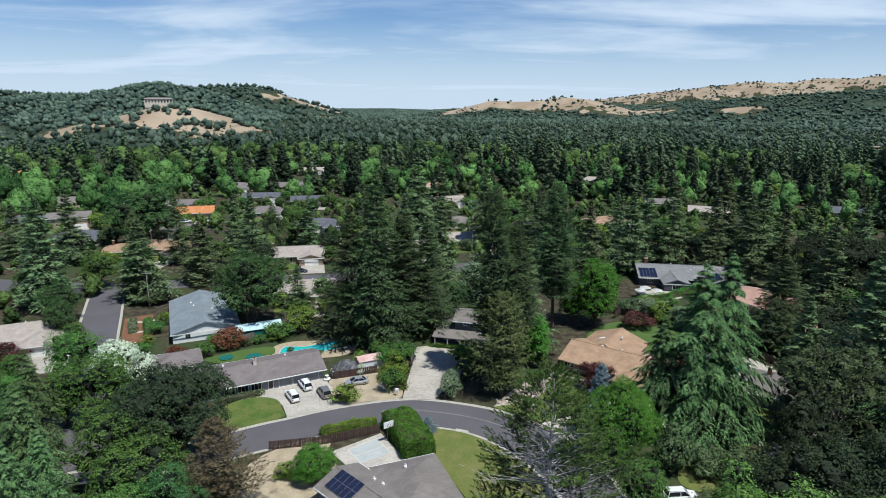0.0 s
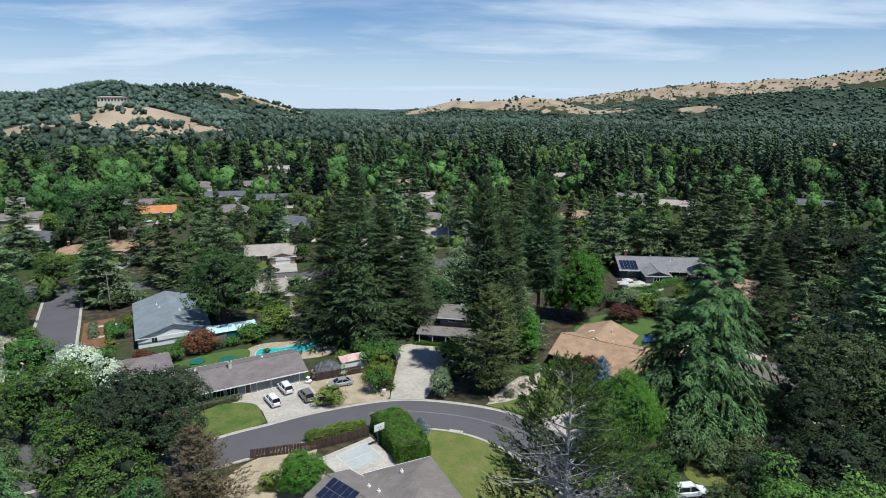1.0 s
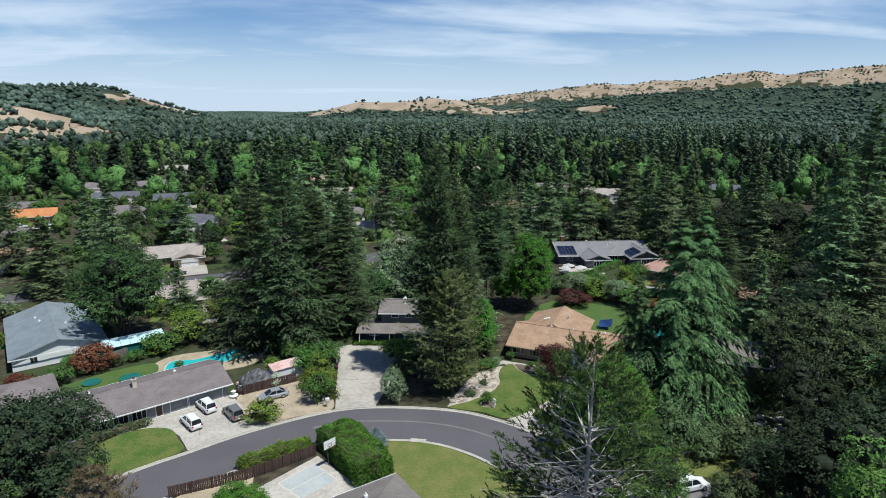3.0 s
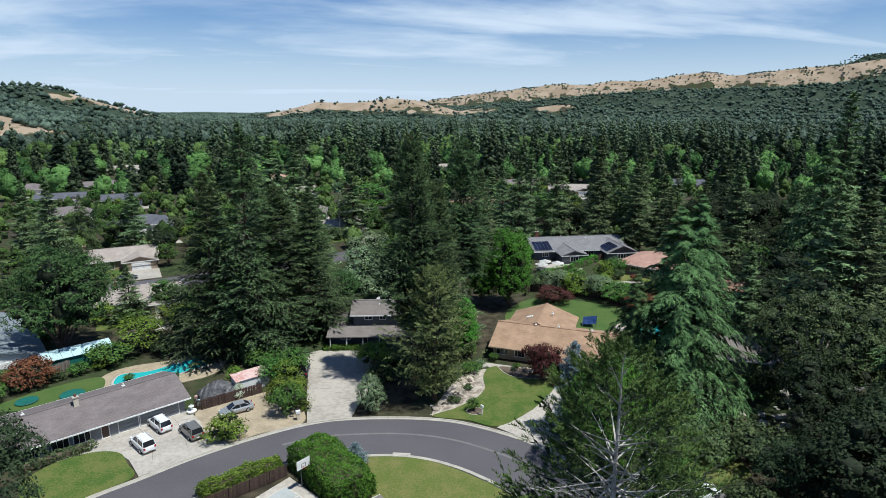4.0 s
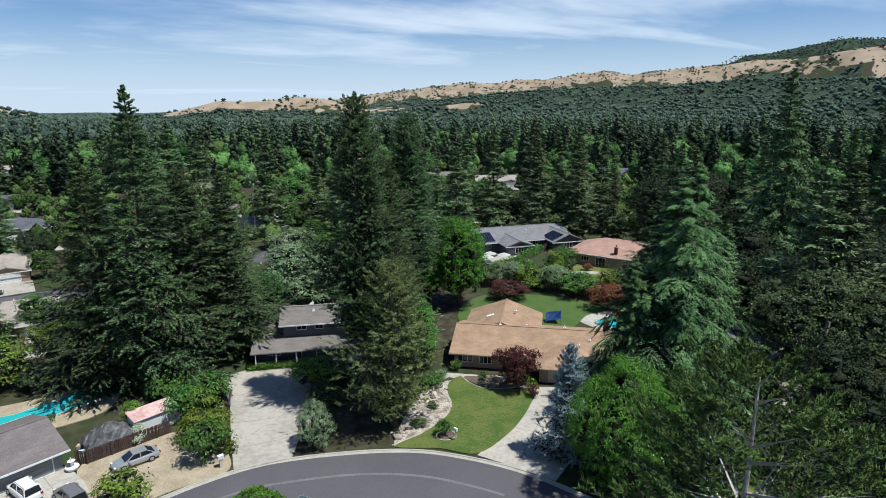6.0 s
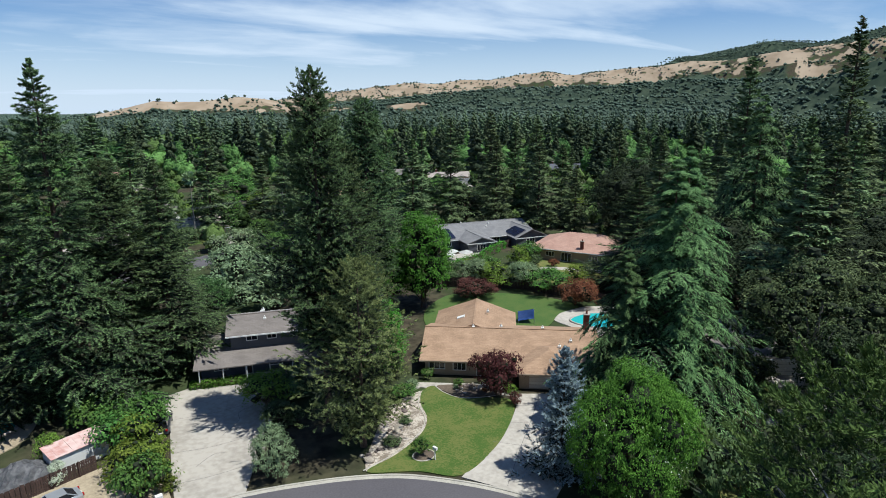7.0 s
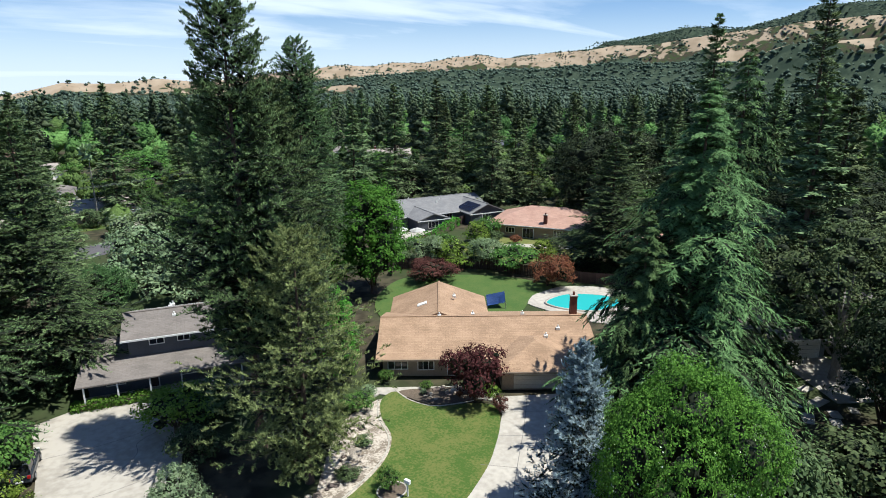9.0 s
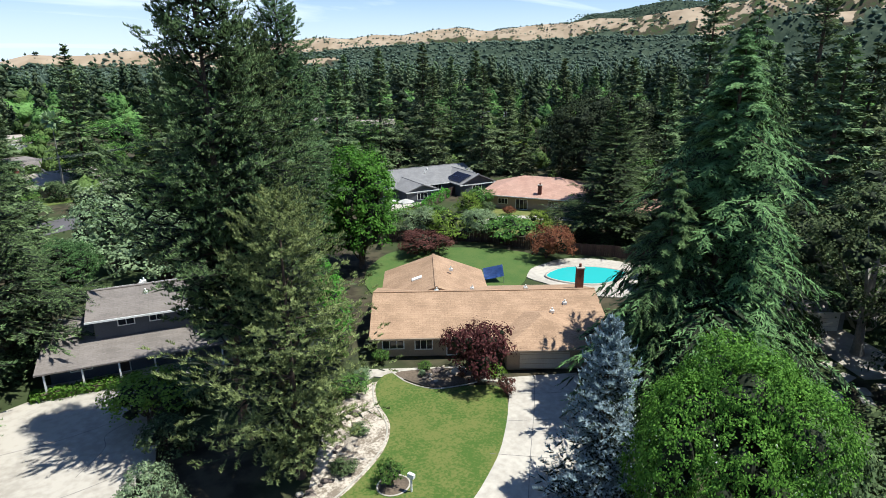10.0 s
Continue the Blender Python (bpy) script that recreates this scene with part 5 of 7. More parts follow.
def opening(parent, name, m, w, h, frame_mat, pane_mat, bars=1, panels=0):
    """A window or a garage door on a wall: m puts its sill's middle there, facing -y."""
    f = 0.09
    bm = bmesh.new()
    ring_ = [[bm.verts.new(m @ Vector((sx * (w / 2 - g_), yy, h / 2 + sz * (h / 2 - g_)))) for sx, sz in ((-1, -1), (1, -1), (1, 1), (-1, 1))] for g_, yy in ((0, -0.05), (f, -0.05), (f, 0.03), (0, 0.03))]
    for r0, r1 in zip(ring_, ring_[1:] + ring_[:1]):
        for i in range(4):
            bm.faces.new((r0[i], r0[(i + 1) % 4], r1[(i + 1) % 4], r1[i]))
    bmesh.ops.recalc_face_normals(bm, faces=bm.faces)
    fr = part(name, bm, frame_mat, parent)
    for k in range(1, bars + 1):
        x = -w / 2 + w * k / (bars + 1)
        part("glazing_bar", boxes((x - 0.03, x + 0.03, -0.045, 0.03, f, h - f), m=m), frame_mat, fr)
    if panels:
        for i in range(4):
            part("panel", boxes((-w / 2 + f + 0.04, w / 2 - f - 0.04, -0.035, 0.02, f + (h - 2 * f) * i / 4 + 0.025, f + (h - 2 * f) * (i + 1) / 4 - 0.025), m=m), pane_mat, fr)
    else:
        part("pane", boxes((-w / 2 + f, w / 2 - f, -0.02, 0.02, f, h - f), m=m), pane_mat, fr)
    return fr


def house(label, x, y, rot, blocks, wall, roof, trim="white", openings=(), chimneys=(), vents=(), z=0.0, name="house", group="", flue="brick"):
    """blocks: x0, x1, y0, y1, base, eave, pitch, kind, overhang. openings: x, y, z, turn, w, h, what."""
    ob = thing(name, label, "house", x, y, z, rot, group)
    for x0, x1, y0, y1, zb, ze, pitch, kind, oh in blocks:
        part("wall", walls_bm(x0, x1, y0, y1, zb, ze, pitch, kind), M[wall], ob)
        bm, zr = roof_bm(x0, x1, y0, y1, ze, pitch, kind, oh)
        rf = part("roof", bm, M[roof], ob)
        a0, a1, b0, b1, z0 = x0 - oh, x1 + oh, y0 - oh, y1 + oh, ze - oh * pitch
        part("gutter", boxes((a0, a1, b0 - 0.10, b0 - 0.003, z0 - 0.2, z0 - 0.02)), M[trim], rf)
        part("gutter", boxes((a0, a1, b1 + 0.003, b1 + 0.10, z0 - 0.2, z0 - 0.02)), M[trim], rf)
        if kind == "gable_x":
            part("ridge_cap", boxes((a0, a1, (b0 + b1) / 2 - 0.15, (b0 + b1) / 2 + 0.15, zr - 0.03, zr + 0.05)), M[roof], rf)
        elif kind == "gable_y":
            part("ridge_cap", boxes(((a0 + a1) / 2 - 0.15, (a0 + a1) / 2 + 0.15, b0, b1, zr - 0.03, zr + 0.05)), M[roof], rf)
    for px, py, pz, turn, w, h, what in openings:
        m = pose(px, py, pz, 0, 0, turn)
        if what == "window":
            opening(ob, "window", m, w, h, M["white"], M["dark_glass"], 1 if w < 1.8 else 2)
        elif what == "garage":
            opening(ob, "garage_door", m, w, h, M[trim], M["white"] if trim == "white" else M[trim], 0, 6)
        elif what == "garage_g":
            opening(ob, "garage_door", m, w, h, M["white"], M["grey_wall"], 0, 6)
        elif what == "garage_plain":
            opening(ob, "garage_door", m, w, h, M[wall], M["cream"], 0, 6)
        else:
            opening(ob, "door", m, w, h, M["white"], M["door_wood"], 0)
    for cx, cy, zb, zt, w in chimneys:
        ch = part("chimney", boxes((cx - w / 2, cx + w / 2, cy - w / 2, cy + w / 2, zb, zt)), M[flue], ob, "dark brick chimney" if flue == "brick" else "pale rendered chimney")
        part("chimney_cap", boxes((cx - w / 2 - 0.08, cx + w / 2 + 0.08, cy - w / 2 - 0.08, cy + w / 2 + 0.08, zt, zt + 0.12)), M["concrete"], ch)
        part("flue", tube(bmesh.new(), (cx, cy, zt + 0.12), (cx, cy, zt + 0.5), 0.14, 0.14, 10), M["brick"], ch)
    for vx, vy, vz in vents:
        part("roof_vent", tube(boxes((vx - 0.2, vx + 0.2, vy - 0.2, vy + 0.2, vz - 0.15, vz + 0.12)), (vx, vy, vz), (vx, vy, vz + 0.4), 0.08, 0.08, 8), M["white"], ob, "pale metal roof vent")
    return ob


def solar_array(parent, m, nx, ny, w=1.0, h=1.65):
    a = part("solar_array", boxes((0, nx * w, 0, ny * h, 0.0, 0.05), m=m), M["metal"], parent, "rack of dark solar panels")
    for i in range(nx):
        for j in range(ny):
            part("solar_panel", boxes((i * w + 0.03, i * w + w - 0.03, j * h + 0.03, j * h + h - 0.03, 0.05, 0.09), m=m), M["solar"], a)


# long brown-roofed house beside the parked cars; local x runs along its ridge
house("long ranch house with brown shingle roof and grey walls", -23.8, 110.0, 26.4,
      [(-24, 0, 0, 10.2, 0.1, 2.6, 0.30, "gable_x", 0.7)], "grey_wall", "roof_brown",
      openings=[(-15.3, 0, 0.5, 0, 2.0, 1.5, "window"), (-12.9, 0, 0.5, 0, 2.0, 1.5, "window"), (-17.7, 0, 0.5, 0, 2.0, 1.5, "window"), (-10.2, 0, 0.12, 0, 1.0, 2.1, "door"), (-3.4, 0, 0.12, 0, 5.2, 2.2, "garage_g"), (-7.4, 0, 0.12, 0, 2.6, 2.2, "garage_g")],
      flue="cream", chimneys=[(-12.3, 4.3, 2.5, 5.0, 0.6)], vents=[(-18, 6, 3.9), (-6, 6.5, 3.7)])
house("hip-roofed wing with brown shingles behind an oak", -54.5, 113.5, 26.4, [(-4.4, 4.4, -3.8, 3.8, 0.1, 2.6, 0.33, "hip", 0.6)], "grey_wall", "roof_brown", openings=[(0, -3.8, 1, 0, 1.8, 1.2, "window")])

# grey two-storey house at the head of the old driveway
hb = house("grey two-storey house with a deep shaded front porch", -1.6, 127.3, -14.2,
           [(0, 16, 1.8, 10.5, 0.1, 3.0, 0.30, "gable_x", 0.5), (3.9, 16, 3.0, 11, 2.6, 5.6, 0.30, "gable_x", 0.6)], "dark_wall", "roof_grey",
           openings=[(6.6, 3.0, 4.35, 0, 1.5, 0.95, "window"), (9.2, 3.0, 4.35, 0, 1.3, 0.95, "window"), (12.5, 3.0, 4.35, 0, 1.3, 0.95, "window"), (2.5, 1.8, 1.0, 0, 1.8, 1.2, "window"), (6, 1.8, 0.12, 0, 1.0, 2.1, "door"), (9.5, 1.8, 1.0, 0, 1.8, 1.2, "window")],
           vents=[(8, 7.5, 6.8), (8.4, 5.6, 6.4), (8.2, 8.6, 6.6)])
pr = bmesh.new()
q = [pr.verts.new(p) for p in ((-0.6, -0.9, 2.55), (16.4, -0.9, 2.55), (16.4, 1.6, 3.02), (-0.6, 1.6, 3.02), (-0.6, -0.9, 2.40), (16.4, -0.9, 2.40), (16.4, 1.6, 2.87), (-0.6, 1.6, 2.87))]
for f in ((0, 1, 2, 3), (7, 6, 5, 4), (0, 4, 5, 1), (1, 5, 6, 2), (2, 6, 7, 3), (3, 7, 4, 0)):
    pr.faces.new([q[i] for i in f])
part("porch_roof", pr, M["roof_grey"], hb)
for i in range(6):
    part("porch_post", boxes((0.0 + i * 2.9, 0.14 + i * 2.9, -0.75, -0.61, 0.12, 2.42)), M["white"], hb, "slim white porch post")
part("porch_floor", boxes((-0.4, 16.2, -0.9, 1.8, 0.0, 0.16)), M["concrete"], hb)

# tan-roofed house with the kidney lawn
ht = house("single-storey tan house with orange-tan shingle roof", 24.6, 115.0, -35.4,
           [(0, 22.5, 0.6, 13.0, 0.1, 2.6, 0.31, "gable_x", 0.7), (12.4, 20.2, -2.6, 6, 0.1, 2.6, 0.33, "hip", 0.6), (0.4, 11.8, 8, 18.6, 0.1, 2.7, 0.36, "gable_y", 0.5)], "tan_wall", "roof_tan", trim="tan_wall",
           openings=[(1.6, 0.6, 0.9, 0, 2.2, 1.3, "window"), (4.6, 0.6, 0.8, 0, 1.8, 1.4, "window"), (7.4, 0.6, 0.12, 0, 1.1, 2.1, "door"), (16.0, -2.6, 0.12, 0, 5.0, 2.15, "garage_plain"), (9.8, 0.6, 1.0, 0, 1.8, 1.2, "window"), (11.8, 14.5, 0.8, 90, 2.4, 1.4, "window")],
           chimneys=[(21.9, 8.2, 3.0, 6.4, 0.75)], vents=[(6.1, 7.0, 4.5), (10.0, 7.6, 4.45), (15.8, 7.4, 4.5), (8.0, 13.5, 4.6), (17.8, 3.0, 3.6), (19.4, 4.4, 3.9)])
part("skylight", boxes((-0.6, 0.6, -0.4, 0.4, 0, 0.14), m=pose(4.0, 12.2, 3.98, 0, -19.8, 0)), M["white"], ht, "white domed skylight")

# grey-brown hip roof with solar panels in the foreground
house("ranch house with grey-brown hip roof and solar panels", -1.4, 79.9, 21.5,
           [(-9, 0, -12, 0, 0.1, 2.6, 0.33, "hip", 0.6)], "grey_wall", "roof_grey", openings=[(0, -5, 1, 90, 1.8, 1.2, "window")], vents=[(-5.2, -3, 3.8)])
house_n2 = house("low wing with grey-brown roof and a solar array", -12.2, 77.4, -43.0,
                 [(0, 11, -7.0, 0, 0.1, 2.6, 0.33, "gable_x", 0.5)], "grey_wall", "roof_grey", vents=[(5, -1.2, 3.2), (6.6, -1.0, 3.1)])
solar_array(house_n2, pose(0.9, -6.6, 2.78, 18.3, 0, 0) @ pose(0, 0, 0.06), 5, 2, 1.0, 1.65)

# blue-grey gabled house with a white front
house("blue-grey roofed gable house with a white garage front", -54.6, 129.8, 24.5,
      [(-7.2, 7.2, 0, 25, 0.1, 2.6, 0.29, "gable_y", 0.5)], "white", "roof_blue",
      openings=[(0.5, 0, 0.12, 0, 4.6, 2.2, "garage"), (-4.0, 0, 1, 0, 1.2, 1.2, "window")], vents=[(-2, 14, 4.15), (-2.5, 17, 4.0), (2, 10, 4.15)])


def plain_house(x, y, rot, w, d, roof, wall, kind, label, ze=2.7, pitch=0.32, wing=True):
    b = [(-w / 2, w / 2, -d / 2, d / 2, 0.0, ze, pitch, kind, 0.6)]
    o = [(-w / 4, -d / 2, 0.9, 0, 1.8, 1.2, "window"), (w / 5, -d / 2, 0.9, 0, 1.8, 1.2, "window"), (0, -d / 2, 0.05, 0, 1.0, 2.1, "door"), (w / 2, 0, 0.9, 90, 1.5, 1.2, "window"), (-w / 2, 0, 0.9, -90, 1.5, 1.2, "window")]
    if wing:
        b.append((w * 0.12, w * 0.5 - 0.3, -d / 2 - 4, 0, 0.0, ze, pitch * 0.9, "gable_y" if kind != "hip" else "hip", 0.5))
        o[1] = (w * 0.31, -d / 2 - 4, 0.05, 0, min(w * 0.3, 4.6), 2.1, "garage")
    ca, sa = math.cos(math.radians(rot)), math.sin(math.radians(rot))
    for nm, rect, mt, text, cat in (("driveway_far", (w * 0.15, w * 0.5, -d / 2 - 14, -d / 2 - (3.8 if wing else 0)), "drive_old", "pale concrete house driveway", "driveway"),
                                    ("lawn_far", (-w * 0.5, w * 0.1, -d / 2 - 9, -d / 2 - 0.3), "lawn", "green house front lawn", "lawn"),
                                    ("patio_far", (-w * 0.3, w * 0.4, d / 2 + 0.3, d / 2 + 6), "sand_dirt", "dry pale back yard", "yard")):
        if y < 420:
            q = [(rect[0], rect[2]), (rect[1], rect[2]), (rect[1], rect[3]), (rect[0], rect[3])]
            slab(nm, [(x + u * ca - v * sa, y + u * sa + v * ca) for u, v in q], 0.0, 0.07, M[mt], text, cat, rounded=False)
    for i in range(4 if y < 400 else 0):
        u, v = ((-0.42, -0.05, 0.62, -0.62)[i] + 0.1 * math.sin(x * 1.7 + i)) * w, -d / 2 - (3.0, 6.5, 3.5, -2.0)[i] - 1.2 * math.sin(y + i)
        plant(("shrub", "shrub_oak", "elm", "shrub_lime")[int(abs(x * 3 + y + i * 5)) % 4], x + u * ca - v * sa, y + u * sa + v * ca, 2.6 + 1.6 * abs(math.sin(x + 2 * i)) + (2.5 if i == 2 else 0), 1.0, group="trees of the valley")
    return house(label, x, y, rot, b, wall, roof, openings=o, chimneys=[(-w * 0.28, d * 0.1, ze, ze + pitch * d / 2 + 0.9, 0.7)], vents=[(0.1 * w, 0.15 * d, ze + pitch * d * 0.33)])


# walls in the dark wall colour: their black shade put into it
hs = house("slate-grey roofed house with gabled wings and solar panels", 74.5, 180.5, -8,
           [(-13.5, 13.5, -7.5, 7.5, 0.0, 2.7, 0.30, "gable_x", 0.6), (-7.5, -0.5, -13, 0, 0.0, 2.7, 0.33, "gable_y", 0.5), (6.0, 14.5, -12, 2, 0.0, 2.8, 0.42, "gable_y", 0.6)], "dark_wall", "roof_ash",
           openings=[(-4, -13, 0.6, 0, 2.4, 1.5, "window"), (-10.5, -7.5, 0.9, 0, 1.8, 1.2, "window"), (2.5, -7.5, 0.1, 0, 2.4, 2.1, "window"), (10.2, -12, 0.7, 0, 2.4, 1.5, "window"), (14.5, -6, 0.9, 90, 1.6, 1.2, "window")],
           chimneys=[(-10.5, 1.5, 3.0, 6.2, 0.9)], vents=[(-2.5, 3, 4.3), (2, -3, 4.2), (3.4, -1.5, 4.6)])
solar_array(hs, pose(-13.4, -7.6, 2.79, 16.7, 0, 0), 5, 3)
solar_array(hs, pose(6.0, -11.6, 2.92, 0, -22.8, 0), 2, 6, 1.65, 1.0)
slab("patio_slate", [(58, 158), (57, 168), (64, 170), (69, 168.5), (68.5, 163), (64, 159.5)], 0.0, 0.08, M["concrete"], "pale paved terrace with umbrellas", "paving", rounded=False)
house("peach-roofed house with a brick chimney", 87.4, 152.2, -58, [(-10.5, 10.5, -6.8, 6.8, 0.0, 3.1, 0.37, "hip", 0.9)], "tan_wall", "roof_peach",
      openings=[(-6.4, -6.8, 0.9, 0, 2.0, 1.2, "window"), (-2.6, -6.8, 0.05, 0, 2.4, 2.1, "window"), (3.6, -6.8, 0.9, 0, 2.0, 1.2, "window"), (-10.5, 0, 0.9, -90, 1.6, 1.2, "window")],
      chimneys=[(0.8, -6.2, 2.8, 5.0, 0.7)])
plain_house(-53, 203, 12, 22, 12, "roof_pale", "tan_wall", "gable_x", "pale brown roofed house with a garage wing")
plain_house(-39, 164, 10, 16, 11, "roof_pale", "tan_wall", "hip", "pale brown hip-roofed house behind redwoods")
plain_house(-53, 242, 20, 18, 11, "roof_slate", "white", "hip", "two-storey house with dark hip roof and cream walls", 5.2)
plain_house(-119, 281, 14, 19, 13, "roof_red", "tan_wall", "gable_x", "house with a bright orange unfinished roof", wing=False)
plain_house(-86, 284, 30, 17, 12, "roof_brown", "tan_wall", "hip", "brown hip-roofed house among garden trees")
plain_house(-72, 318, 10, 18, 11, "roof_slate", "tan_wall", "gable_x", "slate-roofed house among garden trees")
plain_house(-141, 228, 8, 18, 11, "roof_slate", "white", "hip", "dark-roofed white house among trees")
plain_house(-163, 257, 24, 16, 10, "roof_grey", "tan_wall", "gable_x", "grey-roofed white house among trees", 4.6)
plain_house(-98, 211, -12, 18, 11, "roof_tan", "tan_wall", "gable_x", "tan-roofed house behind dark conifers")
plain_house(-113, 207, 16, 14, 10, "roof_tan", "tan_wall", "hip", "tan hip-roofed house behind dark conifers")
plain_house(9, 229, 12, 19, 12, "roof_pale", "tan_wall", "gable_x", "pale-roofed house beside a palm")
plain_house(-7, 374, 10, 20, 12, "roof_peach", "tan_wall", "gable_x", "pale red roofed house in the woods")
plain_house(-97, 127, 24, 20, 13, "roof_pale", "grey_wall", "hip", "pale grey roofed house by the side street")
plain_house(73, 264, 20, 18, 12, "roof_tan", "tan_wall", "hip", "tan-roofed house in the woods")
plain_house(92, 128, -30, 15, 11, "roof_peach", "tan_wall", "gable_x", "pale red roofed house under dark conifers")
plain_house(193, 374, -20, 20, 12, "roof_grey", "tan_wall", "gable_x", "grey-roofed house in the woods")
plain_house(-127, 367, 10, 20, 12, "roof_brown", "tan_wall", "hip", "brown-roofed house below the hill")
plain_house(-191, 309, 18, 22, 12, "roof_grey", "cream", "gable_x", "low white house below the hill")
plain_house(-131, 303, 10, 18, 11, "roof_brown", "tan_wall", "gable_x", "brown-roofed house beside the orange roof")
plain_house(201, 291, -30, 20, 12, "roof_slate", "tan_wall", "gable_x", "dark-roofed white house in the woods")
plain_house(131, 291, -20, 19, 12, "roof_pale", "tan_wall", "gable_x", "pale-roofed house in the woods")
plain_house(5, 262, 20, 15, 10, "roof_grey", "white", "hip", "grey hip-roofed house behind redwoods")
plain_house(2, 320, 15, 17, 11, "roof_pale", "cream", "gable_x", "pale-roofed white house in the woods")
plain_house(66, 102, -32, 17, 11, "roof_grey", "grey_wall", "hip", "grey-roofed house hidden under dark oaks")
plain_house(-183, 258, 12, 16, 11, "roof_slate", "grey_wall", "hip", "dark grey roofed house under garden trees")
plain_house(-111, 243, -10, 15, 10, "roof_grey", "tan_wall", "gable_x", "grey-green roofed house with a gable end")
plain_house(-100, 328, 8, 19, 11, "roof_slate", "tan_wall", "gable_x", "low slate-roofed house among shade trees")
plain_house(-97, 371, 20, 18, 11, "roof_brown", "tan_wall", "gable_x", "brown-roofed house in the leafy valley")
plain_house(-295, 429, 10, 20, 12, "roof_red", "tan_wall", "hip", "red-brown roofed house at the foot of the hill")
plain_house(-101, 455, 10, 20, 12, "roof_pale", "tan_wall", "gable_x", "pale-roofed house far down the valley")
plain_house(-169, 506, 14, 20, 12, "roof_pale", "cream", "gable_x", "pale-roofed white house below the hill")
plain_house(-13, 214, 14, 15, 10, "roof_pale", "tan_wall", "gable_x", "pale-roofed house between redwoods")
plain_house(117, 316, -14, 18, 11, "roof_grey", "tan_wall", "gable_x", "grey-roofed white house under conifers")
plain_house(98, 409, -10, 20, 12, "roof_pale", "tan_wall", "gable_x", "pale-roofed house deep in the woods")
plain_house(506, 708, -30, 40, 18, "roof_peach", "tan_wall", "gable_x", "long pale red roofed building beyond the woods")

# villa on the golden hill
vb = thing("hill_villa", "long white villa with arcades on the golden hill", "house", -419, 905, float(height(-419, 905)) + 3, 25)
part("wall", boxes((-19, 19, -6, 6, -6, 7)), M["cream"], vb)
part("roof", roof_bm(-19, 19, -6, 6, 7, 0.2, "hip", 1.2)[0], M["roof_pale"], vb)
for i in range(9):
    opening(vb, "window", pose(-16.5 + i * 4.1, -6, 1, 0, 0, 0), 2.4, 4, M["white"], M["dark_glass"])

# ---------------------------------------------------------------- yards
slab("yard_old_drive", [(-7.4, 101.9), (-7.0, 109), (-6.2, 118), (-6.2, 126.2), (-2.4, 127.2), (4.5, 125.8), (5.0, 117), (3, 110), (0.2, 105.5), (-1.4, 101.7)], 0.0, 0.115, M["drive_old"], "old cracked pale concrete driveway", "driveway", rounded=False)
slab("driveway_cars", [(-27.2, 95.0), (-29, 99), (-31.0, 101.6), (-37, 104.2), (-23.6, 110.6), (-21.5, 106.5), (-20.5, 103), (-18.6, 101), (-17.2, 99.4)], 0.0, 0.12, M["concrete"], "wide pale concrete driveway with parked cars", "driveway", rounded=False)
slab("dirt_yard", [(-20.8, 103), (-18.4, 99.2), (-14, 100.9), (-8.2, 102.0), (-7.6, 106), (-8.5, 112), (-13, 113), (-22, 110.3)], 0.0, 0.105, M["sand_dirt"], "dry sandy front yard", "yard")
slab("lawn_ranch", [(-40, 96.5), (-38, 100.6), (-34, 102.2), (-30.6, 101.2), (-29, 98.2), (-27.8, 95.4), (-30.3, 93.4), (-36, 90.9)], 0.0, 0.125, M["lawn"], "small clipped green front lawn", "lawn")
slab("path_ranch", [(-37.5, 101.0), (-37.2, 103.6), (-31.0, 102.6), (-30.0, 101.2)], 0.0, 0.116, M["concrete"], "pale concrete front path", "path", rounded=False)
slab("lawn_pool", [(-51, 118.4), (-46, 123), (-39, 125.9), (-37, 123), (-38, 119.5), (-44, 116.6)], 0.0, 0.12, M["turf"], "green back lawn by the pool", "lawn")
slab("pool_deck", [(-38.3, 119.6), (-38.5, 124.8), (-35.4, 128.6), (-28, 129.8), (-19.5, 131.8), (-19, 128), (-22.5, 121)], 0.0, 0.11, M["sand_dirt"], "tan stone paving round the pool", "paving")


def pool(x, y, rot, outline, label):
    ob = thing("swimming_pool", label, "pool", x, y, 0, rot)
    line = curve(outline, True, 6)
    n = len(line)
    V = [(p.x, p.y, 0.15) for p in line] + [(p.x, p.y, 0.30) for p in line] + [(p.x * 1.06, p.y * 1.08, 0.30) for p in line] + [(p.x * 1.06, p.y * 1.08, 0.05) for p in line]
    F = [(k * n + i, k * n + (i + 1) % n, (k + 1) * n + (i + 1) % n, (k + 1) * n + i) for k in range(3) for i in range(n)]
    part("coping", mesh_np("coping", V, F, M["concrete"]), None, ob, "pale stone coping")
    for nm, z, mt in (("basin", 0.16, "pool_shell"), ("water", 0.26, "water")):
        bm = bmesh.new()
        bm.faces.new([bm.verts.new((p.x, p.y, z)) for p in line])
        bmesh.ops.triangulate(bm, faces=bm.faces)
        w = part(nm, bm, M[mt], ob)
    w.visible_shadow = False
    return ob


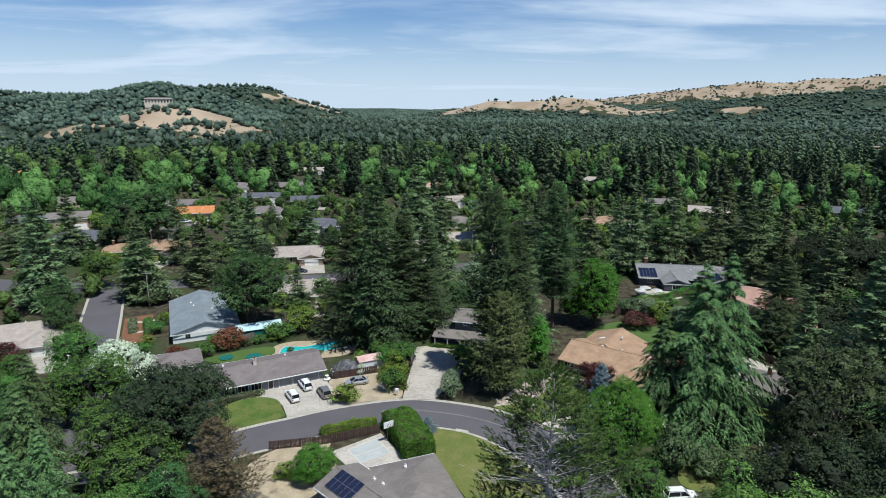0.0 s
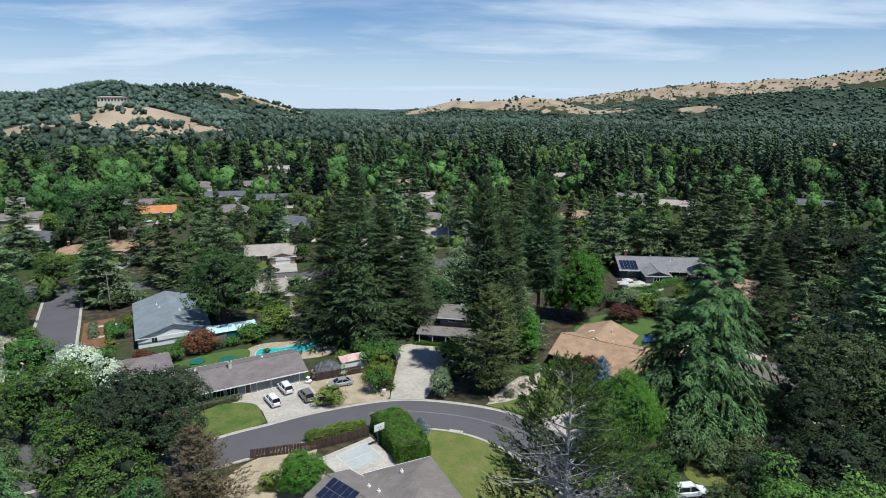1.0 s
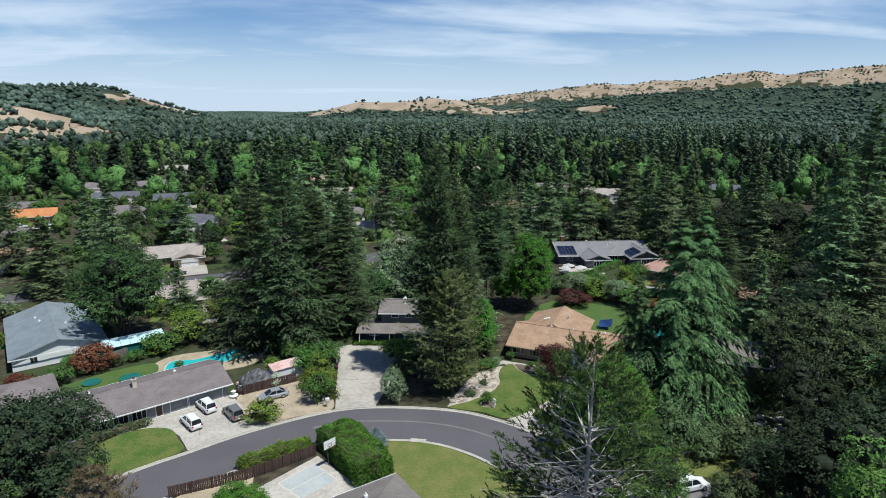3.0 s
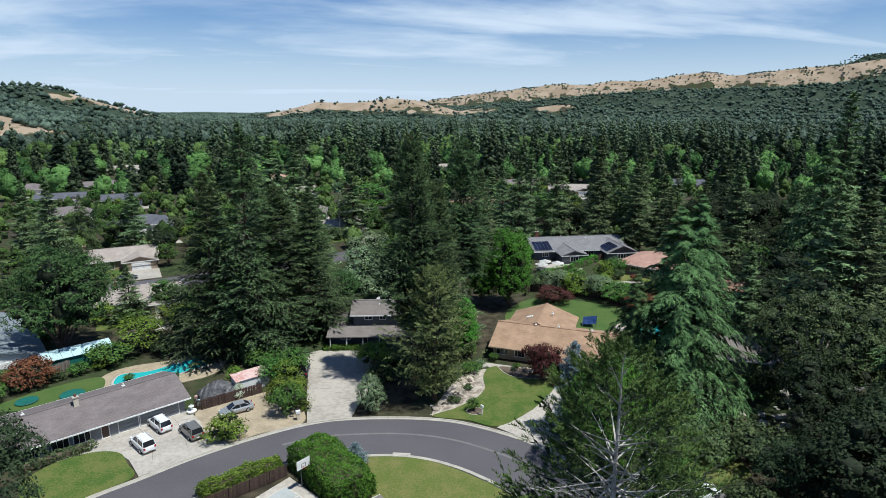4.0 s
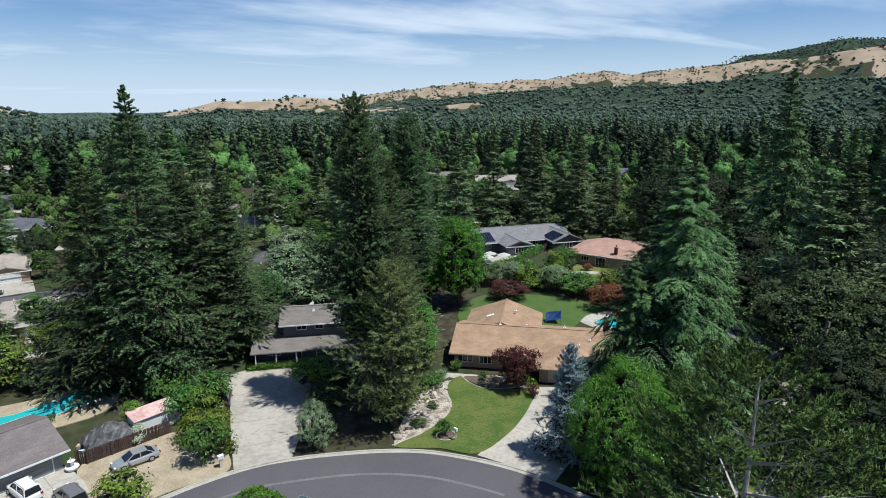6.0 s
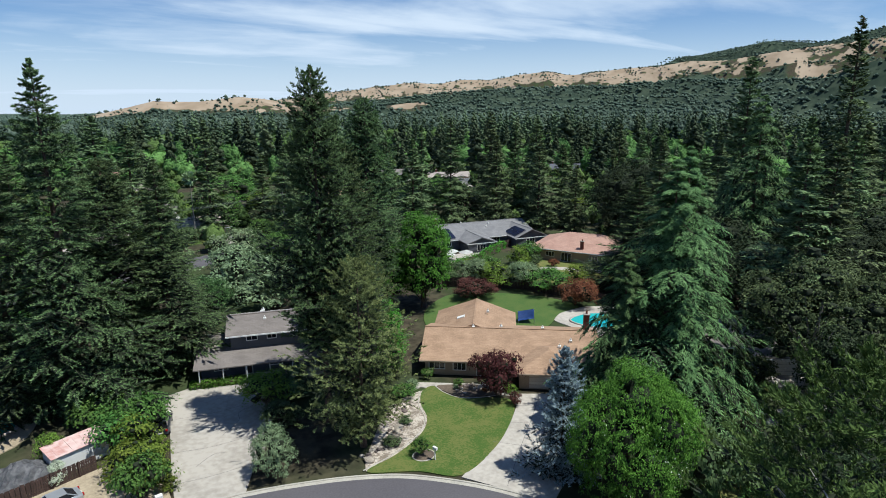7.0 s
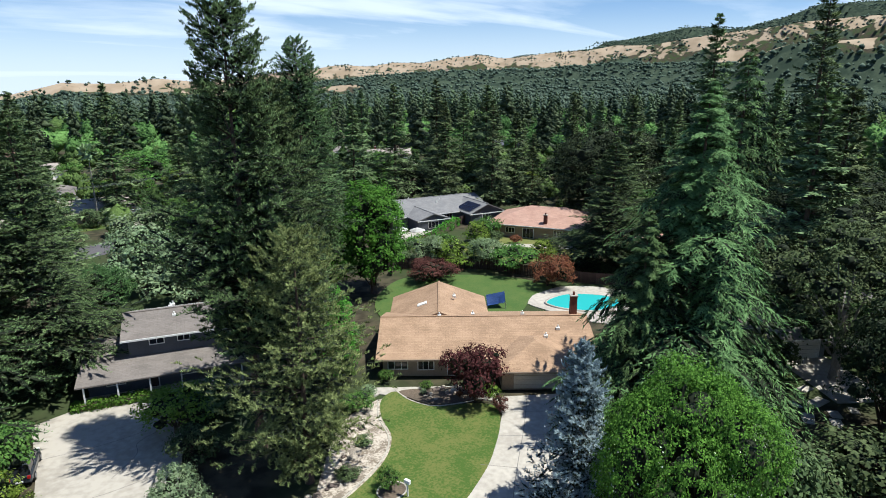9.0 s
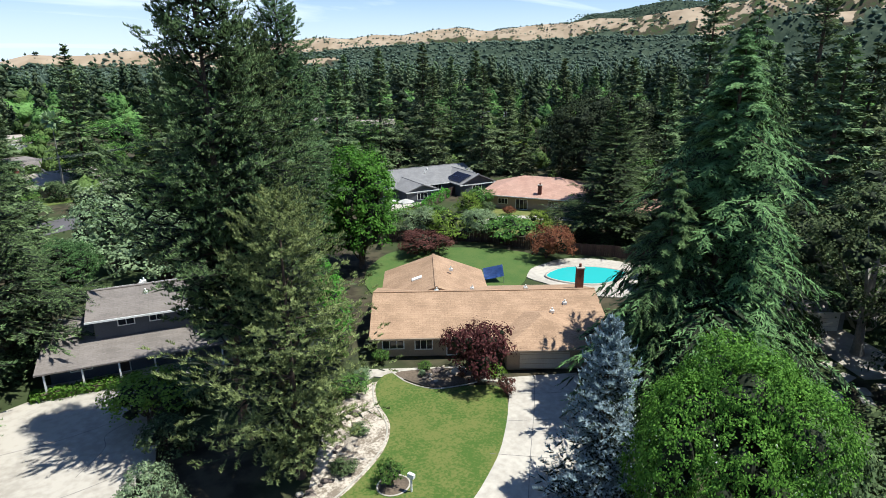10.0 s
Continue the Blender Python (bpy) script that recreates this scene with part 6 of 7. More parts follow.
for px, py, pr_ in ((-46.6, 119.6, 1.5), (-40.8, 120.2, 1.7)):
    tr_ = thing("trampoline", "low round trampoline with a dark teal cover", "trampoline", px, py, 0.12)
    part("cover", tube(bmesh.new(), (0, 0, 0.16), (0, 0, 0.21), pr_, pr_ * 0.96, 20), M["green_sheet"], tr_)
    for k in range(5):
        a = 2 * math.pi * k / 5
        part("leg", tube(bmesh.new(), (pr_ * 0.86 * math.cos(a), pr_ * 0.86 * math.sin(a), 0), (pr_ * 0.86 * math.cos(a), pr_ * 0.86 * math.sin(a), 0.16), 0.04, 0.04, 6), M["metal"], tr_)
pool(-28.5, 125.2, 12, [(-7.5, -2.2), (-6.6, 1.6), (-2.5, 1.0), (1.5, 2.0), (6.5, 2.6), (7.2, -0.4), (2.5, -2.0), (-1.5, -3.2), (-5, -3.8)], "turquoise free-form pool with stone coping")

slab("mulch_bed", [(-72.4, 125), (-80.6, 143), (-75, 146.5), (-66.5, 128.5)], 0.0, 0.10, M["bark_mulch"], "orange bark mulch bed by the side street", "garden bed", rounded=False)
for a, b in (((-74, 133.5), (-69.5, 135.5)), ((-77, 140), (-72.5, 142))):
    sweep("path_garden", [Vector(a), Vector(b)], [(-0.6, 0.106), (0.6, 0.106)], M["concrete"], "pale garden path", "path")

# clipped hedges, fence and court beside the near house
slab("court", [(-17.6, 84.4), (-10.2, 90.0), (-5.4, 82.2), (-9.5, 77.6), (-13.5, 79.5)], 0.0, 0.12, M["concrete"], "pale concrete sports court", "paving", rounded=False)
slab("court_paint", [(-15.0, 85.0), (-10.7, 88.3), (-8.0, 84.2), (-12.3, 81.4)], 0.0, 0.126, M["court_blue"], "faded blue court paint", "paving", rounded=False)
for nm, a, b in (("court_line", (-15.0, 85.0), (-10.7, 88.3)), ("court_line", (-10.7, 88.3), (-8.0, 84.2)), ("court_line", (-15, 85), (-12.3, 81.4)), ("court_line", (-13.6, 83.2), (-9.3, 86.2))):
    sweep(nm, [Vector(a), Vector(b)], [(-0.06, 0.131), (0.06, 0.131)], M["cream"], "faded pale court line", "marking")
slab("lawn_bend", [(-4.2, 92.3), (0, 91.4), (4.4, 90.0), (8, 87.2), (11, 83.6), (13.4, 79.8), (15, 75), (14, 70), (6, 68), (3.8, 72.5), (0.5, 79.5), (-1.2, 83)], 0.0, 0.122, M["lawn_dry"], "wide yellowing corner lawn", "lawn")
slab("garden_bed_near", [(-28, 83.6), (-19, 88.2), (-18, 84.5), (-16, 80), (-18, 72), (-30, 74)], 0.0, 0.08, M["sand_dirt"], "dry sandy garden bed", "garden bed")


def hedge(x, y, rot, w, d, h, leaf, n, label, size=0.3):
    """A clipped hedge: a box of leaf sprays over a solid core in the dark soil colour."""
    g = np.random.default_rng(int(abs(x * 100)) + 5)
    ob = thing("hedge", label, "hedge", x, y, 0.1, rot)
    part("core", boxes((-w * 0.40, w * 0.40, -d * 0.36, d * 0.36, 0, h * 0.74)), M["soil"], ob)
    A = np.array([w * d, w * h, w * h, d * h, d * h])
    s = g.choice(5, n, p=A / A.sum())
    a, b = g.random(n) - 0.5, g.random(n) - 0.5
    P, N = np.zeros((n, 3)), np.zeros((n, 3))
    for k, (px, py, pz, nn) in enumerate(((a * w, b * d, h + 0 * a, (0, 0, 1)), (a * w, -d / 2 + 0 * a, (b + 0.5) * h, (0, -1, 0)), (a * w, d / 2 + 0 * a, (b + 0.5) * h, (0, 1, 0)), (-d * 0 - w / 2 + 0 * a, a * d, (b + 0.5) * h, (-1, 0, 0)), (w / 2 + 0 * a, a * d, (b + 0.5) * h, (1, 0, 0)))):
        i = s == k
        P[i] = np.stack([px, py, pz], -1)[i]
        N[i] = nn
    P[:, 2] *= 1 - 0.16 * (np.abs(2 * P[:, 0] / w) ** 5 + np.abs(2 * P[:, 1] / d) ** 4) * (P[:, 2] / h) ** 2
    P[:, :2] *= (1 - 0.10 * (P[:, 2] / h) ** 3)[:, None]
    lump = (0.10 + 0.06 * h) * np.sin(P[:, 0] * 1.3 + 1) * np.sin(P[:, 1] * 2.3) + 0.1 * np.sin(P[:, 2] * 3 + P[:, 0] * 3.1)
    P += N * (lump[:, None] + g.normal(0, 0.12, (n, 1)) - 0.05)
    N = N + g.normal(0, 0.55, (n, 3))
    V, F = kites(P, np.cross(N, g.normal(0, 1, (n, 3))), N, size * (0.6 + 0.8 * g.random(n)), size * 0.4 * (0.6 + 0.8 * g.random(n)))
    part("foliage", mesh_np("foliage", V, F, LEAF[leaf]), None, ob)
    return ob


hedge(-5.6, 88.3, -66.5, 11.6, 5.2, 3.4, "garden", 17000, "tall clipped green hedge beside the court", 0.20)
hedge(-15.4, 90.3, 21.5, 9.4, 1.8, 1.9, "lime", 6500, "low yellow-green hedge along a wooden fence", 0.20)
hedge(-37.5, 101.6, 26.4, 8.5, 1.2, 1.0, "oak", 1100, "low dark clipped hedge under the house windows", 0.25)
hedge(1.2, 126.0, -14.2, 8.4, 1.2, 0.75, "garden", 1900, "low clipped green hedge before the porch", 0.25)
hedge(-75.3, 136.6, 117, 8, 1.6, 1.5, "olive", 1300, "grey-green hedge row in a mulch bed", 0.3)
hedge(-71.2, 136.0, 117, 9, 1.8, 1.8, "broad", 1500, "green hedge row in a mulch bed", 0.3)
plant("blue_spruce", -2.4, 90.6, 3.0, 1.2)
hedge(58.0, 158.9, 22, 10.5, 0.9, 2.2, "bright", 1500, "bright green climber over a board fence", 0.3)
hedge(69.6, 165.0, 32, 15.0, 0.9, 2.2, "bright", 2100, "bright green climber over a board fence", 0.3)


def fence(pts, h, mat, label, board=0.2, group="fences"):
    """A board fence on posts with rails; each board is a part."""
    ob = thing("fence", label, "fence", pts[0][0], pts[0][1], 0, 0, group)
    o = Vector(pts[0])
    mesh = None
    for a, b in zip(pts, pts[1:]):
        a, b = Vector(a) - o, Vector(b) - o
        ln, ang = (b - a).length, math.degrees(math.atan2((b - a).y, (b - a).x))
        m = pose(a.x, a.y, 0, 0, 0, ang)
        n = max(int(ln / board), 1)
        for i in range(n):
            if mesh is None:
                bm = boxes((0.01, board - 0.012, -0.012, 0.012, 0.08, h))
                mesh = bpy.data.meshes.new("board")
                bm.to_mesh(mesh)
                bm.free()
                mesh.materials.append(M[mat])
            ob2 = part("board", mesh, None, ob)
            ob2.matrix_basis = m @ pose(i * ln / n, 0.005 * math.sin(i * 2.1), 0.02 * math.sin(i * 1.7), 0, 0.6 * math.sin(i * 3.3), 0)
        part("rail", boxes((0, ln, 0.02, 0.07, 0.3, 0.39), (0, ln, 0.02, 0.07, h - 0.35, h - 0.26), m=m), M[mat], ob)
        for i in range(int(ln / 2.4) + 1):
            x = min(i * 2.4, ln - 0.1)
            part("post", boxes((x, x + 0.11, -0.13, -0.02, 0, h + 0.08), m=m), M[mat], ob)
    return ob


fence([(-27.5, 84.9), (-19.0, 86.6), (-10.4, 90.4)], 1.6, "fence", "dark brown wooden board fence by the court")
fence([(-22.6, 110.4), (-21.6, 109.9), (-13.3, 113.0)], 1.7, "fence", "dark reddish-brown board fence round a yard")
fence([(43, 150), (52, 146), (60, 138), (63.8, 127.6), (69.4, 120.8), (73, 112)], 1.9, "fence", "reddish-brown board fence round a back garden", 0.3)
fence([(44.3, 145.6), (53.8, 157), (62.7, 160.6), (77, 169.4), (90, 174.6)], 1.9, "fence", "dark board fence overgrown with climbing vines", 0.3)
fence([(-46, 128.3), (-39, 135.5), (-34, 150)], 1.8, "fence_old", "weathered wooden garden fence", 0.3)

# basketball hoop by the court
bh = thing("basketball_hoop", "white basketball backboard on a dark pole", "basketball hoop", -8.6, 87.2, 0.12, 35)
part("pole", tube(bmesh.new(), (0, 0.5, 0), (0, 0.5, 3.0), 0.07, 0.06), M["paint_dark"], bh)
part("arm", boxes((-0.05, 0.05, 0.05, 0.55, 2.85, 2.95)), M["paint_dark"], bh)
part("backboard", boxes((-0.9, 0.9, 0, 0.05, 2.7, 3.8)), M["white"], bh)
part("target", boxes((-0.3, 0.3, -0.012, -0.002, 2.85, 2.9), (-0.3, 0.3, -0.012, -0.002, 3.25, 3.3), (-0.3, -0.25, -0.012, -0.002, 2.9, 3.25), (0.25, 0.3, -0.012, -0.002, 2.9, 3.25)), M["paint_dark"], bh)
rim = bmesh.new()
for i in range(14):
    a, b = 2 * math.pi * i / 14, 2 * math.pi * (i + 1) / 14
    tube(rim, (0.23 * math.cos(a), -0.27 + 0.23 * math.sin(a), 2.9), (0.23 * math.cos(b), -0.27 + 0.23 * math.sin(b), 2.9), 0.012, 0.012, 5)
part("rim", rim, M["lamp_red"], bh)

# tan house garden
slab("lawn_tan", [(9.6, 99.0), (13.2, 100.2), (17.2, 102.3), (19.6, 105), (20.6, 108.5), (22.2, 111.2), (24.2, 111.9), (24.6, 109.4), (26, 106.9), (28.6, 105.6), (30.4, 104.0), (29.6, 101.8), (26.5, 98.8), (22.6, 96.0), (17.4, 93.9), (14, 96.6)], 0.0, 0.125, M["lawn"], "curving green front lawn", "lawn")
slab("driveway_tan", [(17.2, 93.6), (22.6, 96.6), (27.4, 99.6), (30.2, 102.2), (31.6, 105.0), (38.0, 101.2), (34.5, 97.5), (28.5, 92), (24.5, 87.5), (22.4, 86.2)], 0.0, 0.118, M["concrete"], "pale concrete driveway to a garage", "driveway", rounded=False)
slab("path_tan", [(20.6, 111.8), (23.0, 113.8), (31.5, 108), (32.2, 105.3), (31, 104.6), (29.4, 106.6), (25, 109.8), (22.6, 112.4)], 0.0, 0.116, M["concrete"], "pale stone front path", "path", rounded=False)
slab("flower_bed", [(24.5, 111.6), (25.2, 108.4), (26.6, 107.0), (28.6, 106.2), (31, 105.8), (30, 108.6), (27, 110.6)], 0.0, 0.132, M["soil"], "dark earth flower bed edged in pale stone", "garden bed")
slab("stone_strip", [(9.6, 99.2), (13.8, 100.2), (17.8, 102), (20.2, 104.8), (21.0, 108.4), (22.4, 111.4), (17.5, 110), (13.5, 105.5)], 0.0, 0.11, M["gravel"], "pale gravel strip with rocks under a pine", "garden bed")
EDGE = [(0.0, 0.1), (0.02, 0.155), (0.13, 0.155), (0.15, 0.1)]
sweep("edging_bed", curve([(24.3, 112.0), (24.4, 109.6), (25.6, 107.2), (28.4, 105.9), (29.8, 105.6)]), EDGE, M["concrete"], "pale concrete lawn edging", "edging")
sweep("edging_gravel", curve([(9.4, 99.3), (13.2, 100.4), (17.2, 102.5), (19.4, 105.0), (20.4, 108.5), (22.0, 111.4)]), EDGE, M["kerb"], "stone lawn edging", "edging")
ringp = [Vector((15.8 + 1.25 * math.cos(a), 98.7 + 1.1 * math.sin(a))) for a in np.linspace(0, 2 * math.pi, 25)]
sweep("edging_ring", ringp, EDGE, M["kerb"], "ring of stone edging round a shrub", "edging")
slab("ring_bed", [(p.x, p.y) for p in ringp[:-1:3]], 0.0, 0.14, M["soil"], "bare earth round a shrub", "garden bed")


def rock(x, y, z, s, seed):
    g = np.random.default_rng(seed)
    bm = bmesh.new()
    bmesh.ops.create_icosphere(bm, subdivisions=1, radius=1)
    for v in bm.verts:
        v.co = Vector((v.co.x * s, v.co.y * s * 0.8, v.co.z * s * 0.6)) * (0.75 + 0.5 * g.random())
    dark = seed % 2 and s > 0.2
    o = solid("rock", bm, M["stone_dark" if dark else "pebble"], "dark brown weathered garden rock" if dark else "rounded pale garden rock", "rock", "garden rocks")
    o.matrix_basis = pose(x, y, z, 0, 0, seed * 40)


rg = np.random.default_rng(4)
for i in range(46):
    t = rg.random()
    c = Vector((11, 99.8)).lerp(Vector((19.6, 108.6)), t)
    rock(c.x - 1.4 * rg.random() + 0.8 * math.sin(t * 3), c.y + 0.4 + 1.5 * rg.random() - 1.1 * math.sin(t * 3), 0.13, 0.18 + 0.55 * rg.random() ** 2, i)
for i in range(24):
    rock(25.4 + 4.6 * rg.random(), 107.9 + 2.2 * rg.random() - 0.35 * i / 14, 0.15, 0.2 + 0.3 * rg.random(), 60 + i)

pt = thing("post_mailbox", "slim white post with a pale letterbox", "mailbox", 16.4, 97.4, 0.12, 20)
part("post", boxes((-0.05, 0.05, -0.05, 0.05, 0, 1.5)), M["white"], pt)
part("box", boxes((-0.12, 0.12, -0.25, 0.25, 1.15, 1.45)), M["white"], pt)
mb = thing("mailbox", "white letterbox on a thick pale post", "mailbox", -8.5, 103.2, 0.1, 10)
part("post", boxes((-0.16, 0.16, -0.16, 0.16, 0, 1.0)), M["cream"], mb)
part("box", boxes((-0.3, 0.3, -0.22, 0.22, 1.0, 1.4)), M["white"], mb)

# back garden of the tan house: lawn, pool, blue sail
slab("lawn_back", [(34, 127.5), (34.2, 133), (38.0, 138.8), (45, 143.2), (52, 140.5), (59, 134), (61.5, 126), (56, 124.6), (50.5, 121), (46, 121), (42, 126)], 0.0, 0.12, M["turf"], "green back lawn behind the tan house", "lawn")
slab("deck_back", [(53.6, 118), (53.4, 123.8), (58, 125.0), (63.4, 124.6), (68, 119.8), (69.5, 112), (63, 108), (56, 111)], 0.0, 0.115, M["concrete"], "pale concrete round the back pool", "paving")
pool(59.2, 118.4, 0, [(-4, 2.4), (-1.5, 3.4), (1.5, 3.0), (4.5, 0.3), (5.5, -3), (3, -4.2), (-1.0, -3.6), (-3.6, -0.5)], "turquoise pool behind the tan house")
slab("lawn_peach", [(62, 147), (70, 156), (80, 152), (86, 140), (78, 134), (68, 138)], 0.0, 0.08, M["lawn_dry"], "mottled back lawn of the peach-roofed house", "lawn")
slab("path_peach", [(66, 147.5), (73, 149.6), (79, 144.8), (84, 138.6), (82.4, 137.6), (77, 143.2), (72.4, 147.4), (66.6, 145.8)], 0.0, 0.10, M["concrete"], "pale winding garden path", "path")
bs = thing("shade_sail", "tilted dark blue canvas sail on poles", "shade sail", 48.6, 124.4, -0.35, -35)
sail = bmesh.new()
grid = [[sail.verts.new((-1.3 + 2.6 * i / 6, -0.9 + 1.8 * j / 6, 0.9 + 1.0 * j / 6 + 0.5 * i / 6 - 0.35 * math.sin(math.pi * i / 6) * math.sin(math.pi * j / 6))) for j in range(7)] for i in range(7)]
for i in range(6):
    for j in range(6):
        sail.faces.new((grid[i][j], grid[i + 1][j], grid[i + 1][j + 1], grid[i][j + 1]))
bmesh.ops.solidify(sail, geom=sail.faces, thickness=0.03)
part("canvas", sail, M["blue_sail"], bs)
for x, y, zt in ((-1.3, -0.9, 0.9), (1.3, -0.9, 1.4), (-1.3, 0.9, 1.9), (1.3, 0.9, 2.4)):
    part("pole", tube(bmesh.new(), (x, y, 0), (x, y, zt), 0.05, 0.05), M["metal"], bs)


def umbrella(x, y):
    ob = thing("garden_umbrella", "open white garden umbrella", "umbrella", x, y, 0, 0, "garden umbrellas")
    part("pole", tube(bmesh.new(), (0, 0, 0), (0, 0, 2.6), 0.03, 0.03), M["metal"], ob)
    bm = bmesh.new()
    tip = bm.verts.new((0, 0, 2.8))
    r = [bm.verts.new((1.7 * math.cos(i * math.pi / 4), 1.7 * math.sin(i * math.pi / 4), 2.2)) for i in range(8)]
    for i in range(8):
        bm.faces.new((tip, r[i], r[(i + 1) % 8]))
    bmesh.ops.solidify(bm, geom=bm.faces, thickness=0.02)
    part("canopy", bm, M["white"], ob)


umbrella(61, 162.9), umbrella(58.6, 165.4), umbrella(56.4, 163)

slab("lawn_side", [(35.0, 76.8), (36.4, 81), (39, 83), (43, 79.6), (42, 75.2), (38, 74.6)], 0.0, 0.10, M["lawn_dry"], "patch of yellowing lawn by a parked car", "lawn")
# drive greyed below plain concrete: tree shade put into its colour
slab("driveway_white_car", [(28.7, 71), (28.6, 74.6), (36.6, 75), (36.6, 72.0)], 0.0, 0.05, M["asphalt_worn"], "grey concrete drive under trees, darkened for their shade", "driveway", rounded=False)
# side yard under the oaks: grey drive, and slabs made up for unclear white objects
slab("driveway_side", [(70, 92.5), (73, 88), (84, 90), (97, 93), (99, 99), (88, 100), (78, 98.5)], 0.0, 0.09, M["asphalt_worn"], "worn grey driveway under oaks", "driveway", rounded=False)
for i, (x, y, w, d) in enumerate(((52.6, 84.6, 2.0, 1.1), (54.4, 86.6, 1.5, 0.9), (56.6, 85.4, 2.2, 1.2), (53.8, 82.6, 1.6, 1.0), (55.4, 83.4, 1.4, 1.0), (58.4, 87.4, 1.6, 1.0), (52.2, 87.6, 1.3, 0.9), (57.6, 82.6, 1.2, 0.8))):
    bm = boxes((-w / 2, w / 2, -d / 2, d / 2, 0, 0.09))
    bmesh.ops.bevel(bm, geom=bm.edges, offset=0.025, segments=1, affect="EDGES")
    solid("paving_slab", bm, M["concrete"], "pale slab made up for an unclear white object", "paving slab", "yard slabs").matrix_basis = pose(x, y, 0.0, 0, 0, 25 + 31 * math.sin(i * 2.2))

# joints and cracks in the driveways, a drain inlet and tyre-worn patches
CRACKS = [((-6.6, 112.2), (-2.0, 111.4), (3.6, 111.9)), ((-6.2, 119.6), (-1, 118.9), (4.9, 119.4)), ((-6.9, 106.4), (-3.4, 106.0), (0.6, 106.2)), 
          ((-1.4, 113.2), (0.8, 115.6), (1.2, 117.4), (3.0, 118.4)), ((-4.8, 108.4), (-3.0, 109.8), (-1.8, 109.6)),
          ((23.4, 97.2), (28.4, 92.2)), ((27.2, 99.6), (32.6, 95.9)), ((30.2, 102.4), (35.6, 98.8)), ((20.2, 90.2), (25.4, 95), (30.4, 99.4), (34.4, 103.2)),
          ((-30.4, 101.4), (-20.6, 103.4)), ((-32.6, 104.6), (-22.2, 108.0)), ((-26.2, 98.2), (-27.2, 103.0), (-29.8, 107.6)), ((-22.4, 99.8), (-23.6, 104.6), (-25.6, 109.4))]
for line in CRACKS:
    sweep("driveway_joint", curve(list(line)) if len(line) > 2 else [Vector(q) for q in line], [(-0.022, 0.1255), (0.022, 0.1255)], M["asphalt_worn"], "dark joint between concrete slabs", "joint")
dr = thing("storm_drain", "concrete storm drain inlet with a dark slot in the kerb", "drain", 3.4, 90.9, 0, -20)
part("apron", boxes((-1.1, 1.1, -0.5, 0.35, 0.03, 0.145)), M["concrete"], dr)
part("slot", boxes((-0.8, 0.8, 0.34, 0.36, 0.045, 0.12)), M["tyre"], dr)

# fenced yard with sheds beside the ranch house
sd = thing("shed", "long white shed with a patchy pink tin roof", "shed", -15.0, 115.6, 0, 24)
part("wall", boxes((-2.6, 2.6, -1.1, 1.1, 0, 2.0)), M["white"], sd)
for i in range(8):
    part("roof_sheet", boxes((-2.75 + i * 0.69, -2.07 + i * 0.69, -1.3, 1.3, 0, 0.05), m=pose(0, 0, 2.25, 9, 0, 0) @ pose(0, 0, 0.012 * (i % 2))), M["tin_pink"], sd)
tp = thing("tarp_heap", "grey tarpaulin thrown over stacked yard goods", "tarpaulin", -19.6, 113.0, 0, 20)
tb = bmesh.new()
n = 14
tg = [[tb.verts.new((-2.6 + 5.2 * i / n, -2.0 + 4.0 * j / n, 0.15 + 3.0 * max(0, 1 - max(abs(i / n - 0.5), abs(j / n - 0.45)) * 1.7) ** 0.6 + 0.16 * math.sin(i * 1.9) * math.sin(j * 2.3) + 0.1 * math.sin(i * 4.1 + j))) for j in range(n + 1)] for i in range(n + 1)]
for i in range(n):
    for j in range(n):
        tb.faces.new((tg[i][j], tg[i + 1][j], tg[i + 1][j + 1], tg[i][j + 1]))
bmesh.ops.solidify(tb, geom=tb.faces, thickness=0.05)
part("sheet", tb, M["tarp"], tp)
for i, (x, y, s, mt) in enumerate(((-22.2, 111.6, 0.7, "pale_sheet"), (-21.6, 112.6, 0.8, "white"), (-22.6, 113.4, 0.6, "tin_pink"), (-17.2, 112.9, 0.7, "tarp"), (-21.0, 111.0, 0.5, "blue_sail"))):
    bm = boxes((-s / 2, s / 2, -s / 2, s / 2, 0, s * 1.2))
    bmesh.ops.bevel(bm, geom=bm.edges, offset=0.08, segments=2, affect="EDGES")
    solid("crate", bm, M[mt], "faded storage crate in the yard", "crate", "yard crates").matrix_basis = pose(x, y, 0.05, 0, 0, 33 * i)
plant("lime_tree", -17.3, 116.8, 3.4, 0.8), plant("blossom_tree", -16.8, 112.6, 2.0, 0.9)
ft = thing("fountain", "small white tiered garden fountain", "fountain", -22.9, 109.4, 0.1)
fb = bmesh.new()
for a, b, ra, rb in ((0, 0.35, 0.5, 0.7), (0.35, 0.42, 0.7, 0.66), (0.35, 0.95, 0.14, 0.12), (0.95, 1.05, 0.2, 0.4), (1.05, 1.4, 0.08, 0.05)):
    tube(fb, (0, 0, a), (0, 0, b), ra, rb, 14)
part("basin", fb, M["white"], ft)

# green canopy shelter with a pale roof
gs = thing("shelter", "long green-walled shelter with a pale blue sheet roof", "shelter", -43.2, 132.6, 0, 25)
part("wall", boxes((-5.2, 5.2, -1.6, -1.5, 0, 2.2), (-5.2, -5.1, -1.5, 1.6, 0, 2.2), (5.1, 5.2, -1.5, 1.6, 0, 2.2), (-5.2, 5.2, 1.6, 1.7, 0, 2.6)), M["green_sheet"], gs)
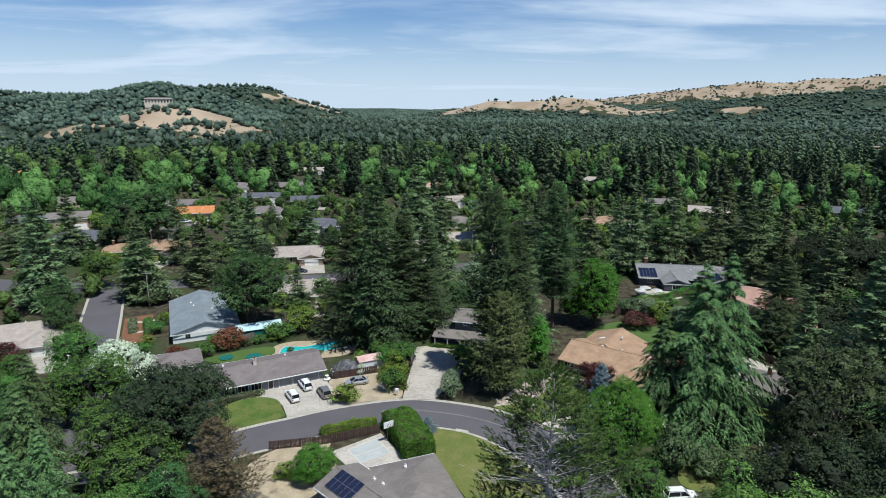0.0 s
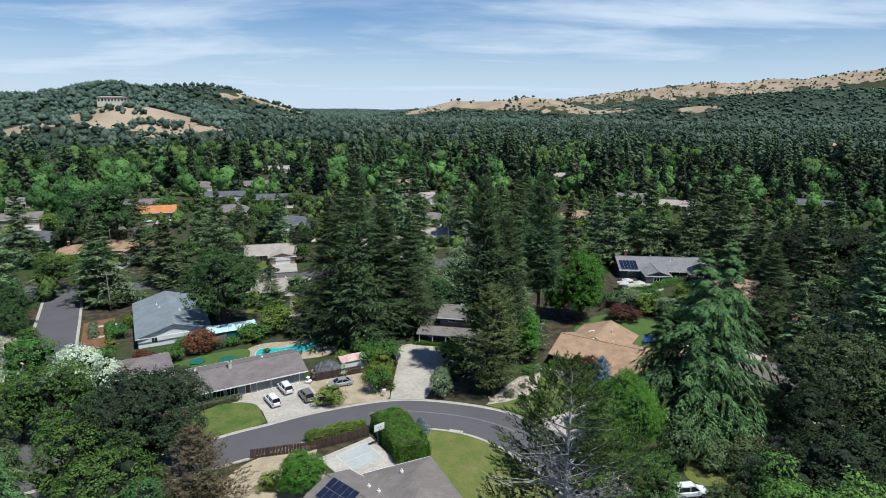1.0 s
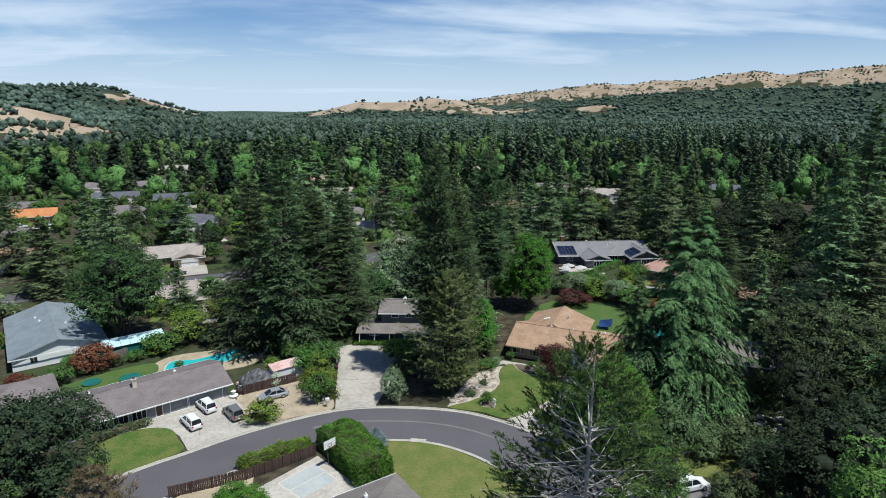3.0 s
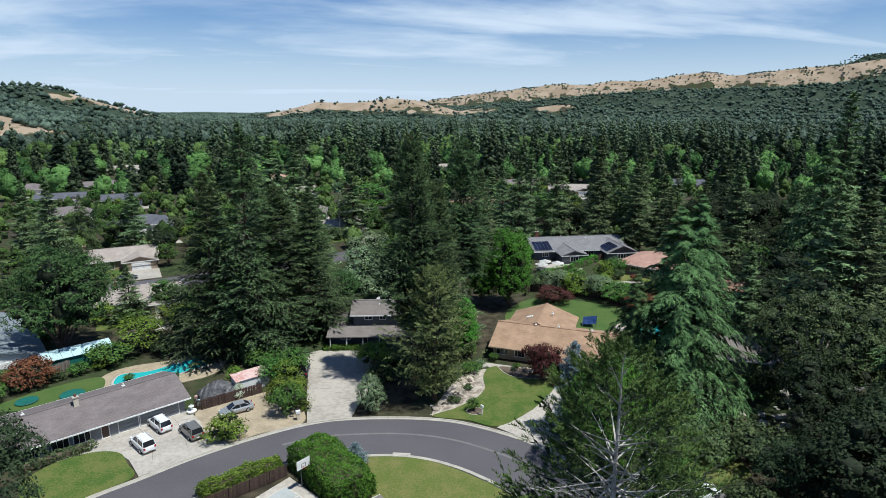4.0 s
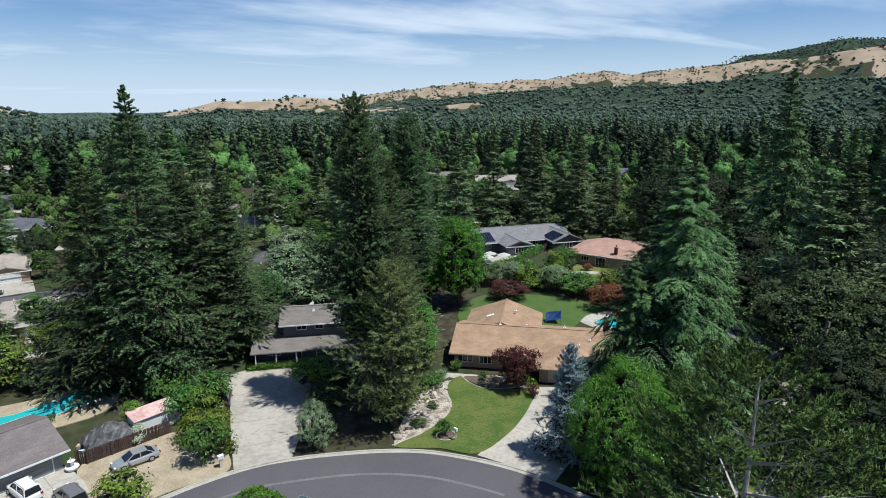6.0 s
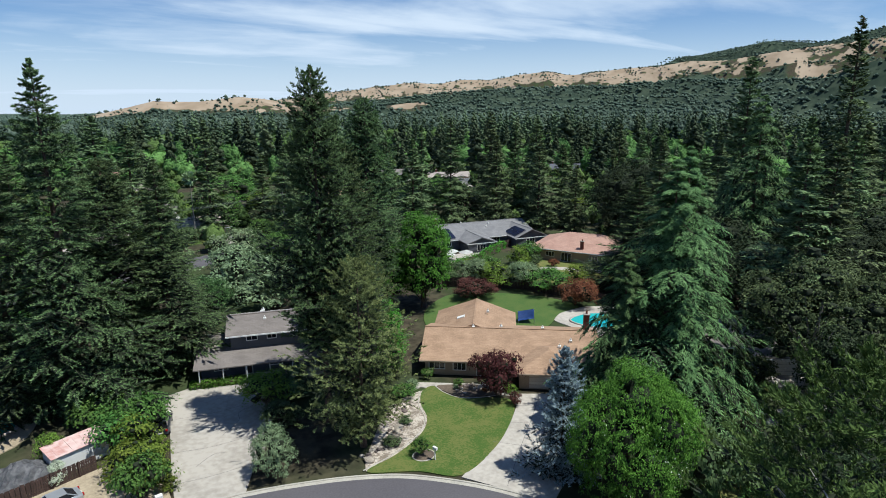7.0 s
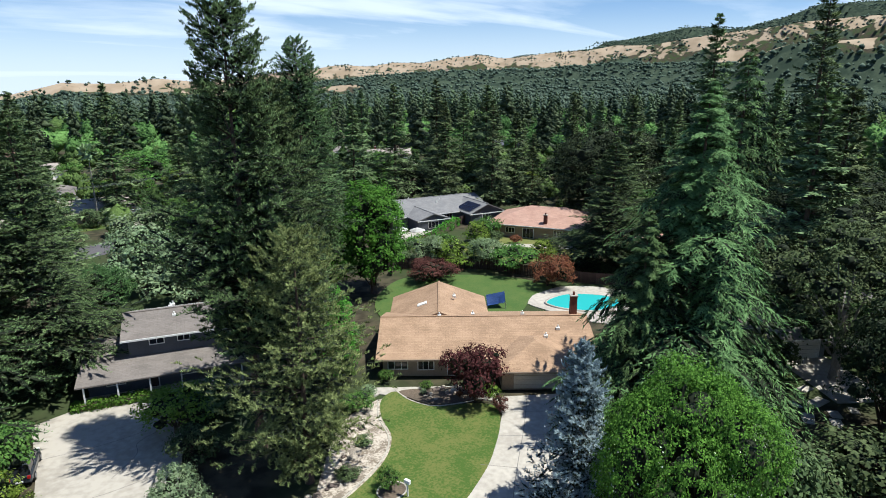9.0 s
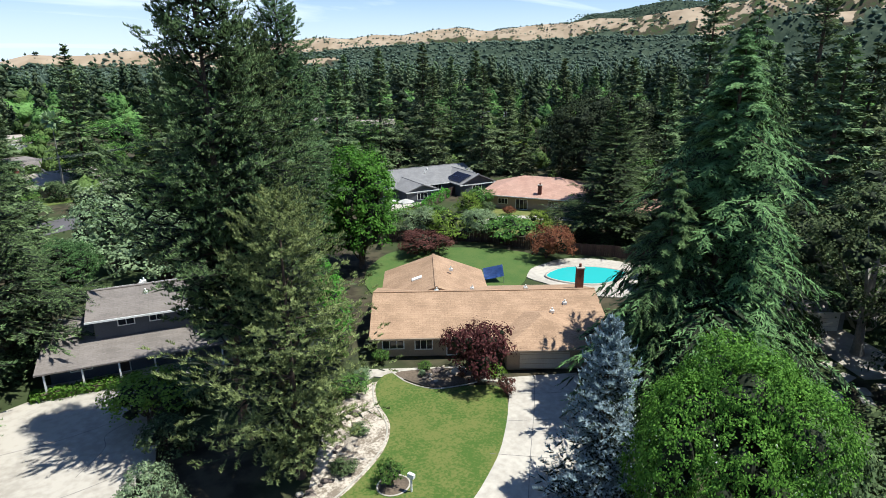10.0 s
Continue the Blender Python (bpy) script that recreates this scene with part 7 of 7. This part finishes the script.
for i in range(7):
    part("roof_sheet", boxes((-5.3 + i * 1.52, -3.82 + i * 1.52, -1.9, 1.9, 0, 0.04), m=pose(0, 0, 2.5, 7, 0, 0)), M["pale_sheet"], gs)


# ---------------------------------------------------------------- vehicles
def car(x, y, rot, paint, suv, label, z=0.12, group="parked cars"):
    """A parked car, front towards local +x."""
    ob = thing("car", label, "car", x, y, z, rot, group)
    top, belt = (1.68, 1.02) if suv else (1.42, 0.92)
    st = [(-2.32, 0.70, 0.42, belt - 0.22), (-2.22, 0.84, 0.30, belt - 0.06), (-1.5, 0.90, 0.26, belt), (0.6, 0.91, 0.26, belt - 0.02), (1.15, 0.90, 0.26, belt - 0.06), (1.95, 0.86, 0.27, belt - 0.20), (2.28, 0.72, 0.34, belt - 0.34), (2.36, 0.6, 0.45, belt - 0.42)]
    bm = bmesh.new()
    rings_ = []
    for sx, hw, zb, zt in st:
        rings_.append([bm.verts.new((sx, s * w, zz)) for s, w, zz in ((-1, hw * 0.9, zb), (-1, hw, zb + 0.18), (-1, hw, zt - 0.14), (-1, hw * 0.9, zt), (1, hw * 0.9, zt), (1, hw, zt - 0.14), (1, hw, zb + 0.18), (1, hw * 0.9, zb))])
    for r, s in zip(rings_, rings_[1:]):
        for i in range(8):
            bm.faces.new((r[i], s[i], s[(i + 1) % 8], r[(i + 1) % 8]))
    bm.faces.new(rings_[0]), bm.faces.new(rings_[-1][::-1])
    bmesh.ops.recalc_face_normals(bm, faces=bm.faces)
    body = part("body", bm, M[paint], ob)
    xb = [(-2.15, 0.76), (1.15, 0.78), (0.35, 0.64), (-1.95 if suv else -1.25, 0.62)] if suv else [(-1.85, 0.76), (1.2, 0.78), (0.3, 0.62), (-1.05, 0.6)]
    cb = bmesh.new()
    lo = [cb.verts.new((px, s * hw, belt - 0.03)) for px, hw in xb[:2] for s in (-1, 1)]
    hi = [cb.verts.new((px, s * hw, top - 0.05)) for px, hw in (xb[3], xb[2]) for s in (-1, 1)]
    for f in ((0, 2, 6, 4), (1, 5, 7, 3), (0, 4, 5, 1), (2, 3, 7, 6), (4, 6, 7, 5), (0, 1, 3, 2)):
        v = lo + hi
        cb.faces.new([v[i] for i in f])
    bmesh.ops.recalc_face_normals(cb, faces=cb.faces)
    cabin = part("cabin_glass", cb, M["dark_glass"], ob, "dark tinted windows")
    rb = boxes((xb[3][0] - 0.04, xb[2][0] + 0.06, -0.66, 0.66, top - 0.06, top))
    bmesh.ops.bevel(rb, geom=rb.edges, offset=0.025, segments=2, affect="EDGES")
    part("roof", rb, M[paint], ob)
    for s in (-1, 1):
        for xa, xt in ((xb[0][0], xb[3][0]), (xb[1][0], xb[2][0]), (-0.35, -0.35)):
            part("pillar", tube(bmesh.new(), (xa, s * 0.78, belt - 0.04), (xt, s * 0.645, top - 0.04), 0.05, 0.045, 6), M[paint], ob)
        if suv:
            part("roof_rail", boxes((xb[3][0] + 0.15, xb[2][0] - 0.1, s * 0.58 - 0.025, s * 0.58 + 0.025, top + 0.005, top + 0.055)), M["metal"], ob)
        part("mirror", boxes((0.75, 0.92, s * 0.97 - 0.09, s * 0.97 + 0.09, belt - 0.02, belt + 0.13)), M[paint], ob)
        part("headlight", boxes((2.10, 2.30, s * 0.62 - 0.14, s * 0.62 + 0.14, belt - 0.40, belt - 0.27)), M["white"], ob, "clear headlight")
        part("tail_light", boxes((-2.36, -2.24, s * 0.66 - 0.11, s * 0.66 + 0.11, belt - 0.28, belt - 0.06)), M["lamp_red"], ob, "red tail light")
        for wx in (-1.38, 1.42):
            wb = tube(bmesh.new(), (wx, s * 0.72, 0.33), (wx, s * 0.93, 0.33), 0.335, 0.335, 18)
            wheel = part("wheel", wb, M["tyre"], ob)
            part("rim", tube(bmesh.new(), (wx, s * 0.92, 0.33), (wx, s * 0.945, 0.33), 0.22, 0.2, 12), M["metal"], wheel)
    part("number_plate", boxes((-2.375, -2.33, -0.26, 0.26, 0.52, 0.64)), M["white"], ob)
    return ob


car(-27.9, 101.8, 121, "paint_white", True, "white estate car parked on the concrete driveway")
car(-26.6, 106.4, 121, "paint_white", True, "white off-road car parked near the garage")
car(-22.3, 103.3, 118, "paint_grey", True, "grey-brown off-road car on the concrete driveway")
car(-16.8, 107.9, 198, "paint_silver", False, "silver saloon car parked on the dirt yard", 0.105)
car(33.6, 73.4, 5, "paint_white", True, "white off-road car parked under trees", 0.05)
car(-6.9, 118.3, 80, "paint_dark", True, "dark car half hidden behind shrubs", 0.1)
car(-46, 186, 10, "paint_dark", False, "dark car parked on the cross street", 0.05)
car(-116, 265, 40, "paint_white", True, "white car beside the orange roof", 0.0)
car(-106, 268, 20, "paint_white", True, "white van-like car in a driveway", 0.0)

# ---------------------------------------------------------------- palm
pm = thing("palm", "tall fan palm with a bare trunk", "palm tree", 10.9, 220, 0)
part("trunk", stem_mesh("trunk", 16.5, 0.3, [], M["bark_grey"]), None, pm)
g = np.random.default_rng(8)
ang, elv = g.random(90) * 2 * np.pi, g.random(90) * 2.2 - 1.0
D = np.stack([np.cos(ang) * np.cos(elv), np.sin(ang) * np.cos(elv), np.sin(elv)], -1)
V, F = kites(np.zeros((90, 3)) + np.array([0, 0, 16.5]) + D * 0.5, D, np.array([0, 0, 1.0]) + g.normal(0, 0.4, (90, 3)), np.full(90, 1.8), np.full(90, 0.5))
part("crown", mesh_np("crown", V, F, LEAF["olive"]), None, pm)


def utility_pole(x, y, h, turn, reach):
    """A wooden pole with a cross-arm, insulators and three slack wires that run off along local x."""
    ob = thing("utility_pole", "weathered wooden utility pole with slack wires", "utility pole", x, y, 0, turn, "utility poles")
    part("pole", tube(bmesh.new(), (0, 0, 0), (0, 0, h), 0.16, 0.10, 8), M["bark_grey"], ob)
    part("cross_arm", boxes((-0.06, 0.06, -1.2, 1.2, h - 0.7, h - 0.56)), M["bark_grey"], ob)
    for s in (-1.1, 0.0, 1.1):
        part("insulator", tube(bmesh.new(), (0, s, h - 0.56), (0, s, h - 0.36), 0.05, 0.03, 6), M["white"], ob)
        wire = bmesh.new()
        for i in range(12):
            a, b = i / 12, (i + 1) / 12
            tube(wire, (reach * a, s, h - 0.4 - 4 * 0.8 * a * (1 - a)), (reach * b, s, h - 0.4 - 4 * 0.8 * b * (1 - b)), 0.02, 0.02, 4)
        part("wire", wire, M["paint_dark"], ob)


utility_pole(-8, 205, 11, 20, 46), utility_pole(35.2, 220.7, 11, 20, 46), utility_pole(-100, 200, 11, 8, 50), utility_pole(-78.5, 152, 10, 95, 50)

# ---------------------------------------------------------------- woods
g = np.random.default_rng(77)
CLEAR = [(10.9, 220)] + [(o.matrix_basis.translation.x, o.matrix_basis.translation.y) for o in scene.objects if o.parent is None and o.get("category") == "house"]


def open_ground(x, y):
    """True where trees may stand: clear of houses and palm, of the camera's sight lines to them, and of the streets."""
    ok = np.ones(len(x), bool)
    for hx, hy in CLEAR:
        d = math.hypot(hx, hy - 20)
        ux, uy = -hx / d, (20 - hy) / d
        a = (x - hx) * ux + (y - hy) * uy
        b = np.abs((x - hx) * uy - (y - hy) * ux)
        ok &= ~((np.hypot(x - hx, y - hy) < 12) | ((a > 0) & (a < 15) & (b < 5.5)))
    ok &= ~((y > 160) & (y < 200) & (x < 30) & (np.abs(y - 178 - 0.12 * (x + 60)) < 9))
    return ok


def spread(n, r0, r1, a0, a1, gap):
    """Random places in a sector round the middle, no two nearer than the gap."""
    r = np.sqrt(g.random(n) * (r1 ** 2 - r0 ** 2) + r0 ** 2)
    a = np.radians(a0 + g.random(n) * (a1 - a0))
    x, y = r * np.sin(a), 60 + r * np.cos(a)
    keep, cells = [], {}
    for i in range(n):
        c = (int(x[i] // gap), int(y[i] // gap))
        if all((x[i] - x[j]) ** 2 + (y[i] - y[j]) ** 2 > gap * gap for p in (-1, 0, 1) for q_ in (-1, 0, 1) for j in cells.get((c[0] + p, c[1] + q_), ())):
            cells.setdefault(c, []).append(i)
            keep.append(i)
    x, y = x[keep], y[keep]
    ok = open_ground(x, y)
    return x[ok], y[ok]


TAKEN = np.array([(r[1], r[2]) for r in NEAR])
bx, by = spread(1600, 110, 290, -62, 82, 9)
far_enough = np.array([np.min(np.hypot(TAKEN[:, 0] - a, TAKEN[:, 1] - b)) > 7 for a, b in zip(bx, by)])
yard = (bx > -75) & (bx < 85) & (by < 172) & ~((bx > 62) & (by < 128)) | (bx < 0) & (bx > -105) & (by < 160)
pick = far_enough & ~yard
bx, by = bx[pick], by[pick]
order = np.argsort(np.hypot(bx, by - 40))[:118]
for i in order:
    x, y, u = float(bx[i]), float(by[i]), g.random()
    leafy = u < (0.72 if x < -25 else 0.50)
    if leafy:
        kind, hh = (("elm", 7 + 4 * g.random()), ("oak_b", 8 + 4 * g.random()), ("elm", 10 + 4 * g.random()), ("lime_tree", 5 + 4 * g.random()))[int(g.choice(4, p=(0.42, 0.30, 0.12, 0.16)))]
    else:
        kind, hh = (("redwood_c", 17 + 10 * g.random()), ("redwood_d", 19 + 11 * g.random()), ("cedar_b", 16 + 7 * g.random()))[int(g.choice(3, p=(0.45, 0.4, 0.15)))]
    plant(kind, x, y, hh, 0.9 + 0.35 * g.random(), group="trees of the valley")


def octs(C, S, fine=False):
    """Uneven lumps of foliage: one at each place C with half-sizes S. Returns vertices and triangles."""
    V0 = np.array([(1, 0, 0), (0, 1, 0), (0, 0, 1), (-1, 0, 0), (0, -1, 0), (0, 0, -1)], float)
    F0 = np.array([(0, 1, 2), (1, 3, 2), (3, 4, 2), (4, 0, 2), (1, 0, 5), (3, 1, 5), (4, 3, 5), (0, 4, 5)])
    if fine:
        F1 = []
        V1 = [tuple(v) for v in V0]
        for f in F0:
            mids = []
            for i in range(3):
                q = tuple(np.round(unit(V0[f[i]] + V0[f[(i + 1) % 3]]), 5))
                if q not in V1:
                    V1.append(q)
                mids.append(V1.index(q))
            F1 += [(f[0], mids[0], mids[2]), (f[1], mids[1], mids[0]), (f[2], mids[2], mids[1]), tuple(mids)]
        V0, F0 = np.array(V1), np.array(F1)
    n = len(C)
    a = g.random(n) * 6.28
    R = np.stack([np.stack([np.cos(a), -np.sin(a), 0 * a], -1), np.stack([np.sin(a), np.cos(a), 0 * a], -1), np.stack([0 * a, 0 * a, 1 + 0 * a], -1)], 1)
    P = V0[None] * (0.72 + 0.56 * g.random((n, len(V0), 1))) * S[:, None]
    P = np.einsum("nvc,ndc->nvd", P, R) + C[:, None]
    return P.reshape(-1, 3), (np.arange(n)[:, None, None] * len(V0) + F0[None]).reshape(-1, 3)


def pattern_conifer(nb, sprays):
    """One far conifer, 1 high: whorls of drooping boughs round a pointed axis."""
    zf = 1 - ((np.arange(nb) + g.random(nb)) / nb) ** 0.62
    az = np.arange(nb) * 2.39996 + g.normal(0, 0.5, nb)
    L = 0.175 * (1 - zf) ** 0.8 * (0.65 + 0.6 * g.random(nb)) + 0.012
    C = np.stack([np.cos(az) * L * 0.58, np.sin(az) * L * 0.58, 0.06 + 0.92 * zf - 0.12 * L], -1)
    size = np.stack([L * 0.62, L * 0.62, 0.030 + 0.22 * L], -1)
    V, F = octs(C, size)
    if sprays:
        k = nb * sprays
        i = np.repeat(np.arange(nb), sprays)
        az2 = az[i] + g.normal(0, 0.45, k)
        D = np.stack([np.cos(az2), np.sin(az2), -0.35 + 0.5 * g.random(k)], -1)
        P = C[i] + D * L[i, None] * 0.28
        V2, F2 = spikes(P, D, np.array([0, 0, 1.0]) + g.normal(0, 0.3, (k, 3)), L[i] * 0.55 + 0.012, L[i] * 0.15 + 0.004)
        F = np.concatenate([F, F2 + len(V)])
        V = np.concatenate([V, V2])
    return V, F


def pattern_leafy(lobes, sprays, fine):
    """One far broadleaf tree, 1 high: overlapping uneven lobes with leaf tufts on them."""
    d = unit(g.normal(0, 1, (lobes, 3)))
    C = d * np.array([0.30, 0.30, 0.22]) * (0.6 + 0.4 * g.random((lobes, 1))) + np.array([0, 0, 0.55])
    C[0] = (0, 0, 0.6)
    R = 0.17 + 0.11 * g.random(lobes)
    R[0] = 0.34
    V, F = octs(C, np.stack([R, R, R * 0.75], -1), fine)
    if sprays:
        i = g.integers(0, lobes, sprays)
        q = unit(g.normal(0, 1, (sprays, 3)) + np.array([0, 0, 0.5]))
        V2, F2 = spikes(C[i] + q * R[i, None] * 0.85, np.cross(q, g.normal(0, 1, (sprays, 3))) + 0.4 * q, q, np.full(sprays, 0.12), np.full(sprays, 0.045))
        F = np.concatenate([F, F2 + len(V)])
        V = np.concatenate([V, V2])
    V[:, 2] = np.clip((V[:, 2] - 0.27) / 0.66, 0.0, 1.1)
    return V, F


def woods(name, x, y, tall, patterns, leaf, label, grow=1.0):
    """Many distant trees as one mesh, drawn from a few patterns that are turned and sized for each tree."""
    n = len(x)
    far = np.hypot(x, y)
    z = height(x, y) - np.where(far > 2900, 5.0, np.where(far > 800, 3.0, 0.0))
    which, turn, wide = g.integers(0, len(patterns), n), g.random(n) * 6.283, grow * (0.8 + 0.5 * g.random(n))
    shade_of = g.random(n)
    Vs, Fs, Ts, k = [], [], [], 0
    for j, (V, F) in enumerate(patterns):
        s = np.where(which == j)[0]
        c, si = np.cos(turn[s])[:, None], np.sin(turn[s])[:, None]
        w_ = (tall[s] * wide[s])[:, None]
        Vs.append(np.stack([x[s, None] + w_ * (V[:, 0] * c - V[:, 1] * si), y[s, None] + w_ * (V[:, 0] * si + V[:, 1] * c), z[s, None] + tall[s, None] * V[:, 2]], -1).reshape(-1, 3))
        Fs.append((np.arange(len(s))[:, None, None] * len(V) + F[None]).reshape(-1, 3) + k)
        Ts.append(np.repeat(shade_of[s], len(V)))
        k += len(s) * len(V)
    me = mesh_np(name, np.concatenate(Vs), np.concatenate(Fs), LEAF[leaf])
    me.attributes.new("tree_tint", "FLOAT", "POINT").data.foreach_set("value", np.concatenate(Ts).astype(np.float32))
    return tagged(new(name, me), label, "woodland", kind="stuff")


def groves(x, y):
    """True in the gullies and groves of the dry hills."""
    return np.sin(x * 0.031 + 2.2 * np.sin(y * 0.006) + 1.4 * np.sin(x * 0.011)) * np.sin(y * 0.013 + 1.7 * np.sin(x * 0.009)) > 0.22


def conifer_share(x, y):
    return np.clip(0.34 + (x + 60) / 420 + 0.25 * np.sin(x * 0.013) * np.sin(y * 0.011), 0.22, 0.50)


x, y = spread(4200, 120, 330, -62, 84, 6.5)
TALL = np.array([(o.matrix_basis.translation.x, o.matrix_basis.translation.y) for o in scene.objects if o.parent is None and o.get("category") in ("tree", "conifer", "oak tree", "cedar tree", "pine tree")])
low_ok = np.array([np.min(np.hypot(TALL[:, 0] - a, TALL[:, 1] - b)) > 4 for a, b in zip(x, y)]) & ~((x > -75) & (x < 85) & (y < 168) | (x < 0) & (x > -105) & (y < 160) | (x > 54) & (x < 102) & (y < 192))
x, y = x[low_ok], y[low_ok]
woods("garden_thicket", x, y, 3 + 5 * g.random(len(x)) ** 1.5, [pattern_leafy(6, 34, False) for i in range(5)], "woods", "mixed green garden shrubs and small trees between houses")
CON_NEAR, CON_MID, CON_FAR = [pattern_conifer(56, 4) for i in range(6)], [pattern_conifer(34, 2) for i in range(5)], [pattern_conifer(7, 0) for i in range(5)]
LEAFY_NEAR, LEAFY_MID, LEAFY_FAR = [pattern_leafy(9, 110, True) for i in range(6)], [pattern_leafy(6, 50, True) for i in range(5)], [pattern_leafy(3, 6, False) for i in range(5)]
x, y = spread(3600, 280, 620, -62, 84, 8.5)
con = g.random(len(x)) < conifer_share(x, y)
near = np.hypot(x, y - 60) < 430
for zone, cp, lp in ((near, CON_NEAR, LEAFY_NEAR), (~near, CON_MID, LEAFY_MID)):
    s = zone & con
    woods("conifer_woods", x[s], y[s], 13 + 22 * g.random(s.sum()) ** 1.4, cp, "woods_dark", "dense dark conifer woods across the valley")
    s = zone & ~con
    woods("broadleaf_woods", x[s], y[s], 7 + 8 * g.random(s.sum()), lp, "woods", "leafy green woods across the valley")
x, y = spread(11000, 615, 1500, -62, 84, 10)
hx, hy = spread(9000, 640, 1500, -62, -8, 8)
on_hill = height(hx, hy) > 14
x, y = np.concatenate([x, hx[on_hill]]), np.concatenate([y, hy[on_hill]])
clump = np.sin(x * 0.055 + 2 * np.sin(y * 0.02)) * np.sin(y * 0.05 + 0.5)
ok = (dryness(x, y) + 0.15 * clump < 0.25) | (clump > np.where(y > 885, 0.45, -0.05))
x, y = x[ok], y[ok]
con = (g.random(len(x)) < conifer_share(x, y) + 0.25 * np.sin(x * 0.02 + 1) * np.sin(y * 0.017)) & (height(x, y) < 12)
woods("far_conifers", x[con], y[con], 13 + 19 * g.random(con.sum()) ** 1.5, CON_FAR, "woods_dark", "distant dark conifers on the valley floor")
low_land = ~con & (height(x, y) < 9)
woods("valley_woods", x[low_land], y[low_land], 8 + 9 * g.random(low_land.sum()), LEAFY_FAR, "hazed_oak", "distant leafy woods on the valley floor")
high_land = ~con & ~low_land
woods("far_woods", x[high_land], y[high_land], 9 + 6 * g.random(high_land.sum()), LEAFY_FAR, "hazed_oak", "distant dark oak woods on the hills", 1.35)
x, y = spread(58000, 1480, 3000, -38, 75, 8.0)
ok = (dryness(x, y) < 0.22) | (g.random(len(x)) < 0.05 + 0.6 * groves(x + 40, y))
x, y = x[ok], y[ok]
woods("horizon_woods", x, y, 7 + 12 * g.random(len(x)) ** 1.8, [pattern_leafy(2, 0, False) for i in range(4)] + [pattern_conifer(3, 0) for i in range(3)], "hazed_oak", "far woods along the valley and hills", 1.45)
x, y = spread(56000, 2980, 4700, -20, 74, 11)
ok = (dryness(x, y) < 0.3) | (g.random(len(x)) < 0.22 + 0.7 * groves(x, y))
x, y = x[ok], y[ok]
woods("mountain_woods", x, y, 9 + 7 * g.random(len(x)), [pattern_leafy(1, 0, False) for i in range(5)], "hazed_oak", "scattered oaks on the far golden ridges", 1.4)
